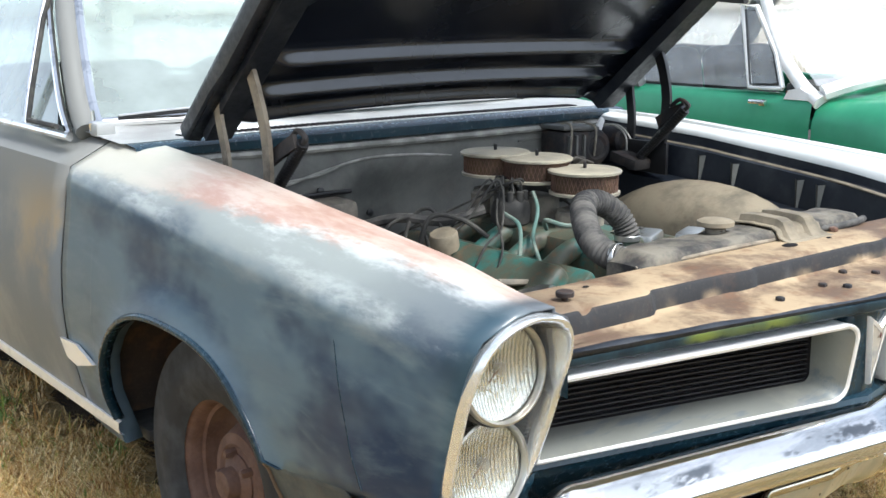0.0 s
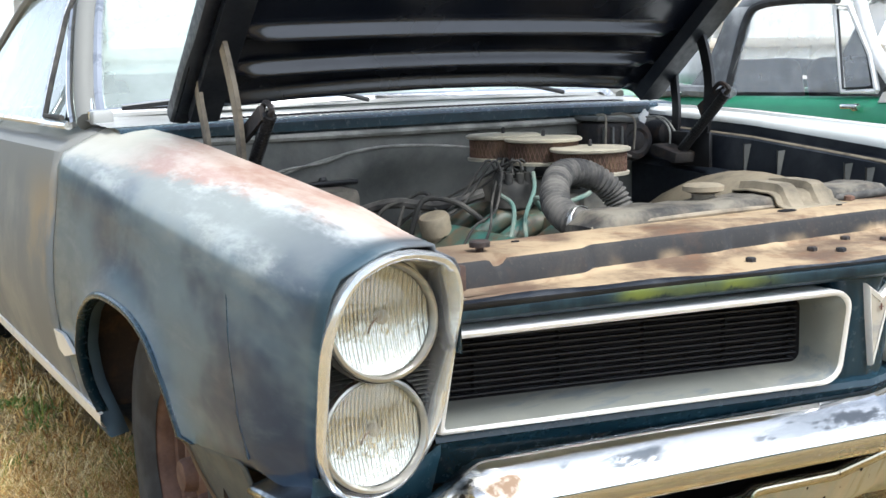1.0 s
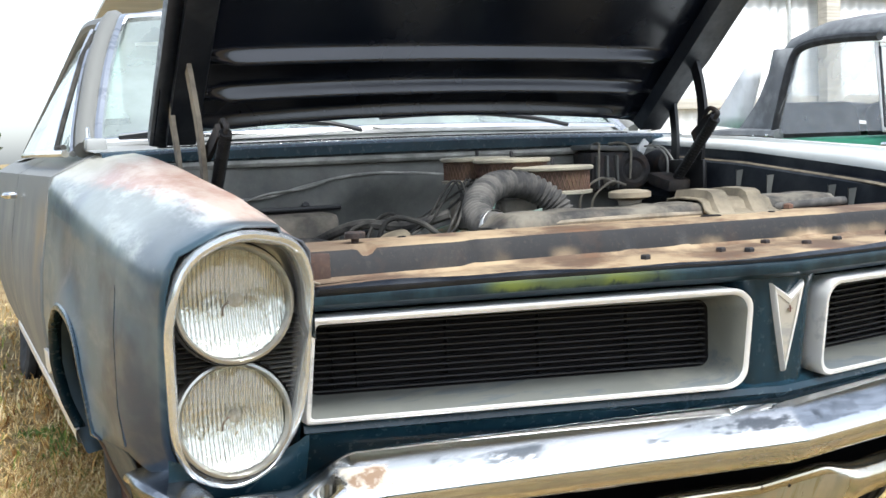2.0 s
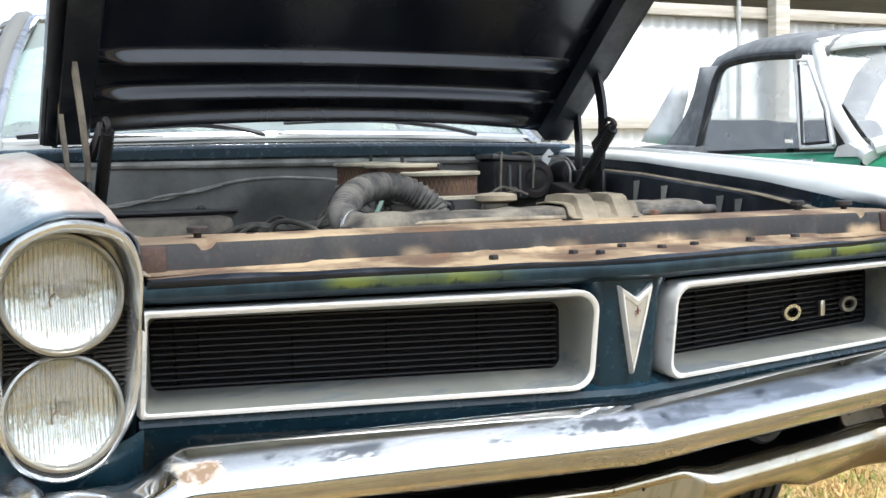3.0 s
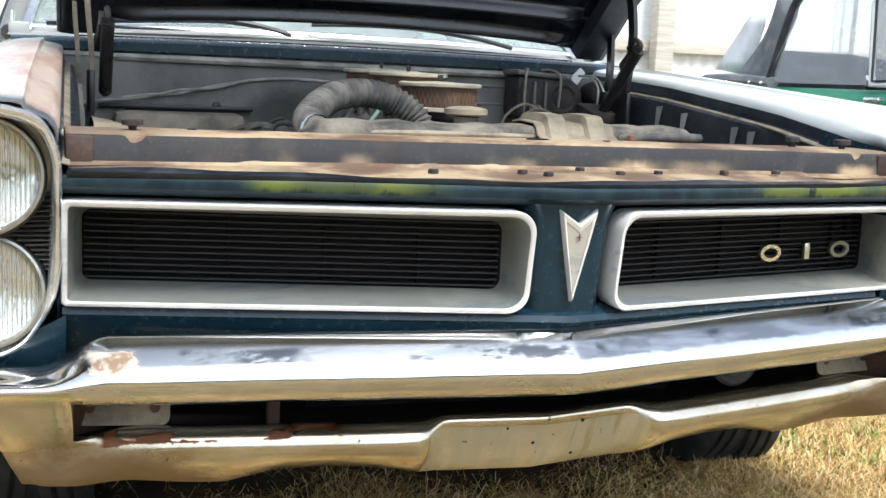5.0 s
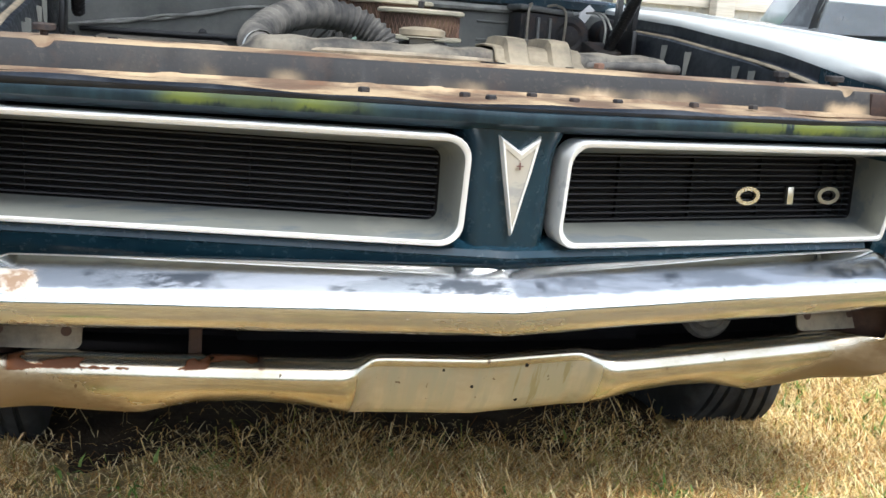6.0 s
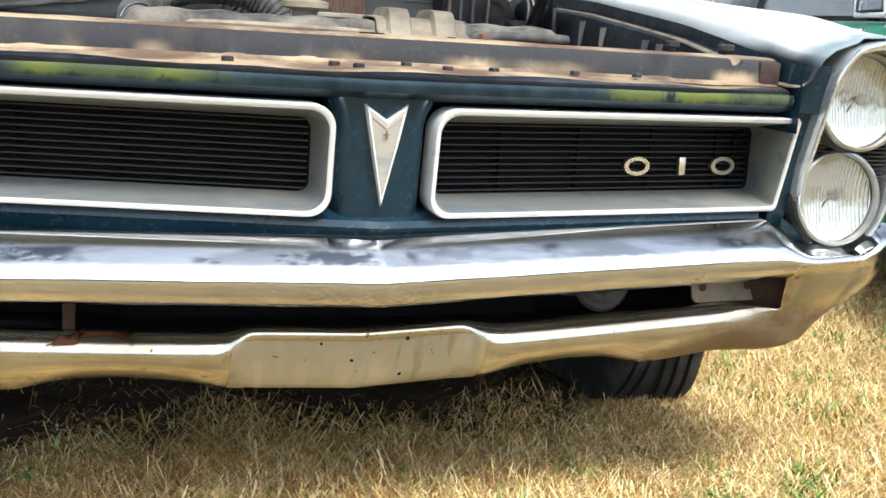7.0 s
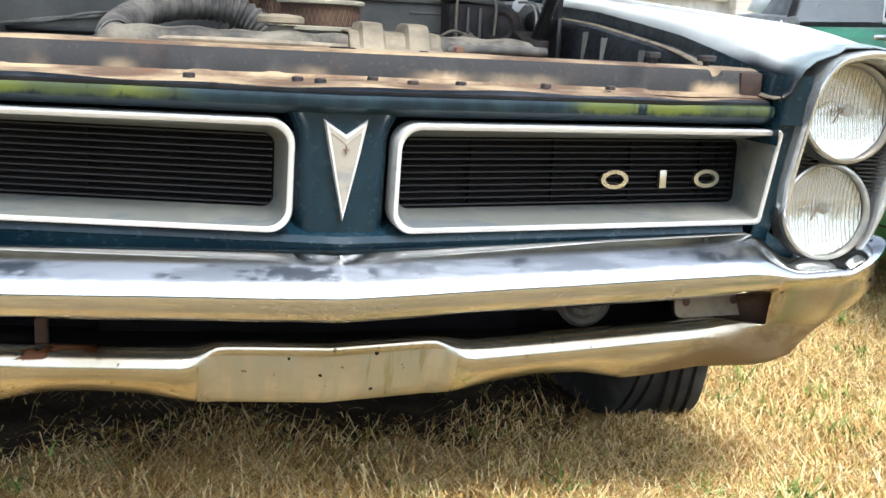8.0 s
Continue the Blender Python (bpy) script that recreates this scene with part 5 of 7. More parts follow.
# ---- engine
def build_engine():
    engine = part("engine_block", block((0.30, 0.62, 0.30), Matrix.Translation((0.0, 0.80, 0.48)), 0.02), ENGINE_GREEN, car, "turquoise engine block under grease and rust")
    for s in (-1, 1):
        m = Matrix.Translation((s * 0.195, 0.82, 0.590)) @ pose(0, 0, 0, 0, s * 38, 0)
        part("cylinder_head", block((0.17, 0.58, 0.12), m, 0.012), ENGINE_GREEN, engine)
        m = Matrix.Translation((s * 0.242, 0.84, 0.638)) @ pose(0, 0, 0, 0, s * 38, 0)
        cover = part("valve_cover", block((0.135, 0.54, 0.06), m, 0.022, seg=3), ENGINE_GREEN, engine, "grimy turquoise valve cover")
        for k in range(5):
            part("cover_bolt", lathe([(0.007, 0), (0.007, 0.006), (0.004, 0.008)], 6, m @ Matrix.Translation((-s * 0.062, -0.22 + 0.11 * k, 0.0))), RUST, cover)
    # intake manifold with runners
    part("intake_manifold", block((0.20, 0.46, 0.09), Matrix.Translation((0.01, 0.83, 0.675)), 0.02), ENGINE_GREEN, engine)
    for k in range(4):
        for s in (-1, 1):
            y = 0.66 + 0.115 * k
            part("runner", tube([(s * 0.03, y, 0.70), (s * 0.10, y, 0.70), (s * 0.17, y, 0.665)], 0.024, 10), ENGINE_GREEN, engine)
    for y, h, x in ((0.785, 0.74, 0.05), (0.91, 0.76, 0.025), (1.03, 0.765, 0.0)):
        carb = part("carburettor", block((0.08, 0.085, 0.07), Matrix.Translation((x, y, h - 0.015)), 0.008), DUSTY_GREY, engine)
        part("throttle_bowl", lathe([(0.022, -0.03), (0.026, -0.02), (0.026, 0.02), (0.02, 0.026)], 16, Matrix.Translation((x - 0.045, y, h - 0.01))), DUSTY_GREY, carb)
    # water neck and front timing cover
    part("water_neck", tube([(-0.055, 0.54, 0.74), (-0.054, 0.545, 0.715), (-0.04, 0.575, 0.69), (0.0, 0.60, 0.675)], 0.026, 12), ENGINE_GREEN, engine)
    part("timing_cover", block((0.26, 0.08, 0.28), Matrix.Translation((0, 0.50, 0.50)), 0.02), ENGINE_GREEN, engine)
    fan_m = Matrix.Translation((0.0, 0.395, 0.56)) @ pose(0, 0, 0, 90)
    fan = part("fan", lathe([(0.05, 0), (0.05, 0.03), (0.03, 0.05), (0.005, 0.052)], 20, fan_m), BARE, engine)
    for k in range(4):
        a = k * math.pi / 2 + 0.4
        part("fan_blade", block((0.075, 0.17, 0.003), fan_m @ pose(0, 0, 0.01, 0, 0, math.degrees(a)) @ Matrix.Translation((0, 0.125, 0)) @ pose(0, 0, 0, 0, 24, 0), 0.001), BARE, fan)
    # oil filler cap on its tube
    m = Matrix.Translation((-0.25, 0.915, 0.690)) @ pose(0, 0, 0, 6, -16, 0)
    part("oil_cap", lathe([(0.024, -0.05), (0.025, -0.012), (0.033, -0.010), (0.034, 0.024), (0.030, 0.031), (0.010, 0.033), (0.002, 0.033)], 22, m), HUMP, engine, "dusty round oil filler cap")
    # distributor with leads
    m = Matrix.Translation((-0.065, 0.90, 0.715))
    dist = part("distributor", lathe([(0.035, 0), (0.047, 0.01), (0.047, 0.04), (0.042, 0.058), (0.028, 0.068), (0.004, 0.07)], 20, m), WIRE_BLACK, engine, "black distributor cap")
    for k in range(8):
        a = 2 * math.pi * k / 8
        part("tower", lathe([(0.0085, 0.055), (0.0085, 0.083), (0.005, 0.085)], 10, m @ Matrix.Translation((0.032 * math.cos(a), 0.032 * math.sin(a), 0))), WIRE_BLACK, dist)
    rng = random.Random(4)
    for k in range(9):
        a = 2 * math.pi * k / 9
        s = -1 if k % 3 else 1
        y = 0.66 + 0.065 * k
        p0 = Vector((-0.065 + 0.032 * math.cos(a), 0.90 + 0.032 * math.sin(a), 0.795))
        p3 = Vector((s * (0.27 + 0.02 * rng.random()), y, 0.63))
        top = 0.755 + 0.03 * rng.random()
        pts = [p0, p0 + Vector((s * 0.02, rng.uniform(-0.03, 0.03), 0.03)), p0.lerp(p3, 0.4) + Vector((0, rng.uniform(-0.05, 0.05), top - 0.76)), p0.lerp(p3, 0.75) + Vector((0, rng.uniform(-0.04, 0.04), 0.03)), p3]
        part("spark_lead", tube(pts, 0.0028, 7), WIRE_BLACK, engine)
    for pts, r, mt in (
        ([(-0.10, 0.74, 0.735), (-0.14, 0.70, 0.765), (-0.11, 0.66, 0.755), (-0.05, 0.66, 0.765), (0.0, 0.70, 0.77)], 0.005, WIRE_PALE),
        ([(-0.12, 0.86, 0.755), (-0.13, 0.80, 0.74), (-0.15, 0.77, 0.70), (-0.20, 0.72, 0.66)], 0.005, WIRE_PALE),
        ([(-0.05, 0.84, 0.80), (-0.09, 0.78, 0.77), (-0.14, 0.74, 0.72), (-0.19, 0.66, 0.68)], 0.0045, WIRE_PALE),
        ([(-0.36, 1.25, 0.66), (-0.34, 1.16, 0.70), (-0.28, 1.06, 0.735), (-0.20, 0.98, 0.73), (-0.12, 0.93, 0.755)], 0.012, HOSE),
        ([(-0.46, 1.20, 0.66), (-0.43, 1.10, 0.695), (-0.36, 1.04, 0.69), (-0.32, 1.02, 0.63)], 0.014, HOSE),
        ([(-0.30, 1.02, 0.64), (-0.26, 1.03, 0.735), (-0.22, 1.00, 0.755), (-0.21, 0.96, 0.68)], 0.0045, WIRE_BLACK),
        ([(-0.34, 1.04, 0.64), (-0.31, 1.05, 0.72), (-0.25, 1.02, 0.735), (-0.24, 0.98, 0.66)], 0.0045, WIRE_BLACK),
        ([(-0.28, 0.98, 0.66), (-0.25, 0.97, 0.745), (-0.19, 0.93, 0.74), (-0.15, 0.88, 0.70)], 0.006, WIRE_BLACK),
    ):
        part("engine_hose", tube(pts, r, 8), mt, engine)
    # alternator and bare coolant can on the near side
    m = Matrix.Translation((-0.30, 0.56, 0.60)) @ pose(0, 0, 0, 70, 0, 30)
    part("alternator", lathe([(0.03, -0.07), (0.062, -0.06), (0.066, -0.02), (0.066, 0.03), (0.058, 0.055), (0.02, 0.06)], 24, m), BARE, engine, "bare metal alternator")
    part("front_plate", block((0.20, 0.10, 0.012), Matrix.Translation((-0.30, 0.66, 0.655)) @ pose(0, 0, 0, -12, 12, 20), 0.003), DUSTY_GREY, engine)
    part("coil", lathe([(0.026, -0.06), (0.027, 0.05), (0.02, 0.06), (0.008, 0.075)], 16, Matrix.Translation((0.12, 0.98, 0.77)) @ pose(0, 0, 0, 90, 0, 20)), BLACK, engine)
    for x, y in ((0.11, 0.63), (0.2, 0.58)):
        part("front_bracket", block((0.10, 0.05, 0.04), Matrix.Translation((x, y, 0.70)) @ pose(0, 0, 0, 0, 0, 25), 0.008), BARE, engine)
    return engine


build_engine()


def build_air_cleaners():
    for x, y, z in ((-0.002, 1.030, 0.872), (0.025, 0.910, 0.868), (0.054, 0.778, 0.850)):
        m = Matrix.Translation((x, y, z))
        r = 0.080
        cleaner = part("air_cleaner", lathe([(r - 0.012, -0.058), (r + 0.002, -0.056), (r + 0.003, -0.050), (r - 0.006, -0.048)], 36, m, closed=False), LID, car, "round air cleaner with a dusty chrome lid")
        part("filter_element", lathe([(r - 0.005, -0.051), (r - 0.004, -0.006)], 48, m, closed=False), MESH, cleaner, "rusty mesh filter")
        bm = bmesh.new()
        for k in range(48):
            a = 2 * math.pi * k / 48
            for w in (-1, 1):
                b = a + w * 0.20
                p, q = m @ Vector(((r - 0.003) * math.cos(a), (r - 0.003) * math.sin(a), -0.050)), m @ Vector(((r - 0.003) * math.cos(b), (r - 0.003) * math.sin(b), -0.007))
                tube([p, q], 0.0008, 4, bm, smooth=False)
        tagged(part("mesh_screen", bm, RUST, cleaner), kind="stuff")
        part("lid", lathe([(r - 0.002, -0.008), (r + 0.005, -0.006), (r + 0.006, -0.001), (r + 0.001, 0.002), (r - 0.012, 0.001), (0.03, 0.003), (0.010, 0.004)], 40, m), LID, cleaner)
        part("wing_nut", block((0.022, 0.004, 0.012), m @ pose(0, 0, 0.012, 0, 0, 60 * y), 0.0015, lathe([(0.004, 0.002), (0.004, 0.016)], 8, m)), DUSTY_BLACK, cleaner)


build_air_cleaners()


# ---- engine bay shell
def build_bay():
    # bulkhead with a soft dished middle
    rows = []
    for z in (0.30, 0.45, 0.55, 0.62, 0.68, 0.73, 0.78, 0.82, 0.85, 0.872):
        row = []
        for x in np.linspace(-0.70, 0.70, 36):
            dish = 0.05 * step((0.30 - abs(x - 0.02)) / 0.16) * step((0.83 - z) / 0.12)
            row.append((x, 1.325 + dish + 0.002 * math.sin(11 * x + 7 * z), z))
        rows.append(row)
    wall = part("bulkhead", loft(rows), FIREWALL, car, "dusty grey bulkhead behind the engine")
    for x, z in ((-0.328, 0.771), (-0.43, 0.745), (-0.30, 0.745), (-0.18, 0.70), (-0.24, 0.60), (0.16, 0.81), (0.30, 0.72)):
        part("bulkhead_bolt", lathe([(0.010, 0), (0.010, 0.006), (0.005, 0.009)], 8, Matrix.Translation((x, 1.318, z)) @ pose(0, 0, 0, 90)), BLACK, wall)
    for z in (0.845, 0.80):
        part("pressed_rib", block((0.17, 0.006, 0.006), Matrix.Translation((0.42, 1.323, z)), 0.002), FIREWALL, wall)
    # rubber seal and painted cowl edge
    rows = []
    for x in np.linspace(-0.69, 0.69, 24):
        y = 1.318 - 0.03 * (1 - (x / 0.69) ** 2) + 0.02
        rows.append([(x, y + 0.016, 0.868), (x, y - 0.008, 0.870), (x, y - 0.014, 0.877), (x, y - 0.008, 0.885), (x, y + 0.016, 0.887)])
    part("hood_seal", loft(rows), SEAL, car, "grey rubber hood seal")
    # cowl: front face, louvred strip, top
    rows = []
    for x in np.linspace(-0.79, 0.79, 40):
        u = x / 0.79
        y = 1.345 - 0.045 * (1 - u * u)
        dz = 0.010 * (1 - u * u)
        rows.append([(x, y + 0.012, 0.884 + dz * 0.4), (x, y, 0.889 + dz * 0.4), (x, y, 0.905 + dz), (x, y + 0.01, 0.912 + dz), (x, y + 0.06, 0.916 + dz)])
    part("cowl_edge", loft(rows), NAVY, car, "dark blue cowl edge")
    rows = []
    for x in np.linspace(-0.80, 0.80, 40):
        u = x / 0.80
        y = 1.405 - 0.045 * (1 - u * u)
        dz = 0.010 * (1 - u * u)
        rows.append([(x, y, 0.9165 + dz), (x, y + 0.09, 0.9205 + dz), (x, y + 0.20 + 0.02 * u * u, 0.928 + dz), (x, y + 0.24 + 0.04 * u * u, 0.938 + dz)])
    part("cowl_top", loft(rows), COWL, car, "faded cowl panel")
    for k in range(86):
        x = -0.64 + 1.28 * k / 85
        u = x / 0.8
        y, z = 1.44 - 0.045 * (1 - u * u), 0.9195 + 0.010 * (1 - u * u)
        part("cowl_slot", block((0.0055, 0.036, 0.003), Matrix.Translation((x, y, z)) @ pose(0, 0, 0, 3, 0, 22)), PIT, car)
    # inner wings with pressed ribs and the domed wheelhouses
    for s in (-1, 1):
        rows = []
        for y in np.linspace(0.20, 1.33, 34):
            zt = inner_z(y) - 0.035
            xi = 0.690 - 0.022 * y
            rows.append([(s * (xi + 0.006), y, zt + 0.002), (s * (xi - 0.006), y, zt - 0.004), (s * (xi - 0.012), y, zt - 0.03), (s * (xi - 0.02), y, zt - 0.085), (s * (xi - 0.05), y, zt - 0.10), (s * (xi - 0.06), y, 0.34)])
        apron = part("inner_wing", loft(rows), FLANGE, car, "dirty black inner wing")
        rows = []
        for k in range(22):
            a = math.pi * k / 21
            y, h = 0.88 - 0.40 * math.cos(a), math.sin(a) ** 0.7
            rows.append([(s * x, y, 0.42 + (0.755 - drop - 0.42) * h) for x, drop in ((0.632, 0.0), (0.60, 0.004), (0.55, 0.02), (0.50, 0.05), (0.47, 0.10), (0.46, 0.18))])
        part("wheelhouse_dome", loft(rows), HUMP, car, "tan dusted wheelhouse dome")
        for y in (0.56, 0.62, 0.82, 0.93):
            zt = inner_z(y) - 0.038
            xi = 0.690 - 0.022 * y
            rows = [[(s * (xi - 0.013), y - 0.014, zt - 0.010), (s * (xi - 0.022), y, zt - 0.012), (s * (xi - 0.013), y + 0.014, zt - 0.010)], [(s * (xi - 0.0205), y - 0.004, zt - 0.082), (s * (xi - 0.024), y, zt - 0.082), (s * (xi - 0.0205), y + 0.004, zt - 0.082)]]
            part("pressed_gusset", loft(rows), FIREWALL, apron)
    # unseen sheet added under the bay to block light from the grass
    part("bay_light_stop", block((1.30, 1.06, 0.01), Matrix.Translation((0, 0.80, 0.315))), PIT, car)
    # heater box and brake booster
    heater = part("heater_box", block((0.30, 0.10, 0.16), Matrix.Translation((-0.42, 1.275, 0.675)), 0.018), DUSTY_GREY, car, "dusty heater housing")
    part("heater_flange", block((0.36, 0.012, 0.012), Matrix.Translation((-0.42, 1.31, 0.764)), 0.004), BLACK, heater)
    m = Matrix.Translation((0.535, 1.215, 0.822)) @ pose(0, 0, 0, 90, 0, -8)
    unit = part("brake_cylinder", block((0.13, 0.10, 0.105), Matrix.Translation((0.475, 1.265, 0.822)), 0.014), DUSTY_BLACK, car, "dusty black brake master cylinder")
    part("pressure_disc", lathe([(0.052, -0.07), (0.054, -0.01), (0.048, 0.004), (0.034, 0.008), (0.026, 0.004), (0.016, 0.010), (0.003, 0.012)], 26, m), DUSTY_BLACK, unit)
    part("reservoir_lid", block((0.14, 0.105, 0.014), Matrix.Translation((0.475, 1.262, 0.880)) @ pose(0, 0, 0, 0, 4, 0), 0.005), FIREWALL, unit)
    for dx in (-0.048, -0.020, 0.010):
        part("body_rib", block((0.008, 0.012, 0.085), Matrix.Translation((0.475 + dx, 1.212, 0.82)), 0.003), FIREWALL, unit)
    for dx in (-0.05, 0.045):
        part("bail_wire", tube([(0.475 + dx, 1.205, 0.80), (0.475 + dx, 1.200, 0.875), (0.475 + dx * 0.7, 1.225, 0.893), (0.475 + dx * 0.5, 1.27, 0.892)], 0.0032, 6), DUSTY_GREY, unit)
    part("outlet", lathe([(0.011, 0), (0.011, 0.03), (0.007, 0.036)], 10, Matrix.Translation((0.455, 1.215, 0.795)) @ pose(0, 0, 0, 90)), DUSTY_GREY, unit)
    for x0, z0 in ((0.455, 0.795), (0.49, 0.785)):
        part("brake_pipe", tube([(x0, 1.18, z0), (x0 - 0.05, 1.17, z0 + 0.01), (x0 - 0.09, 1.19, z0 - 0.03), (x0 - 0.08, 1.22, z0 - 0.10)], 0.0035, 6), DUSTY_GREY, unit)
    motor = part("wiper_motor", lathe([(0.032, -0.03), (0.036, -0.01), (0.036, 0.05), (0.028, 0.058), (0.006, 0.06)], 20, Matrix.Translation((0.655, 1.27, 0.835)) @ pose(0, 0, 0, 90)), DUSTY_BLACK, car, "black wiper motor")
    part("motor_plate", block((0.10, 0.01, 0.09), Matrix.Translation((0.645, 1.305, 0.83)), 0.004), FIREWALL, motor)
    part("bay_ledge", block((0.09, 0.10, 0.03), Matrix.Translation((0.60, 1.13, 0.79)) @ pose(0, 0, 0, 12, 0, 0), 0.006), DUSTY_BLACK, car)
    part("white_tag", prism([(0, 0), (0.018, 0.004), (0.03, 0.045), (0.012, 0.05), (-0.004, 0.02)], 0.006, Matrix.Translation((0.572, 1.25, 0.862)) @ pose(0, 0, 0, 80, 25, 10)), WHITE, car, "white plastic tag")
    for dx, drop in ((0.0, 0.0), (0.014, 0.025)):
        part("tag_wire", tube([(0.586, 1.235, 0.882), (0.604 + dx, 1.205, 0.880), (0.612 + dx, 1.17, 0.85), (0.604 + dx * 2, 1.16, 0.785 + drop)], 0.0028, 6), SEAL, car)
    # wiring along the bulkhead
    part("harness", tube([(-0.66, 1.29, 0.765), (-0.50, 1.312, 0.79), (-0.42, 1.314, 0.797), (-0.33, 1.314, 0.818), (-0.22, 1.316, 0.838), (-0.12, 1.32, 0.842), (0.0, 1.325, 0.835), (0.10, 1.33, 0.825)], 0.0036, 8), SEAL, car, "grey wiring loom on the bulkhead")
    part("harness", tube([(-0.60, 1.29, 0.775), (-0.50, 1.305, 0.785), (-0.42, 1.306, 0.805), (-0.34, 1.306, 0.812), (-0.28, 1.308, 0.826)], 0.0026, 8), SEAL, car)


build_bay()


# ---- raised hood on its hinges
HOOD_ANGLE = radians(40)


def hood_place(x, d, up):
    c, s = math.cos(HOOD_ANGLE), math.sin(HOOD_ANGLE)
    return Vector((x, 1.315 - c * d + s * up, 0.937 + s * d + c * up))


def build_hood():
    half = lambda d: 0.688 + 0.015 * d / 1.33
    rows = []
    for d in np.linspace(0, 1.33, 28):
        row = []
        w = half(d)
        for u in np.linspace(-1, 1, 31):
            up = 0.022 + 0.014 * (1 - u * u) + 0.012 * step((0.22 - abs(u)) / 0.05)
            front = 0.06 * (1 - abs(u)) * (d / 1.33) ** 6
            rear = 0.045 * (1 - u * u) * (1 - d / 1.33) ** 8
            row.append(hood_place(u * w, d + front + rear, up))
        rows.append(row)
    hood = part("hood", loft(rows), NAVY, car, "raised dark blue hood", sharp=60)
    thick(hood, 0.003)
    # turned-down skirt
    for s in (-1, 1):
        rows = []
        for d in np.linspace(0, 1.33, 16):
            w = half(d)
            tuck = 0.0 if d > 0.26 else 0.02
            rows.append([hood_place(s * w, d, 0.023), hood_place(s * (w + 0.003), d, 0.012), hood_place(s * (w + 0.002), d, -0.022 + tuck * 0.5), hood_place(s * (w - 0.008), d, -0.026 + tuck * 0.5), hood_place(s * (w - 0.035), d, -0.020)])
        thick(part("hood_skirt", loft(rows), FLANGE, hood), 0.002)
    # inner pressing with cross ribs
    rows = []
    for d in (*np.linspace(0.0, 0.32, 110), *np.linspace(0.33, 1.31, 50)):
        row = []
        w = half(d) - 0.004
        rise = 0.0
        for c, wd, h in ((0.030, 0.030, 0.024), (0.135, 0.026, 0.032), (0.255, 0.026, 0.032), (1.24, 0.06, 0.026)):
            rise = max(rise, h * step(1 - abs(d - c) / wd))
        for u in np.linspace(-1, 1, 45):
            bowd = 0.045 * (1 - u * u) * (1 - d / 1.33) ** 8
            edge = 0.026 * step((abs(u) - 0.86) / 0.08)
            keep = 1 - step((abs(u) - 0.78) / 0.08)
            row.append(hood_place(u * w, d + bowd, 0.010 + 0.012 * (1 - u * u) - max(rise * max(keep, 0.15), edge)))
        rows.append(row)
    part("hood_frame", loft(rows), HOOD_UNDER, hood, "black ribbed inner pressing of the hood", sharp=180)
    # side channels of the frame
    for s in (-1, 1):
        rows = []
        for d in np.linspace(0.03, 1.28, 20):
            w = half(d) - 0.03
            rows.append([hood_place(s * w, d, -0.015), hood_place(s * w, d, -0.040), hood_place(s * (w - 0.065), d, -0.040), hood_place(s * (w - 0.075), d, -0.010)])
        part("side_channel", loft(rows), FLANGE, hood)
    part("hood_latch", block((0.06, 0.03, 0.05), Matrix.Translation(hood_place(0, 1.22, -0.04)) @ pose(0, 0, 0, -40), 0.006), DUSTY_BLACK, hood)


build_hood()


def flat_bar(pts, wide, thin, name, mat, parent):
    """A strap of rectangular section along a line in a plane of constant x."""
    line = curve_points(pts, 6)
    rows = []
    for i, p in enumerate(line):
        t = (line[min(i + 1, len(line) - 1)] - line[max(i - 1, 0)]).normalized()
        n = Vector((1, 0, 0)).cross(t).normalized()
        rows.append([p + a * n * wide / 2 + Vector((b * thin / 2, 0, 0)) for a, b in ((-1, -1), (1, -1), (1, 1), (-1, 1))])
    return part(name, loft(rows, around=True, ends=True), mat, parent)


def build_hinge(s):
    mat, dark = (ARM, BLACK) if s < 0 else (BLACK, BLACK)
    hinge = part("hinge", block((0.012, 0.15, 0.09), Matrix.Translation((s * 0.625, 1.10, 0.80)), 0.004), dark, car, "hood hinge with a coil spring")
    flat_bar([(s * 0.625, 1.055, 0.80), (s * 0.625, 1.045, 0.87), (s * 0.632, 1.04, 0.96), (s * 0.637, 1.06, 1.04), (s * 0.64, 1.095, 1.118), (s * 0.64, 1.10, 1.135)], 0.030, 0.010, "hinge_arm", mat, hinge)
    flat_bar([(s * 0.645, 1.185, 0.82), (s * 0.65, 1.185, 0.90), (s * 0.655, 1.20, 0.98), (s * 0.655, 1.205, 1.04)], 0.026, 0.009, "hinge_link", mat, hinge)
    p, q = Vector((s * 0.595, 1.10, 0.80)), Vector((s * 0.598, 0.945, 0.945))
    bm = bmesh.new()
    t = (q - p).normalized()
    side = t.orthogonal().normalized()
    up = t.cross(side)
    coil = [p + (q - p) * (k / 160) + 0.0128 * (math.cos(k * 0.9) * side + math.sin(k * 0.9) * up) for k in range(161)]
    tube(coil, 0.0022, 6, bm, smooth=False)
    tube([p, q], 0.0132, 10, bm, smooth=False)
    part("coil_spring", bm, dark, hinge, "black coil spring")
    part("spring_hook", tube([q, q + Vector((0, -0.01, 0.012)), q + Vector((0, 0.02, 0.025)), q + Vector((0, 0.05, 0.005))], 0.006, 8), DUSTY_BLACK, hinge)
    flat_bar([(s * 0.61, 0.955, 0.95), (s * 0.61, 1.0, 0.93), (s * 0.615, 1.055, 0.90)], 0.03, 0.01, "spring_lever", DUSTY_BLACK, hinge)


build_hinge(-1)
build_hinge(1)


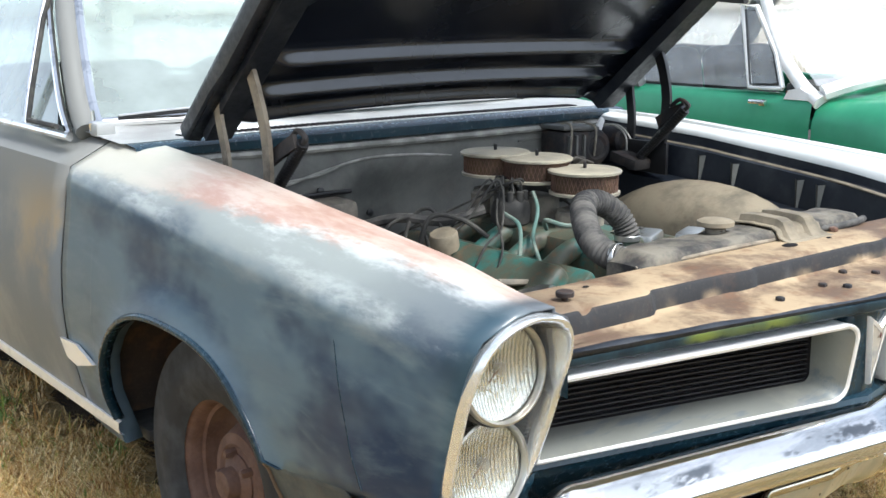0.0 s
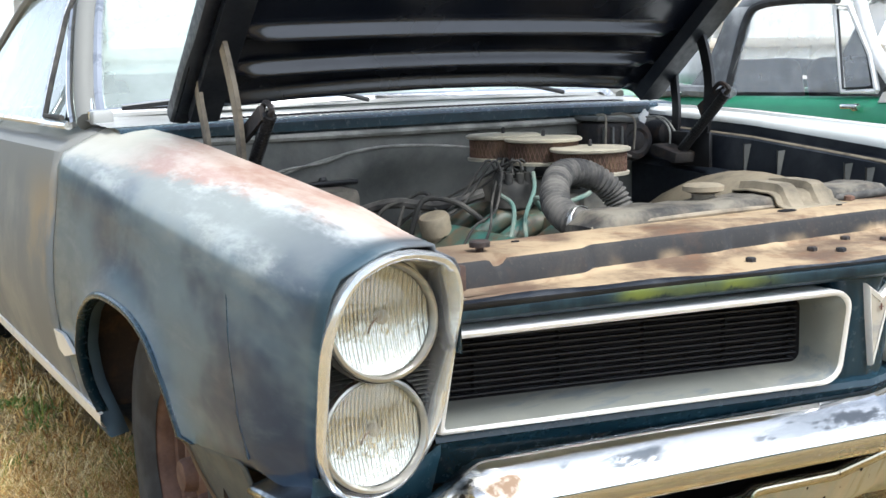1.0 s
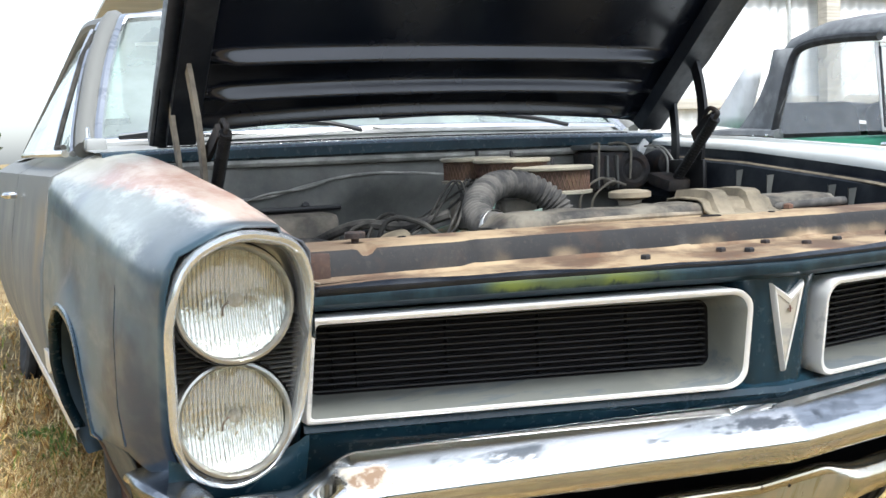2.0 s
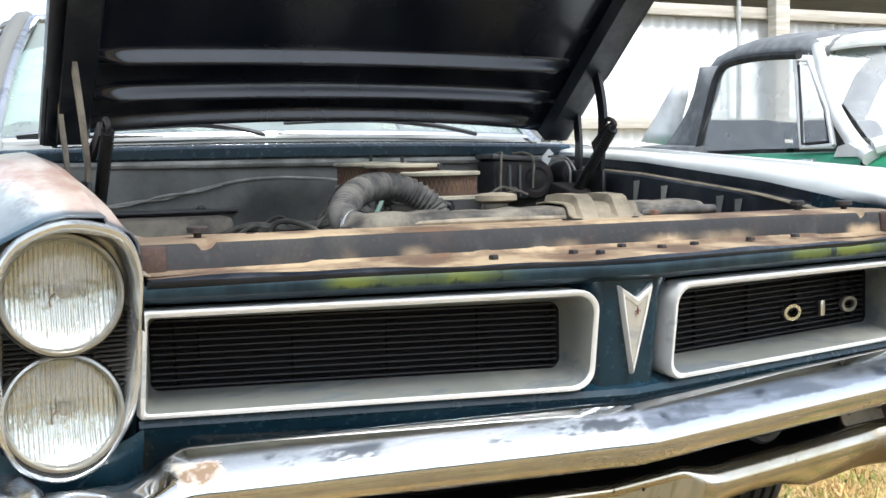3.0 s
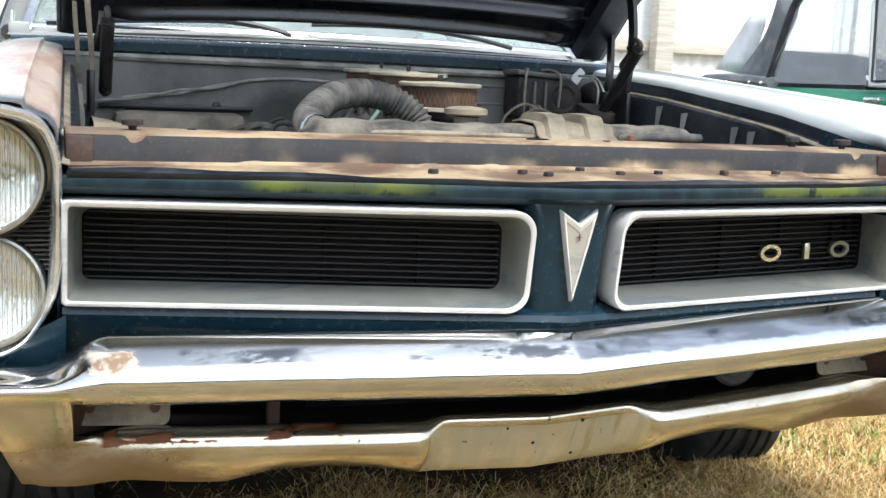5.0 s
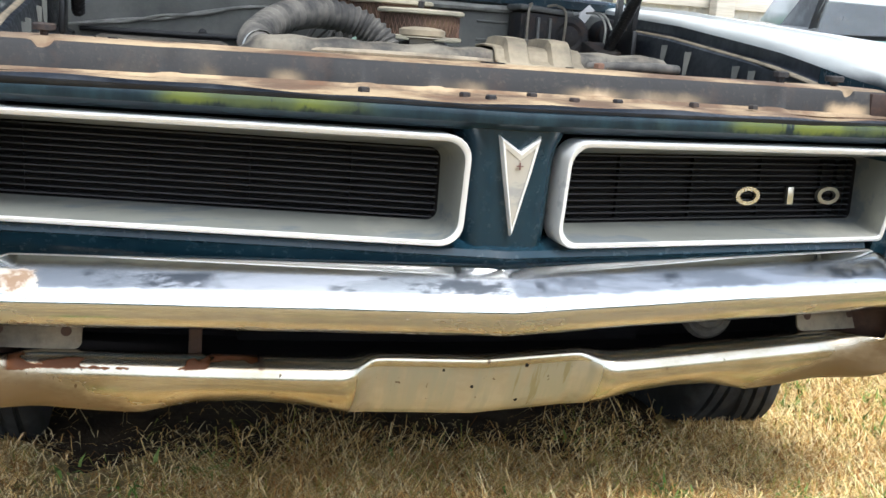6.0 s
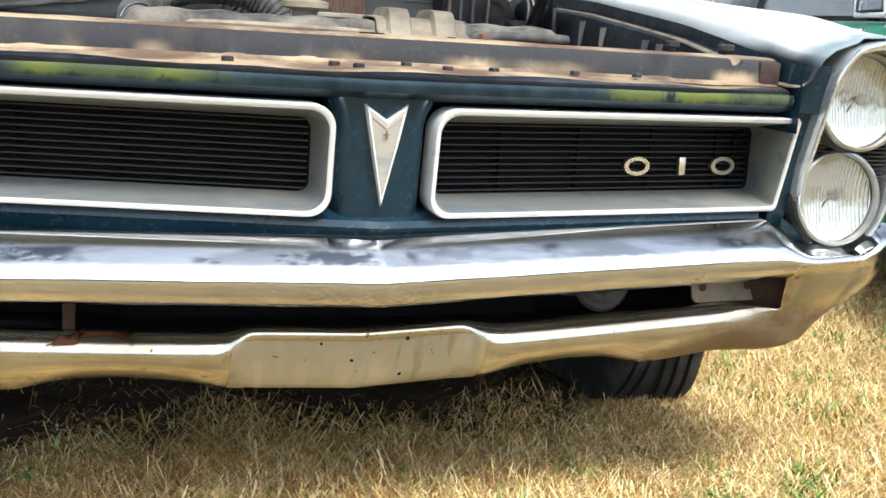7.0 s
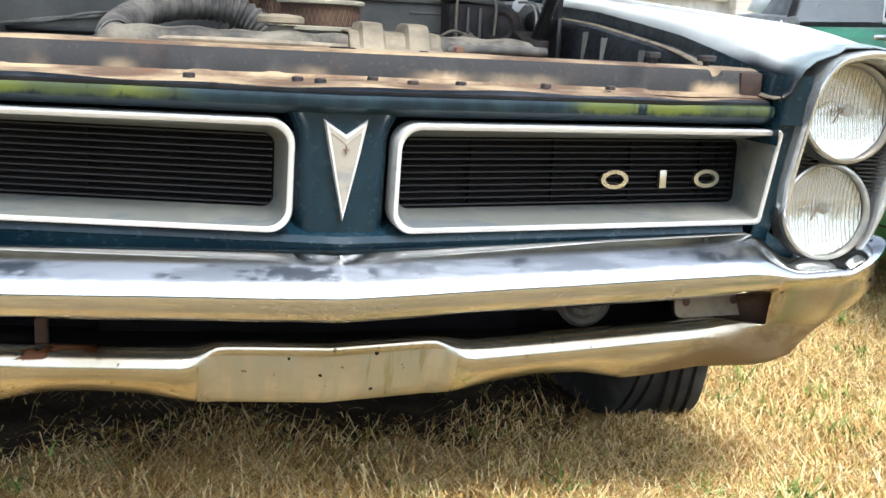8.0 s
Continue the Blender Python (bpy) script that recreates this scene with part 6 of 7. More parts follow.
# ---- doors, rear body, cabin
def build_body():
    for s in (-1, 1):
        def rows_between(a, b, n):
            out = []
            for y in np.linspace(a, b, n):
                belt = 0.915
                ref = fender_section(1.49, 1)
                xs = [(0.775, belt - 0.004)] + [(px, pz) for px, _, pz in ref[8:13]]
                xs += [(side_x(1.49, lerp(0.789, 0.27, k / 11)), lerp(0.789, 0.27, k / 11)) for k in range(12)]
                xs += [(0.84, 0.24)]
                out.append([(s * x, y, z) for x, z in xs])
            return out

        door = part("door", loft(rows_between(1.506, 2.74, 14)), PAINT_DOOR, car, "dusty brown-grey car door")
        thick(door, 0.003)
        part("door_handle", tube([(s * 0.915, 2.55, 0.80), (s * 0.945, 2.54, 0.80), (s * 0.945, 2.42, 0.80), (s * 0.915, 2.41, 0.80)], 0.009, 8), CHROME, door, "chrome door handle")
        rows = rows_between(2.748, 4.90, 20)
        for i, row in enumerate(rows):
            k = step((row[0][1] - 4.3) / 0.6)
            rows[i] = [(x * (1 - 0.06 * k), y, z - 0.05 * k * (z > 0.8)) for x, y, z in row]
        part("quarter_panel", loft(rows), PAINT_DOOR, car)
        # bright sill strip
        rows = [[(s * (side_x(1.5, 0.285) + d), y, z) for d, z in ((0.0, 0.302), (0.008, 0.299), (0.009, 0.285), (0.006, 0.272), (-0.004, 0.268))] for y in np.linspace(1.30, 3.3, 6)]
        part("sill_strip", loft(rows), SILVER, car, "bright sill moulding")
        # belt strip and cabin frame
        part("belt_strip", tube([(s * 0.845, 1.60, 0.918), (s * 0.845, 2.4, 0.922), (s * 0.83, 3.3, 0.925)], 0.010, 8), CHROME, car)
        pillar = curve_points([(s * 0.795, 1.62, 0.925), (s * 0.775, 1.72, 1.00), (s * 0.72, 1.90, 1.16), (s * 0.655, 2.08, 1.285), (s * 0.62, 2.20, 1.315)], 6)
        part("screen_pillar", tube(pillar, 0.026, 10, smooth=False), PAINT_DOOR, car, "grey windscreen pillar")
        part("screen_trim", tube([p + Vector((-s * 0.030, -0.012, 0.0)) for p in pillar], 0.015, 8, smooth=False), CHROME, car, "bright windscreen trim")
        part("door_trim", tube([p + Vector((s * 0.024, 0.05, -0.008)) for p in pillar], 0.010, 8, smooth=False), CHROME, car)
        part("vent_bar", tube([(s * 0.835, 1.93, 0.925), (s * 0.805, 1.965, 1.02), (s * 0.74, 2.03, 1.19), (s * 0.70, 2.08, 1.265)], 0.009, 8), CHROME, car, "vent window bar")
        part("vent_seal", tube([(s * 0.838, 1.70, 0.935), (s * 0.836, 1.91, 0.935), (s * 0.806, 1.945, 1.02), (s * 0.742, 2.01, 1.19), (s * 0.705, 2.05, 1.25)], 0.007, 8, smooth=False), WIRE_BLACK, car, "black vent window seal")
        part("roof_rail", tube([(s * 0.65, 2.1, 1.29), (s * 0.655, 2.5, 1.32), (s * 0.64, 2.95, 1.31), (s * 0.70, 3.30, 1.15), (s * 0.80, 3.55, 0.93)], 0.02, 8), PAINT_DOOR, car)
        rows = [[(s * lerp(0.83, 0.645, t), lerp(1.72, 2.12, t) if k == 0 else lerp(3.45, 2.98, t), lerp(0.92, 1.29, t)) for t in np.linspace(0, 1, 6)] for k in (0, 1)]
        pane = part("side_glass", loft(rows), GLASS, car, "dusty side window")
        pane.visible_shadow = False
        # wing emblem
        part("wing_emblem", prism([(-0.10, 0.020), (0.0, 0.025), (0.10, 0.0), (0.0, -0.025), (-0.06, -0.018)], 0.008, Matrix.Translation((s * 0.922, 1.425, 0.437)) @ Matrix(((0, 0, s, 0), (-1, 0, 0, 0), (0, 1, 0, 0), (0, 0, 0, 1)))), SILVER, car, "bright arrow emblem")
    # windscreen
    rows = []
    for t in np.linspace(0, 1, 8):
        row = []
        for u in np.linspace(-1, 1, 21):
            w, yc, yo = lerp(0.765, 0.63, t), lerp(1.54, 2.02, t), lerp(1.66, 2.14, t)
            row.append((u * w, lerp(yc, yo, u * u), lerp(0.945, 1.295, t) + 0.012 * (1 - u * u) * (1 - t) + 0.02 * (1 - u * u) * t))
        rows.append(row)
    screen = part("windscreen", loft(rows), GLASS, car, "dusty curved windscreen")
    screen.visible_shadow = False
    part("screen_sill", tube([(x, y - 0.006, z - 0.004) for x, y, z in rows[0]], 0.013, 8, smooth=False), CHROME, car, "bright lower windscreen trim")
    part("screen_header", tube([(x, y + 0.01, z + 0.01) for x, y, z in rows[-1]], 0.016, 8, smooth=False), CHROME, car)
    # roof, rear window, boot, tail
    rows = []
    for y, z, w in ((2.06, 1.31, 0.62), (2.2, 1.338, 0.635), (2.5, 1.36, 0.65), (2.8, 1.355, 0.645), (2.98, 1.33, 0.63)):
        rows.append([(u * w, y + 0.07 * u * u * (y < 2.15), z + 0.02 * (1 - u * u) - 0.035 * step((abs(u) - 0.8) / 0.2)) for u in np.linspace(-1, 1, 17)])
    thick(part("roof", loft(rows), PAINT_DOOR, car, "faded roof panel"), 0.02)
    back = part("rear_window", loft([[(u * 0.62, 2.99, 1.31) for u in (-1, 0, 1)], [(u * 0.70, 3.50, 0.93) for u in (-1, 0, 1)]]), GLASS, car)
    back.visible_shadow = False
    rows = [[(u * 0.81, y, z + 0.02 * (1 - u * u)) for u in np.linspace(-1, 1, 9)] for y, z in ((3.48, 0.915), (4.2, 0.90), (4.85, 0.86), (4.95, 0.80), (4.93, 0.40))]
    part("boot_lid", loft(rows), PAINT_DOOR, car)
    # cabin
    part("cabin_floor", block((1.62, 3.6, 0.03), Matrix.Translation((0, 3.12, 0.24)), 0.008), INTERIOR, car)
    part("dashboard", block((1.50, 0.28, 0.16), Matrix.Translation((0, 1.80, 0.86)), 0.03), INTERIOR, car)
    for s in (-1, 1):
        seat = part("seat", block((0.60, 0.50, 0.20), Matrix.Translation((s * 0.36, 2.45, 0.52)), 0.05), INTERIOR, car, "dark seat")
        part("seat_back", block((0.60, 0.16, 0.52), Matrix.Translation((s * 0.36, 2.72, 0.78)) @ pose(0, 0, 0, -14), 0.05), INTERIOR, seat)
    wheel_m = Matrix.Translation((0.36, 2.08, 0.93)) @ pose(0, 0, 0, 62)
    part("steering_wheel", tube([wheel_m @ Vector((0.19 * math.cos(a), 0.19 * math.sin(a), 0)) for a in np.linspace(0, 2 * math.pi, 25)], 0.011, 8, smooth=False), INTERIOR, car)
    # wipers
    for arm, blade in (
        (((-0.30, 1.505, 0.984), (-0.21, 1.492, 0.974), (-0.115, 1.487, 0.953)), ((-0.71, 1.625, 0.957), (-0.60, 1.585, 0.967), (-0.45, 1.54, 0.976), (-0.30, 1.505, 0.982), (-0.20, 1.495, 0.974))),
        (((0.30, 1.487, 0.985), (0.40, 1.487, 0.970), (0.50, 1.489, 0.950)), ((-0.06, 1.495, 0.987), (0.08, 1.485, 0.992), (0.24, 1.485, 0.990), (0.40, 1.490, 0.974))),
    ):
        wiper = part("wiper", tube(arm, 0.006, 8), BLACK, car, "black wiper arm")
        part("wiper_blade", tube([(x, y + 0.004, z - 0.004) for x, y, z in blade], 0.0055, 8), BLACK, wiper)
        part("blade_spine", tube([(x, y - 0.002, z + 0.003) for x, y, z in blade], 0.0032, 6), CHROME, wiper, "bright blade spine")
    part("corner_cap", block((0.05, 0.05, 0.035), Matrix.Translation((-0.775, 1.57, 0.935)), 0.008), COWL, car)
    part("aerial_stub", lathe([(0.012, 0), (0.012, 0.02), (0.006, 0.025), (0.004, 0.05)], 12, Matrix.Translation((-0.79, 1.585, 0.93))), CHROME, car)


build_body()


# ---------------------------------------------------------------- the green car beside it
GX = 1.875


def build_green_car():
    gcar = tagged(new("green_convertible"), "green vintage convertible with a black soft top, white windscreen frame", "car")
    gcar.location.y = 0.005

    def skin(y, top, bulge=0.0):
        pts = [(0.10, top - 0.003), (0.05, top), (0.02, top - 0.012), (0.003, top - 0.04), (-0.006 - bulge, top - 0.12), (-0.012 - bulge, top - 0.26), (-0.010 - bulge, top - 0.36), (0.0 - bulge * 0.7, 0.45), (0.02, 0.34), (0.06, 0.26), (0.12, 0.22)]
        return [(GX + x, y, z) for x, z in pts]

    # door and rear side
    part("door", loft([skin(y, 0.885) for y in np.linspace(1.42, 2.50, 9)]), GREEN, gcar, "green door")
    part("rear_side", loft([skin(y, 0.885 - 0.05 * step((y - 3.0) / 1.2)) for y in np.linspace(2.506, 4.30, 14)]), GREEN, gcar)
    # swelling front fender and bonnet
    rows = []
    for y in np.linspace(1.414, -0.35, 26):
        t = (1.414 - y) / 1.76
        top = 0.885 + 0.015 * math.sin(math.pi * min(t * 1.3, 1)) - 0.16 * step((t - 0.55) / 0.45)
        b = 0.05 * step(t / 0.3)
        inset = 0.25 * step((t - 0.75) / 0.25) ** 2
        pts = [(0.55, top + 0.10 - 0.10 * t), (0.36, top + 0.06 - 0.05 * t), (0.26, top + 0.010), (0.18, top - 0.005), (0.10, top - 0.012), (0.05, top - 0.025), (0.02, top - 0.055), (-b * 0.5, top - 0.10), (-b, top - 0.2), (-b, top - 0.3), (-b * 0.6, 0.45), (0.02, 0.34), (0.06, 0.26), (0.12, 0.22)]
        rows.append([(GX + x + inset, y, z) for x, z in pts])
    part("front_fender", loft(rows), GREEN, gcar, "green front fender with a patch of rust")
    bm = loft([[(GX + x, y, 0.955 - 0.12 * step((1.3 - y - 0.5) / 1.1) + 0.03 * math.sin(math.pi * (x - 0.5) / 0.8)) for x in np.linspace(0.5, 1.35, 9)] for y in np.linspace(1.40, -0.30, 12)])
    part("bonnet", bm, GREEN, gcar)
    part("front_panel", block((1.3, 0.05, 0.5), Matrix.Translation((GX + 0.8, -0.2, 0.55)), 0.02), GREEN, gcar)
    # trim strips and handle
    part("side_strip", tube([(GX - 0.012, 4.2, 0.655), (GX - 0.018, 2.5, 0.672), (GX - 0.02, 1.42, 0.680), (GX - 0.06, 0.9, 0.675), (GX - 0.062, 0.2, 0.66)], 0.008, 8), CHROME, gcar, "bright side strip")
    handle = part("handle", block((0.022, 0.075, 0.018), Matrix.Translation((GX - 0.022, 1.645, 0.852)), 0.006), CHROME, gcar, "chrome door handle")
    part("handle_base", block((0.02, 0.03, 0.026), Matrix.Translation((GX - 0.012, 1.625, 0.849)), 0.006), CHROME, handle)
    # windscreen frame
    frame_part = part("screen_pillar", tube([(GX + 0.03, 1.40, 0.86), (GX + 0.05, 1.50, 0.92), (GX + 0.075, 1.63, 1.06), (GX + 0.115, 1.74, 1.26)], lambda t: lerp(0.030, 0.022, t), 10), CREAM, gcar, "white windscreen pillar")
    part("pillar_foot", prism([(-0.03, 0.0), (0.11, 0.0), (0.09, 0.035), (0.04, 0.045), (-0.01, 0.02)], 0.025, Matrix.Translation((GX + 0.01, 1.44, 0.866)) @ Matrix(((0, 0, 1, 0), (1, 0, 0, 0), (0, 1, 0, 0), (0, 0, 0, 1)))), CREAM, frame_part)
    part("screen_top", tube([(GX + 0.115, 1.74, 1.26), (GX + 0.30, 1.70, 1.285), (GX + 0.65, 1.68, 1.295), (GX + 1.2, 1.80, 1.25)], 0.026, 8), CREAM, gcar, "white windscreen header")
    part("screen_base", tube([(GX + 0.04, 1.40, 0.895), (GX + 0.20, 1.30, 0.945), (GX + 0.6, 1.24, 0.97), (GX + 1.2, 1.36, 0.92)], 0.03, 8), CREAM, gcar)
    pane = part("windscreen", loft([[(GX + 0.05, 1.43, 0.92), (GX + 0.4, 1.30, 0.965), (GX + 0.8, 1.30, 0.965), (GX + 1.2, 1.43, 0.92)], [(GX + 0.115, 1.79, 1.24), (GX + 0.4, 1.73, 1.27), (GX + 0.8, 1.73, 1.27), (GX + 1.15, 1.79, 1.24)]]), CLEAR, gcar, "clear windscreen")
    pane.visible_shadow = False
    # vent window with its bright frame
    vent = [(GX + 0.03, 1.57, 0.905), (GX + 0.03, 1.72, 0.90), (GX + 0.085, 1.815, 1.215), (GX + 0.08, 1.745, 1.21), (GX + 0.05, 1.62, 1.03)]
    part("vent_frame", tube([*vent, vent[0]], 0.011, 8, smooth=False), CREAM, gcar, "white vent window frame")
    part("vent_seal", tube([Vector(p) * 0.0 + Vector((p[0] - 0.004, lerp(p[1], 1.69, 0.14), lerp(p[2], 1.04, 0.10))) for p in [*vent, vent[0]]], 0.005, 6, smooth=False), BLACK, gcar)
    bm = bmesh.new()
    bm.faces.new([bm.verts.new(p) for p in vent])
    g = part("vent_glass", bm, CLEAR, gcar)
    g.visible_shadow = False
    # side window: clear plastic over a dark lower band
    g = part("side_window", loft([[(GX + 0.03, 1.72, 0.90), (GX + 0.03, 2.30, 0.90)], [(GX + 0.085, 1.83, 1.235), (GX + 0.085, 2.24, 1.225)]]), CLEAR, gcar, "clear plastic side window")
    g.visible_shadow = False
    # soft top: skin from header to rear deck with a rounded shoulder
    rows = []
    for k, (y, z, lean) in enumerate(((1.70, 1.272, 0.13), (1.85, 1.292, 0.12), (2.02, 1.300, 0.115), (2.2, 1.295, 0.115), (2.34, 1.265, 0.12), (2.42, 1.19, 0.11), (2.47, 1.07, 0.09), (2.52, 0.97, 0.07), (2.58, 0.905, 0.05))):
        rows.append([(GX + lean + d, y + 0.10 * step(d / 0.6) * (k > 3), z + h) for d, h in ((-0.005, -0.05), (0.0, -0.02), (0.03, 0.012), (0.10, 0.035), (0.3, 0.055), (0.62, 0.062), (0.95, 0.04), (1.10, 0.0))])
    def rear_window(i, j):
        return 4 <= i <= 6 and 2 <= j <= 5

    top = part("soft_top", loft(rows, skip=rear_window), CANVAS, gcar, "black canvas soft top with creases")
    thick(top, 0.01)
    pane = part("rear_window", loft([row[2:7] for row in rows[4:8]]), CLEAR, top, "clear plastic rear window")
    pane.visible_shadow = False
    rows = []
    for t in np.linspace(0, 1, 9):
        y0, y1 = lerp(2.24, 2.30, t ** 1.5), lerp(2.36, 2.54, t ** 1.3)
        z = lerp(1.235, 0.893, t)
        rows.append([(GX + lerp(0.095, 0.035, t) + 0.012 * math.sin(5 * u + 6 * t), lerp(y0, y1, u), z) for u in np.linspace(0, 1, 9)])
    thick(part("rear_quarter", loft(rows), CANVAS, top), 0.006)
    part("window_edge", tube([(GX + 0.085, 1.80, 1.235), (GX + 0.085, 2.0, 1.246), (GX + 0.085, 2.18, 1.238), (GX + 0.08, 2.25, 1.19), (GX + 0.05, 2.285, 1.02), (GX + 0.03, 2.305, 0.90)], 0.017, 8), TYRE, top)
    # cream sheet: sunlit plastic rear window, its brightness put into the colour
    rows = [[(GX + 0.14, lerp(2.50, 2.60, t), lerp(1.175, 0.925, t)), (GX + 0.16, lerp(2.64, 2.88, t), lerp(1.185, 0.95, t))] for t in np.linspace(0, 1, 6)]
    thick(part("rear_pane_edge", loft(rows), CREAM, top, "cream panel for the sunlit plastic rear window"), 0.008)
    part("tonneau", tube([(GX + 0.03, 2.28, 0.895), (GX + 0.03, 2.55, 0.905), (GX + 0.05, 2.78, 0.90), (GX + 0.3, 2.9, 0.91)], 0.026, 8), CANVAS, top)
    for y in (2.32, 2.40, 2.56, 2.76):
        part("snap", lathe([(0.007, 0), (0.006, 0.004), (0.002, 0.006)], 10, Matrix.Translation((GX + 0.004, y, 0.897)) @ pose(0, 0, 0, 0, -90, 0)), CHROME, top)
    # cabin: dark trim, seats, far side
    part("cabin_trim", block((1.15, 1.3, 0.06), Matrix.Translation((GX + 0.62, 2.15, 0.50))), INTERIOR, gcar)
    part("far_side", block((0.05, 4.2, 0.62), Matrix.Translation((GX + 1.30, 2.1, 0.57)), 0.02), GREEN, gcar)
    for x in (0.32, 0.88):
        seat = part("seat", block((0.46, 0.14, 0.50), Matrix.Translation((GX + x, 2.40, 0.78)) @ pose(0, 0, 0, -10), 0.06, seg=3), INTERIOR, gcar, "dark seat")
        part("cushion", block((0.46, 0.46, 0.14), Matrix.Translation((GX + x, 2.15, 0.56)), 0.05), INTERIOR, seat)
    part("dashboard", block((1.1, 0.16, 0.14), Matrix.Translation((GX + 0.62, 1.52, 0.86)), 0.03), INTERIOR, gcar)
    part("boot", loft([[(GX + x, y, z + 0.05 * math.sin(math.pi * x / 1.3)) for x in np.linspace(0.05, 1.28, 9)] for y, z in ((2.6, 0.885), (3.4, 0.87), (4.1, 0.80), (4.3, 0.70), (4.32, 0.35))]), GREEN, gcar)
    for y in (0.42, 3.55):
        m = Matrix.Translation((GX + 0.13, y, 0.30)) @ pose(0, 0, 0, 0, -90, 0)
        w = part("wheel", lathe([(0.20, 0.06), (0.19, 0.03), (0.12, 0.02), (0.10, 0.05), (0.04, 0.055)], 32, m), CREAM, gcar)
        part("tyre", lathe([(0.20, -0.07), (0.28, -0.08), (0.30, -0.05), (0.302, 0.05), (0.28, 0.08), (0.20, 0.07)], 40, m), TYRE, w)
    part("underside", block((1.2, 4.2, 0.05), Matrix.Translation((GX + 0.65, 2.0, 0.30))), PIT, gcar)


build_green_car()


# ---------------------------------------------------------------- shed and distance
def build_shed():
    """Pale corrugated wall on timber rails behind the cars."""
    shed = tagged(new("shed"), "pale corrugated sheet wall with weathered timber rails and posts", "shed")
    y0, top = 7.0, 2.13
    for k in range(14):
        x0 = 0.6 + 0.86 * k
        rows = []
        for i in range(36):
            x = x0 + 0.862 * i / 35
            rows.append([(x, y0 + 0.012 * math.cos(2 * math.pi * x / 0.115) + 0.003 * (k % 2), z) for z in (0.02, 1.0, top)])
        thick(part("sheet", loft(rows), SHEET, shed), 0.002)
    part("top_rail", block((12.2, 0.06, 0.10), Matrix.Translation((6.6, y0 - 0.055, 2.18)), 0.006), WOOD, shed, "weathered top rail")
    part("mid_rail", block((12.2, 0.05, 0.09), Matrix.Translation((6.6, y0 - 0.05, 1.19)), 0.006), WOOD, shed)
    for x in (1.5, 4.0, 6.29, 8.8):
        part("post", block((0.16, 0.12, 2.9), Matrix.Translation((x, y0 - 0.15, 1.45)), 0.008), WOOD, shed)
    part("pipe", lathe([(0.022, 0), (0.022, 2.7)], 12, Matrix.Translation((5.86, y0 - 0.12, 0))), BARE, shed, "grey metal pipe")
    part("roof_sheet", block((12.6, 3.0, 0.03), Matrix.Translation((6.6, y0 + 1.4, 2.36)) @ pose(0, 0, 0, -6)), SHEET, shed)
    part("back_wall", block((12.2, 0.05, 2.2), Matrix.Translation((6.6, y0 + 2.8, 1.1))), SHEET, shed)


build_shed()


def build_hedge(name, x0, x1, y0, depth, height, seed, count, leaf=0.22):
    """Far hedgerow: stems under many small leaf clumps with an uneven top."""
    rng = np.random.default_rng(seed)
    hedge = tagged(new(name), "distant pale green hedgerow at the field edge", "hedge")
    bm = bmesh.new()
    for _ in range(40):
        x, y = rng.uniform(x0, x1), y0 + rng.uniform(-0.3, 0.3) * depth
        h = height * rng.uniform(0.6, 0.95)
        tube([(x, y, 0), (x + rng.normal(0, 0.1), y, h * 0.5), (x + rng.normal(0, 0.3), y, h)], lambda t: 0.07 * (1 - 0.8 * t), 6, bm, 3)
    part("stems", bm, WOOD, hedge)
    n = count
    cx = rng.uniform(x0, x1, n)
    tops = height * (0.72 + 0.14 * np.sin(cx * 0.7) + 0.10 * np.sin(cx * 1.9 + 1) + 0.05 * np.sin(cx * 5.3))
    cz = tops * rng.uniform(0.03, 1.0, n) ** 0.6
    cy = y0 + rng.normal(0, depth * 0.35, n)
    v, f = leaf_cards(rng, np.stack([cx, cy, cz], 1), leaf)
    me = bpy.data.meshes.new("leaves")
    me.from_pydata(v, [], f)
    me.materials.append(LEAF)
    ob = new("leaves", me)
    ob.parent = hedge
    ob["kind"] = "stuff"


def leaf_cards(rng, centres, size):
    n = len(centres)
    a, b = rng.normal(size=(n, 3)), rng.normal(size=(n, 3))
    a /= np.linalg.norm(a, axis=1)[:, None]
    b -= a * (a * b).sum(1)[:, None]
    b /= np.linalg.norm(b, axis=1)[:, None]
    s = size * rng.uniform(0.5, 1.2, (n, 1))
    v = np.stack([centres - a * s, centres - b * s * 0.5, centres + a * s, centres + b * s * 0.5], 1).reshape(-1, 3)
    f = np.arange(4 * n).reshape(-1, 4)
    return v.tolist(), f.tolist()


build_hedge("hedge", -30, 0.0, 24, 2.0, 3.4, 3, 14000)
build_hedge("hedge", -50, 50, -44, 3.0, 7.5, 5, 20000, 0.5)


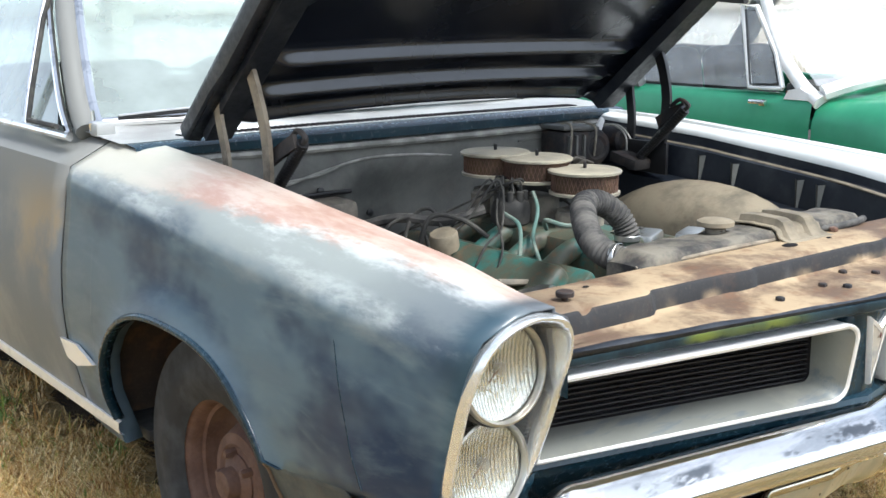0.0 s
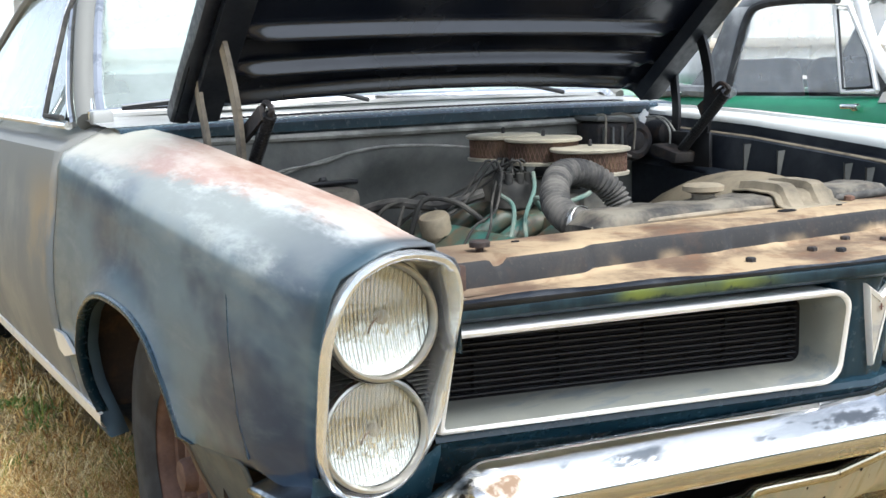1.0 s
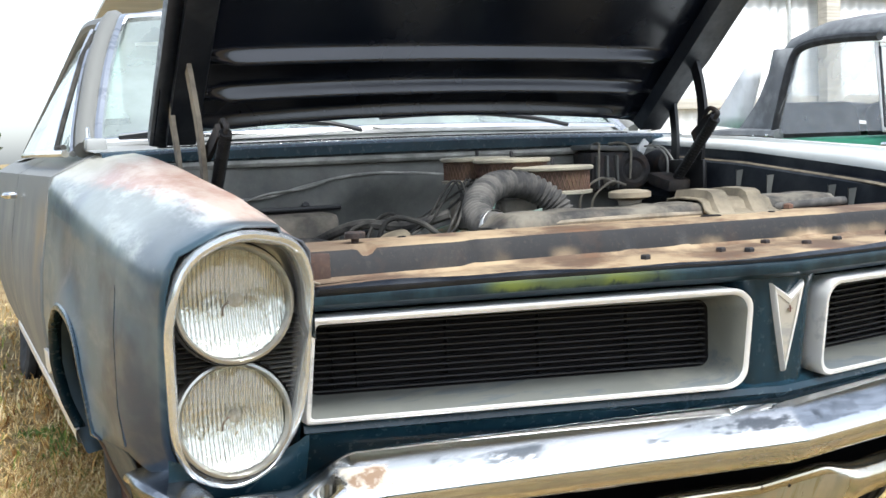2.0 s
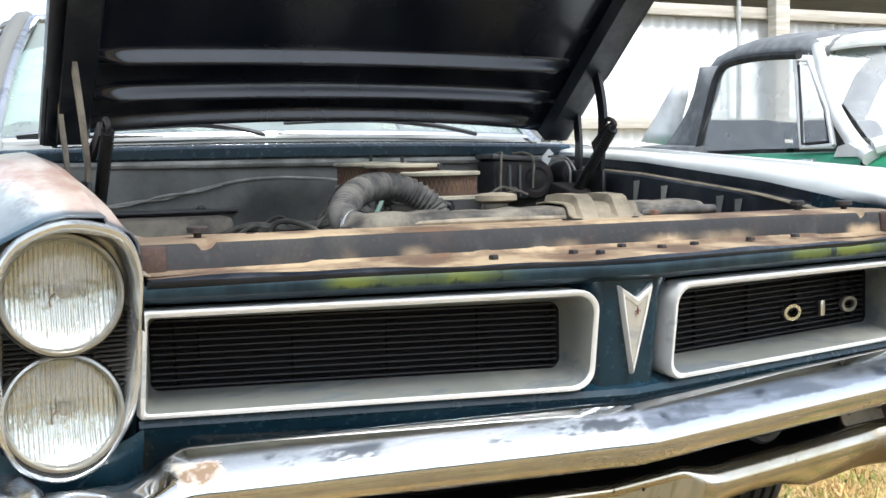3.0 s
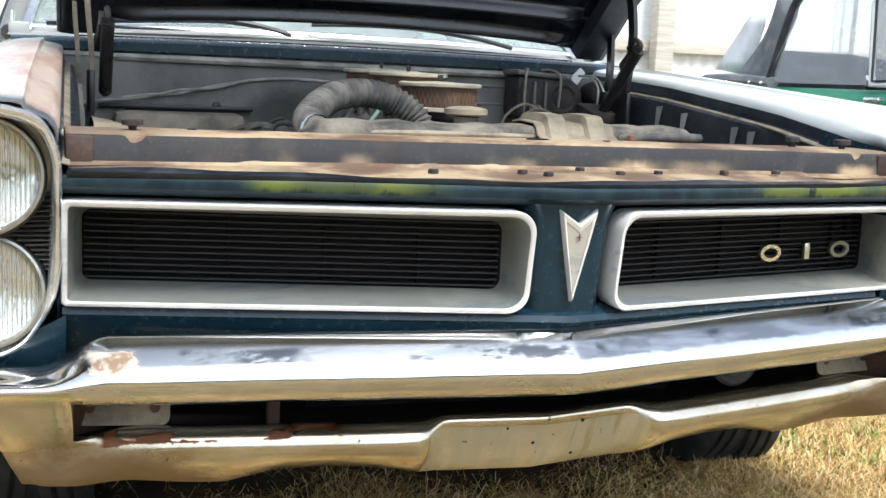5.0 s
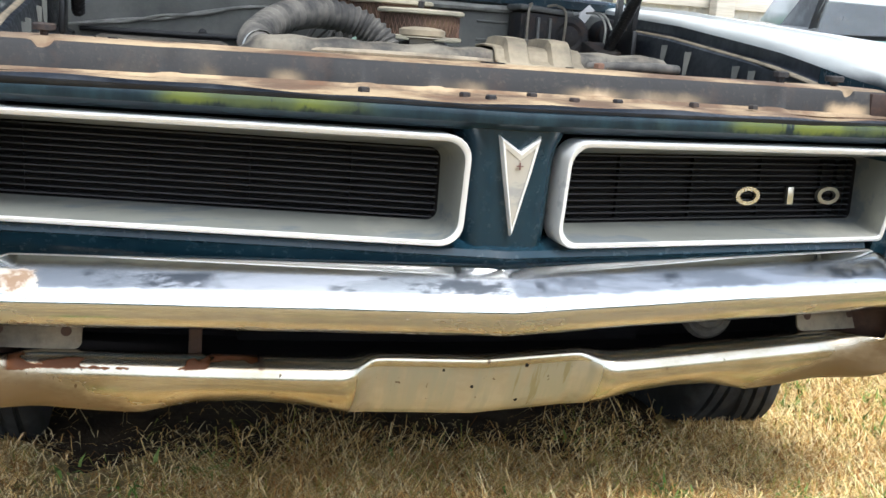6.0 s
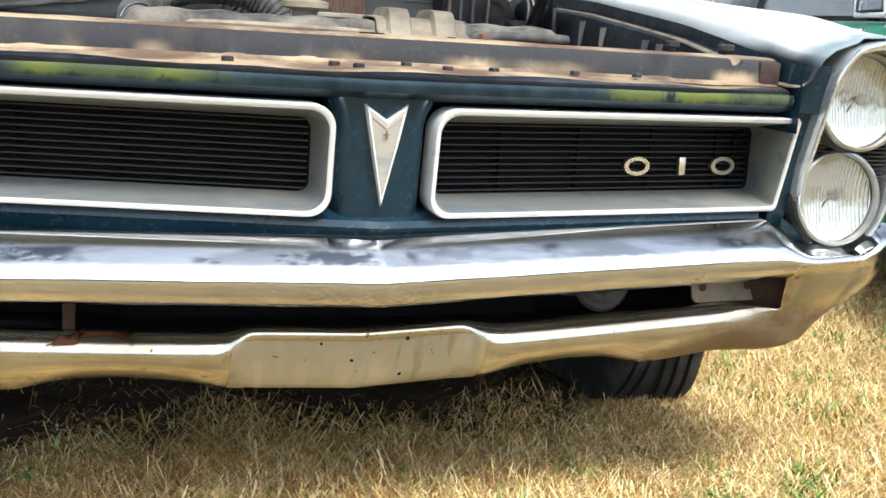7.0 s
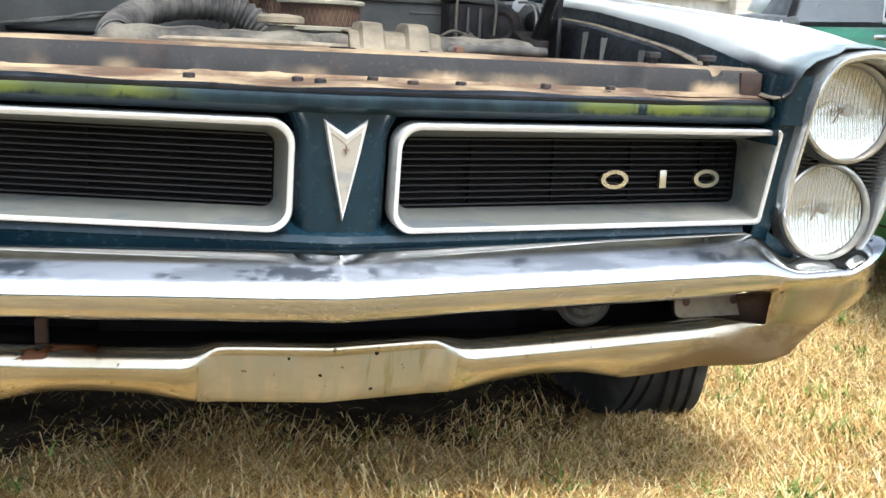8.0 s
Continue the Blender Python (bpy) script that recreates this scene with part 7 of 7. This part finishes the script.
# ---------------------------------------------------------------- grass
def build_grass(name, label, mat, count, region, tall, wide, seed, clump=0.5, lay=(0.35, 2.1), spread=0.0):
    """Single bent blades, lying at all angles."""
    rng = np.random.default_rng(seed)
    x0, x1, y0, y1 = region
    base = np.stack([rng.uniform(x0, x1, count), rng.uniform(y0, y1, count)], 1)
    if spread:
        base = np.stack([rng.normal((x0 + x1) / 2, spread, count), rng.normal((y0 + y1) / 2, spread, count)], 1)
    heads = np.stack([rng.uniform(x0, x1, count // 40), rng.uniform(y0, y1, count // 40)], 1)
    pull = rng.random(count) < clump
    pick = heads[rng.integers(0, len(heads), count)] + rng.normal(0, 0.022, (count, 2))
    base[pull] = pick[pull]
    if spread:
        near = (base[:, 0] > -1.4) & (base[:, 0] < 2.4) & (base[:, 1] > -0.2) & (base[:, 1] < 1.9)
        base = base[~near]
        count = len(base)
    # blades thinned under the car, so the dark shade patch shows
    shut = (np.abs(base[:, 0]) < 0.68 + 0.06 * np.sin(9 * base[:, 1])) & (rng.random(count) < np.clip((base[:, 1] - 0.26 + 0.06 * np.sin(8 * base[:, 0]) + 0.05 * np.sin(21 * base[:, 0] + 1)) / 0.55, 0.0, 0.96))
    base = base[~shut]
    count = len(base)
    z = 0.012 * np.sin(1.3 * base[:, 0] + 0.4) * np.cos(0.9 * base[:, 1]) + 0.008 * np.sin(3.1 * base[:, 1] + 2 * base[:, 0])
    p = np.column_stack([base, z - 0.004])
    ang, lean = rng.uniform(0, 2 * np.pi, count), rng.uniform(*lay, count)
    patch = np.sin(5.1 * base[:, 0] + 1.7 * np.sin(3.3 * base[:, 1])) * np.sin(4.3 * base[:, 1] + 1.1 * np.sin(4.9 * base[:, 0]))
    h = tall * rng.uniform(0.45, 1.25, count) * (1 + 0.45 * patch)
    d = np.stack([np.cos(ang), np.sin(ang), np.zeros(count)], 1)
    side = np.stack([-np.sin(ang), np.cos(ang), np.zeros(count)], 1) * (wide * rng.uniform(0.6, 1.3, (count, 1)))
    up = np.array([0, 0, 1.0])
    mid = p + d * (np.sin(lean * 0.5) * h * 0.5)[:, None] + up * (np.cos(lean * 0.5) * h * 0.5)[:, None]
    lean2 = np.minimum(lean * 1.6, 2.0)
    tip = mid + d * (np.sin(lean2) * h * 0.55)[:, None] + up * (np.cos(lean2) * h * 0.55)[:, None]
    tip[:, 2] = np.maximum(tip[:, 2], z + 0.004)
    v = np.stack([p - side, p + side, mid + side * 0.8, mid - side * 0.8, tip], 1).reshape(-1, 3)
    i = np.arange(count)[:, None] * 5
    quads, tris = i + np.array([[0, 1, 2, 3]]), i + np.array([[3, 2, 4]])
    me = bpy.data.meshes.new(name)
    me.from_pydata(v.tolist(), [], quads.tolist() + tris.tolist())
    me.materials.append(mat)
    tagged(new(name, me), label, "grass", kind="stuff")


build_grass("dry_grass", "dry straw-coloured grass around the cars", STRAW, 180000, (-2.6, 2.6, 0.0, 3.2), 0.060, 0.0011, 1, 0.6, (1.4, 3.05))
build_grass("dry_grass", "dry straw-coloured grass before the bumper", STRAW, 190000, (-1.2, 2.3, 0.05, 1.6), 0.056, 0.0009, 2, 0.6, (1.4, 3.1))
build_grass("dry_grass", "thinner dry grass further out in the field", STRAW, 110000, (-2.6, 3.0, -1.6, 3.2), 0.070, 0.0030, 6, 0.0, (0.3, 2.3), 3.0)
build_grass("green_grass", "scattered green weeds in the dry grass", FRESH, 9000, (-2.4, 2.6, -0.2, 2.6), 0.050, 0.0042, 3, 0.97, (0.3, 1.7))
build_grass("straw", "loose straw lying on the grass", STRAW, 100000, (-1.6, 2.4, 0.1, 2.2), 0.110, 0.0009, 4, 0.2, (1.5, 2.4))
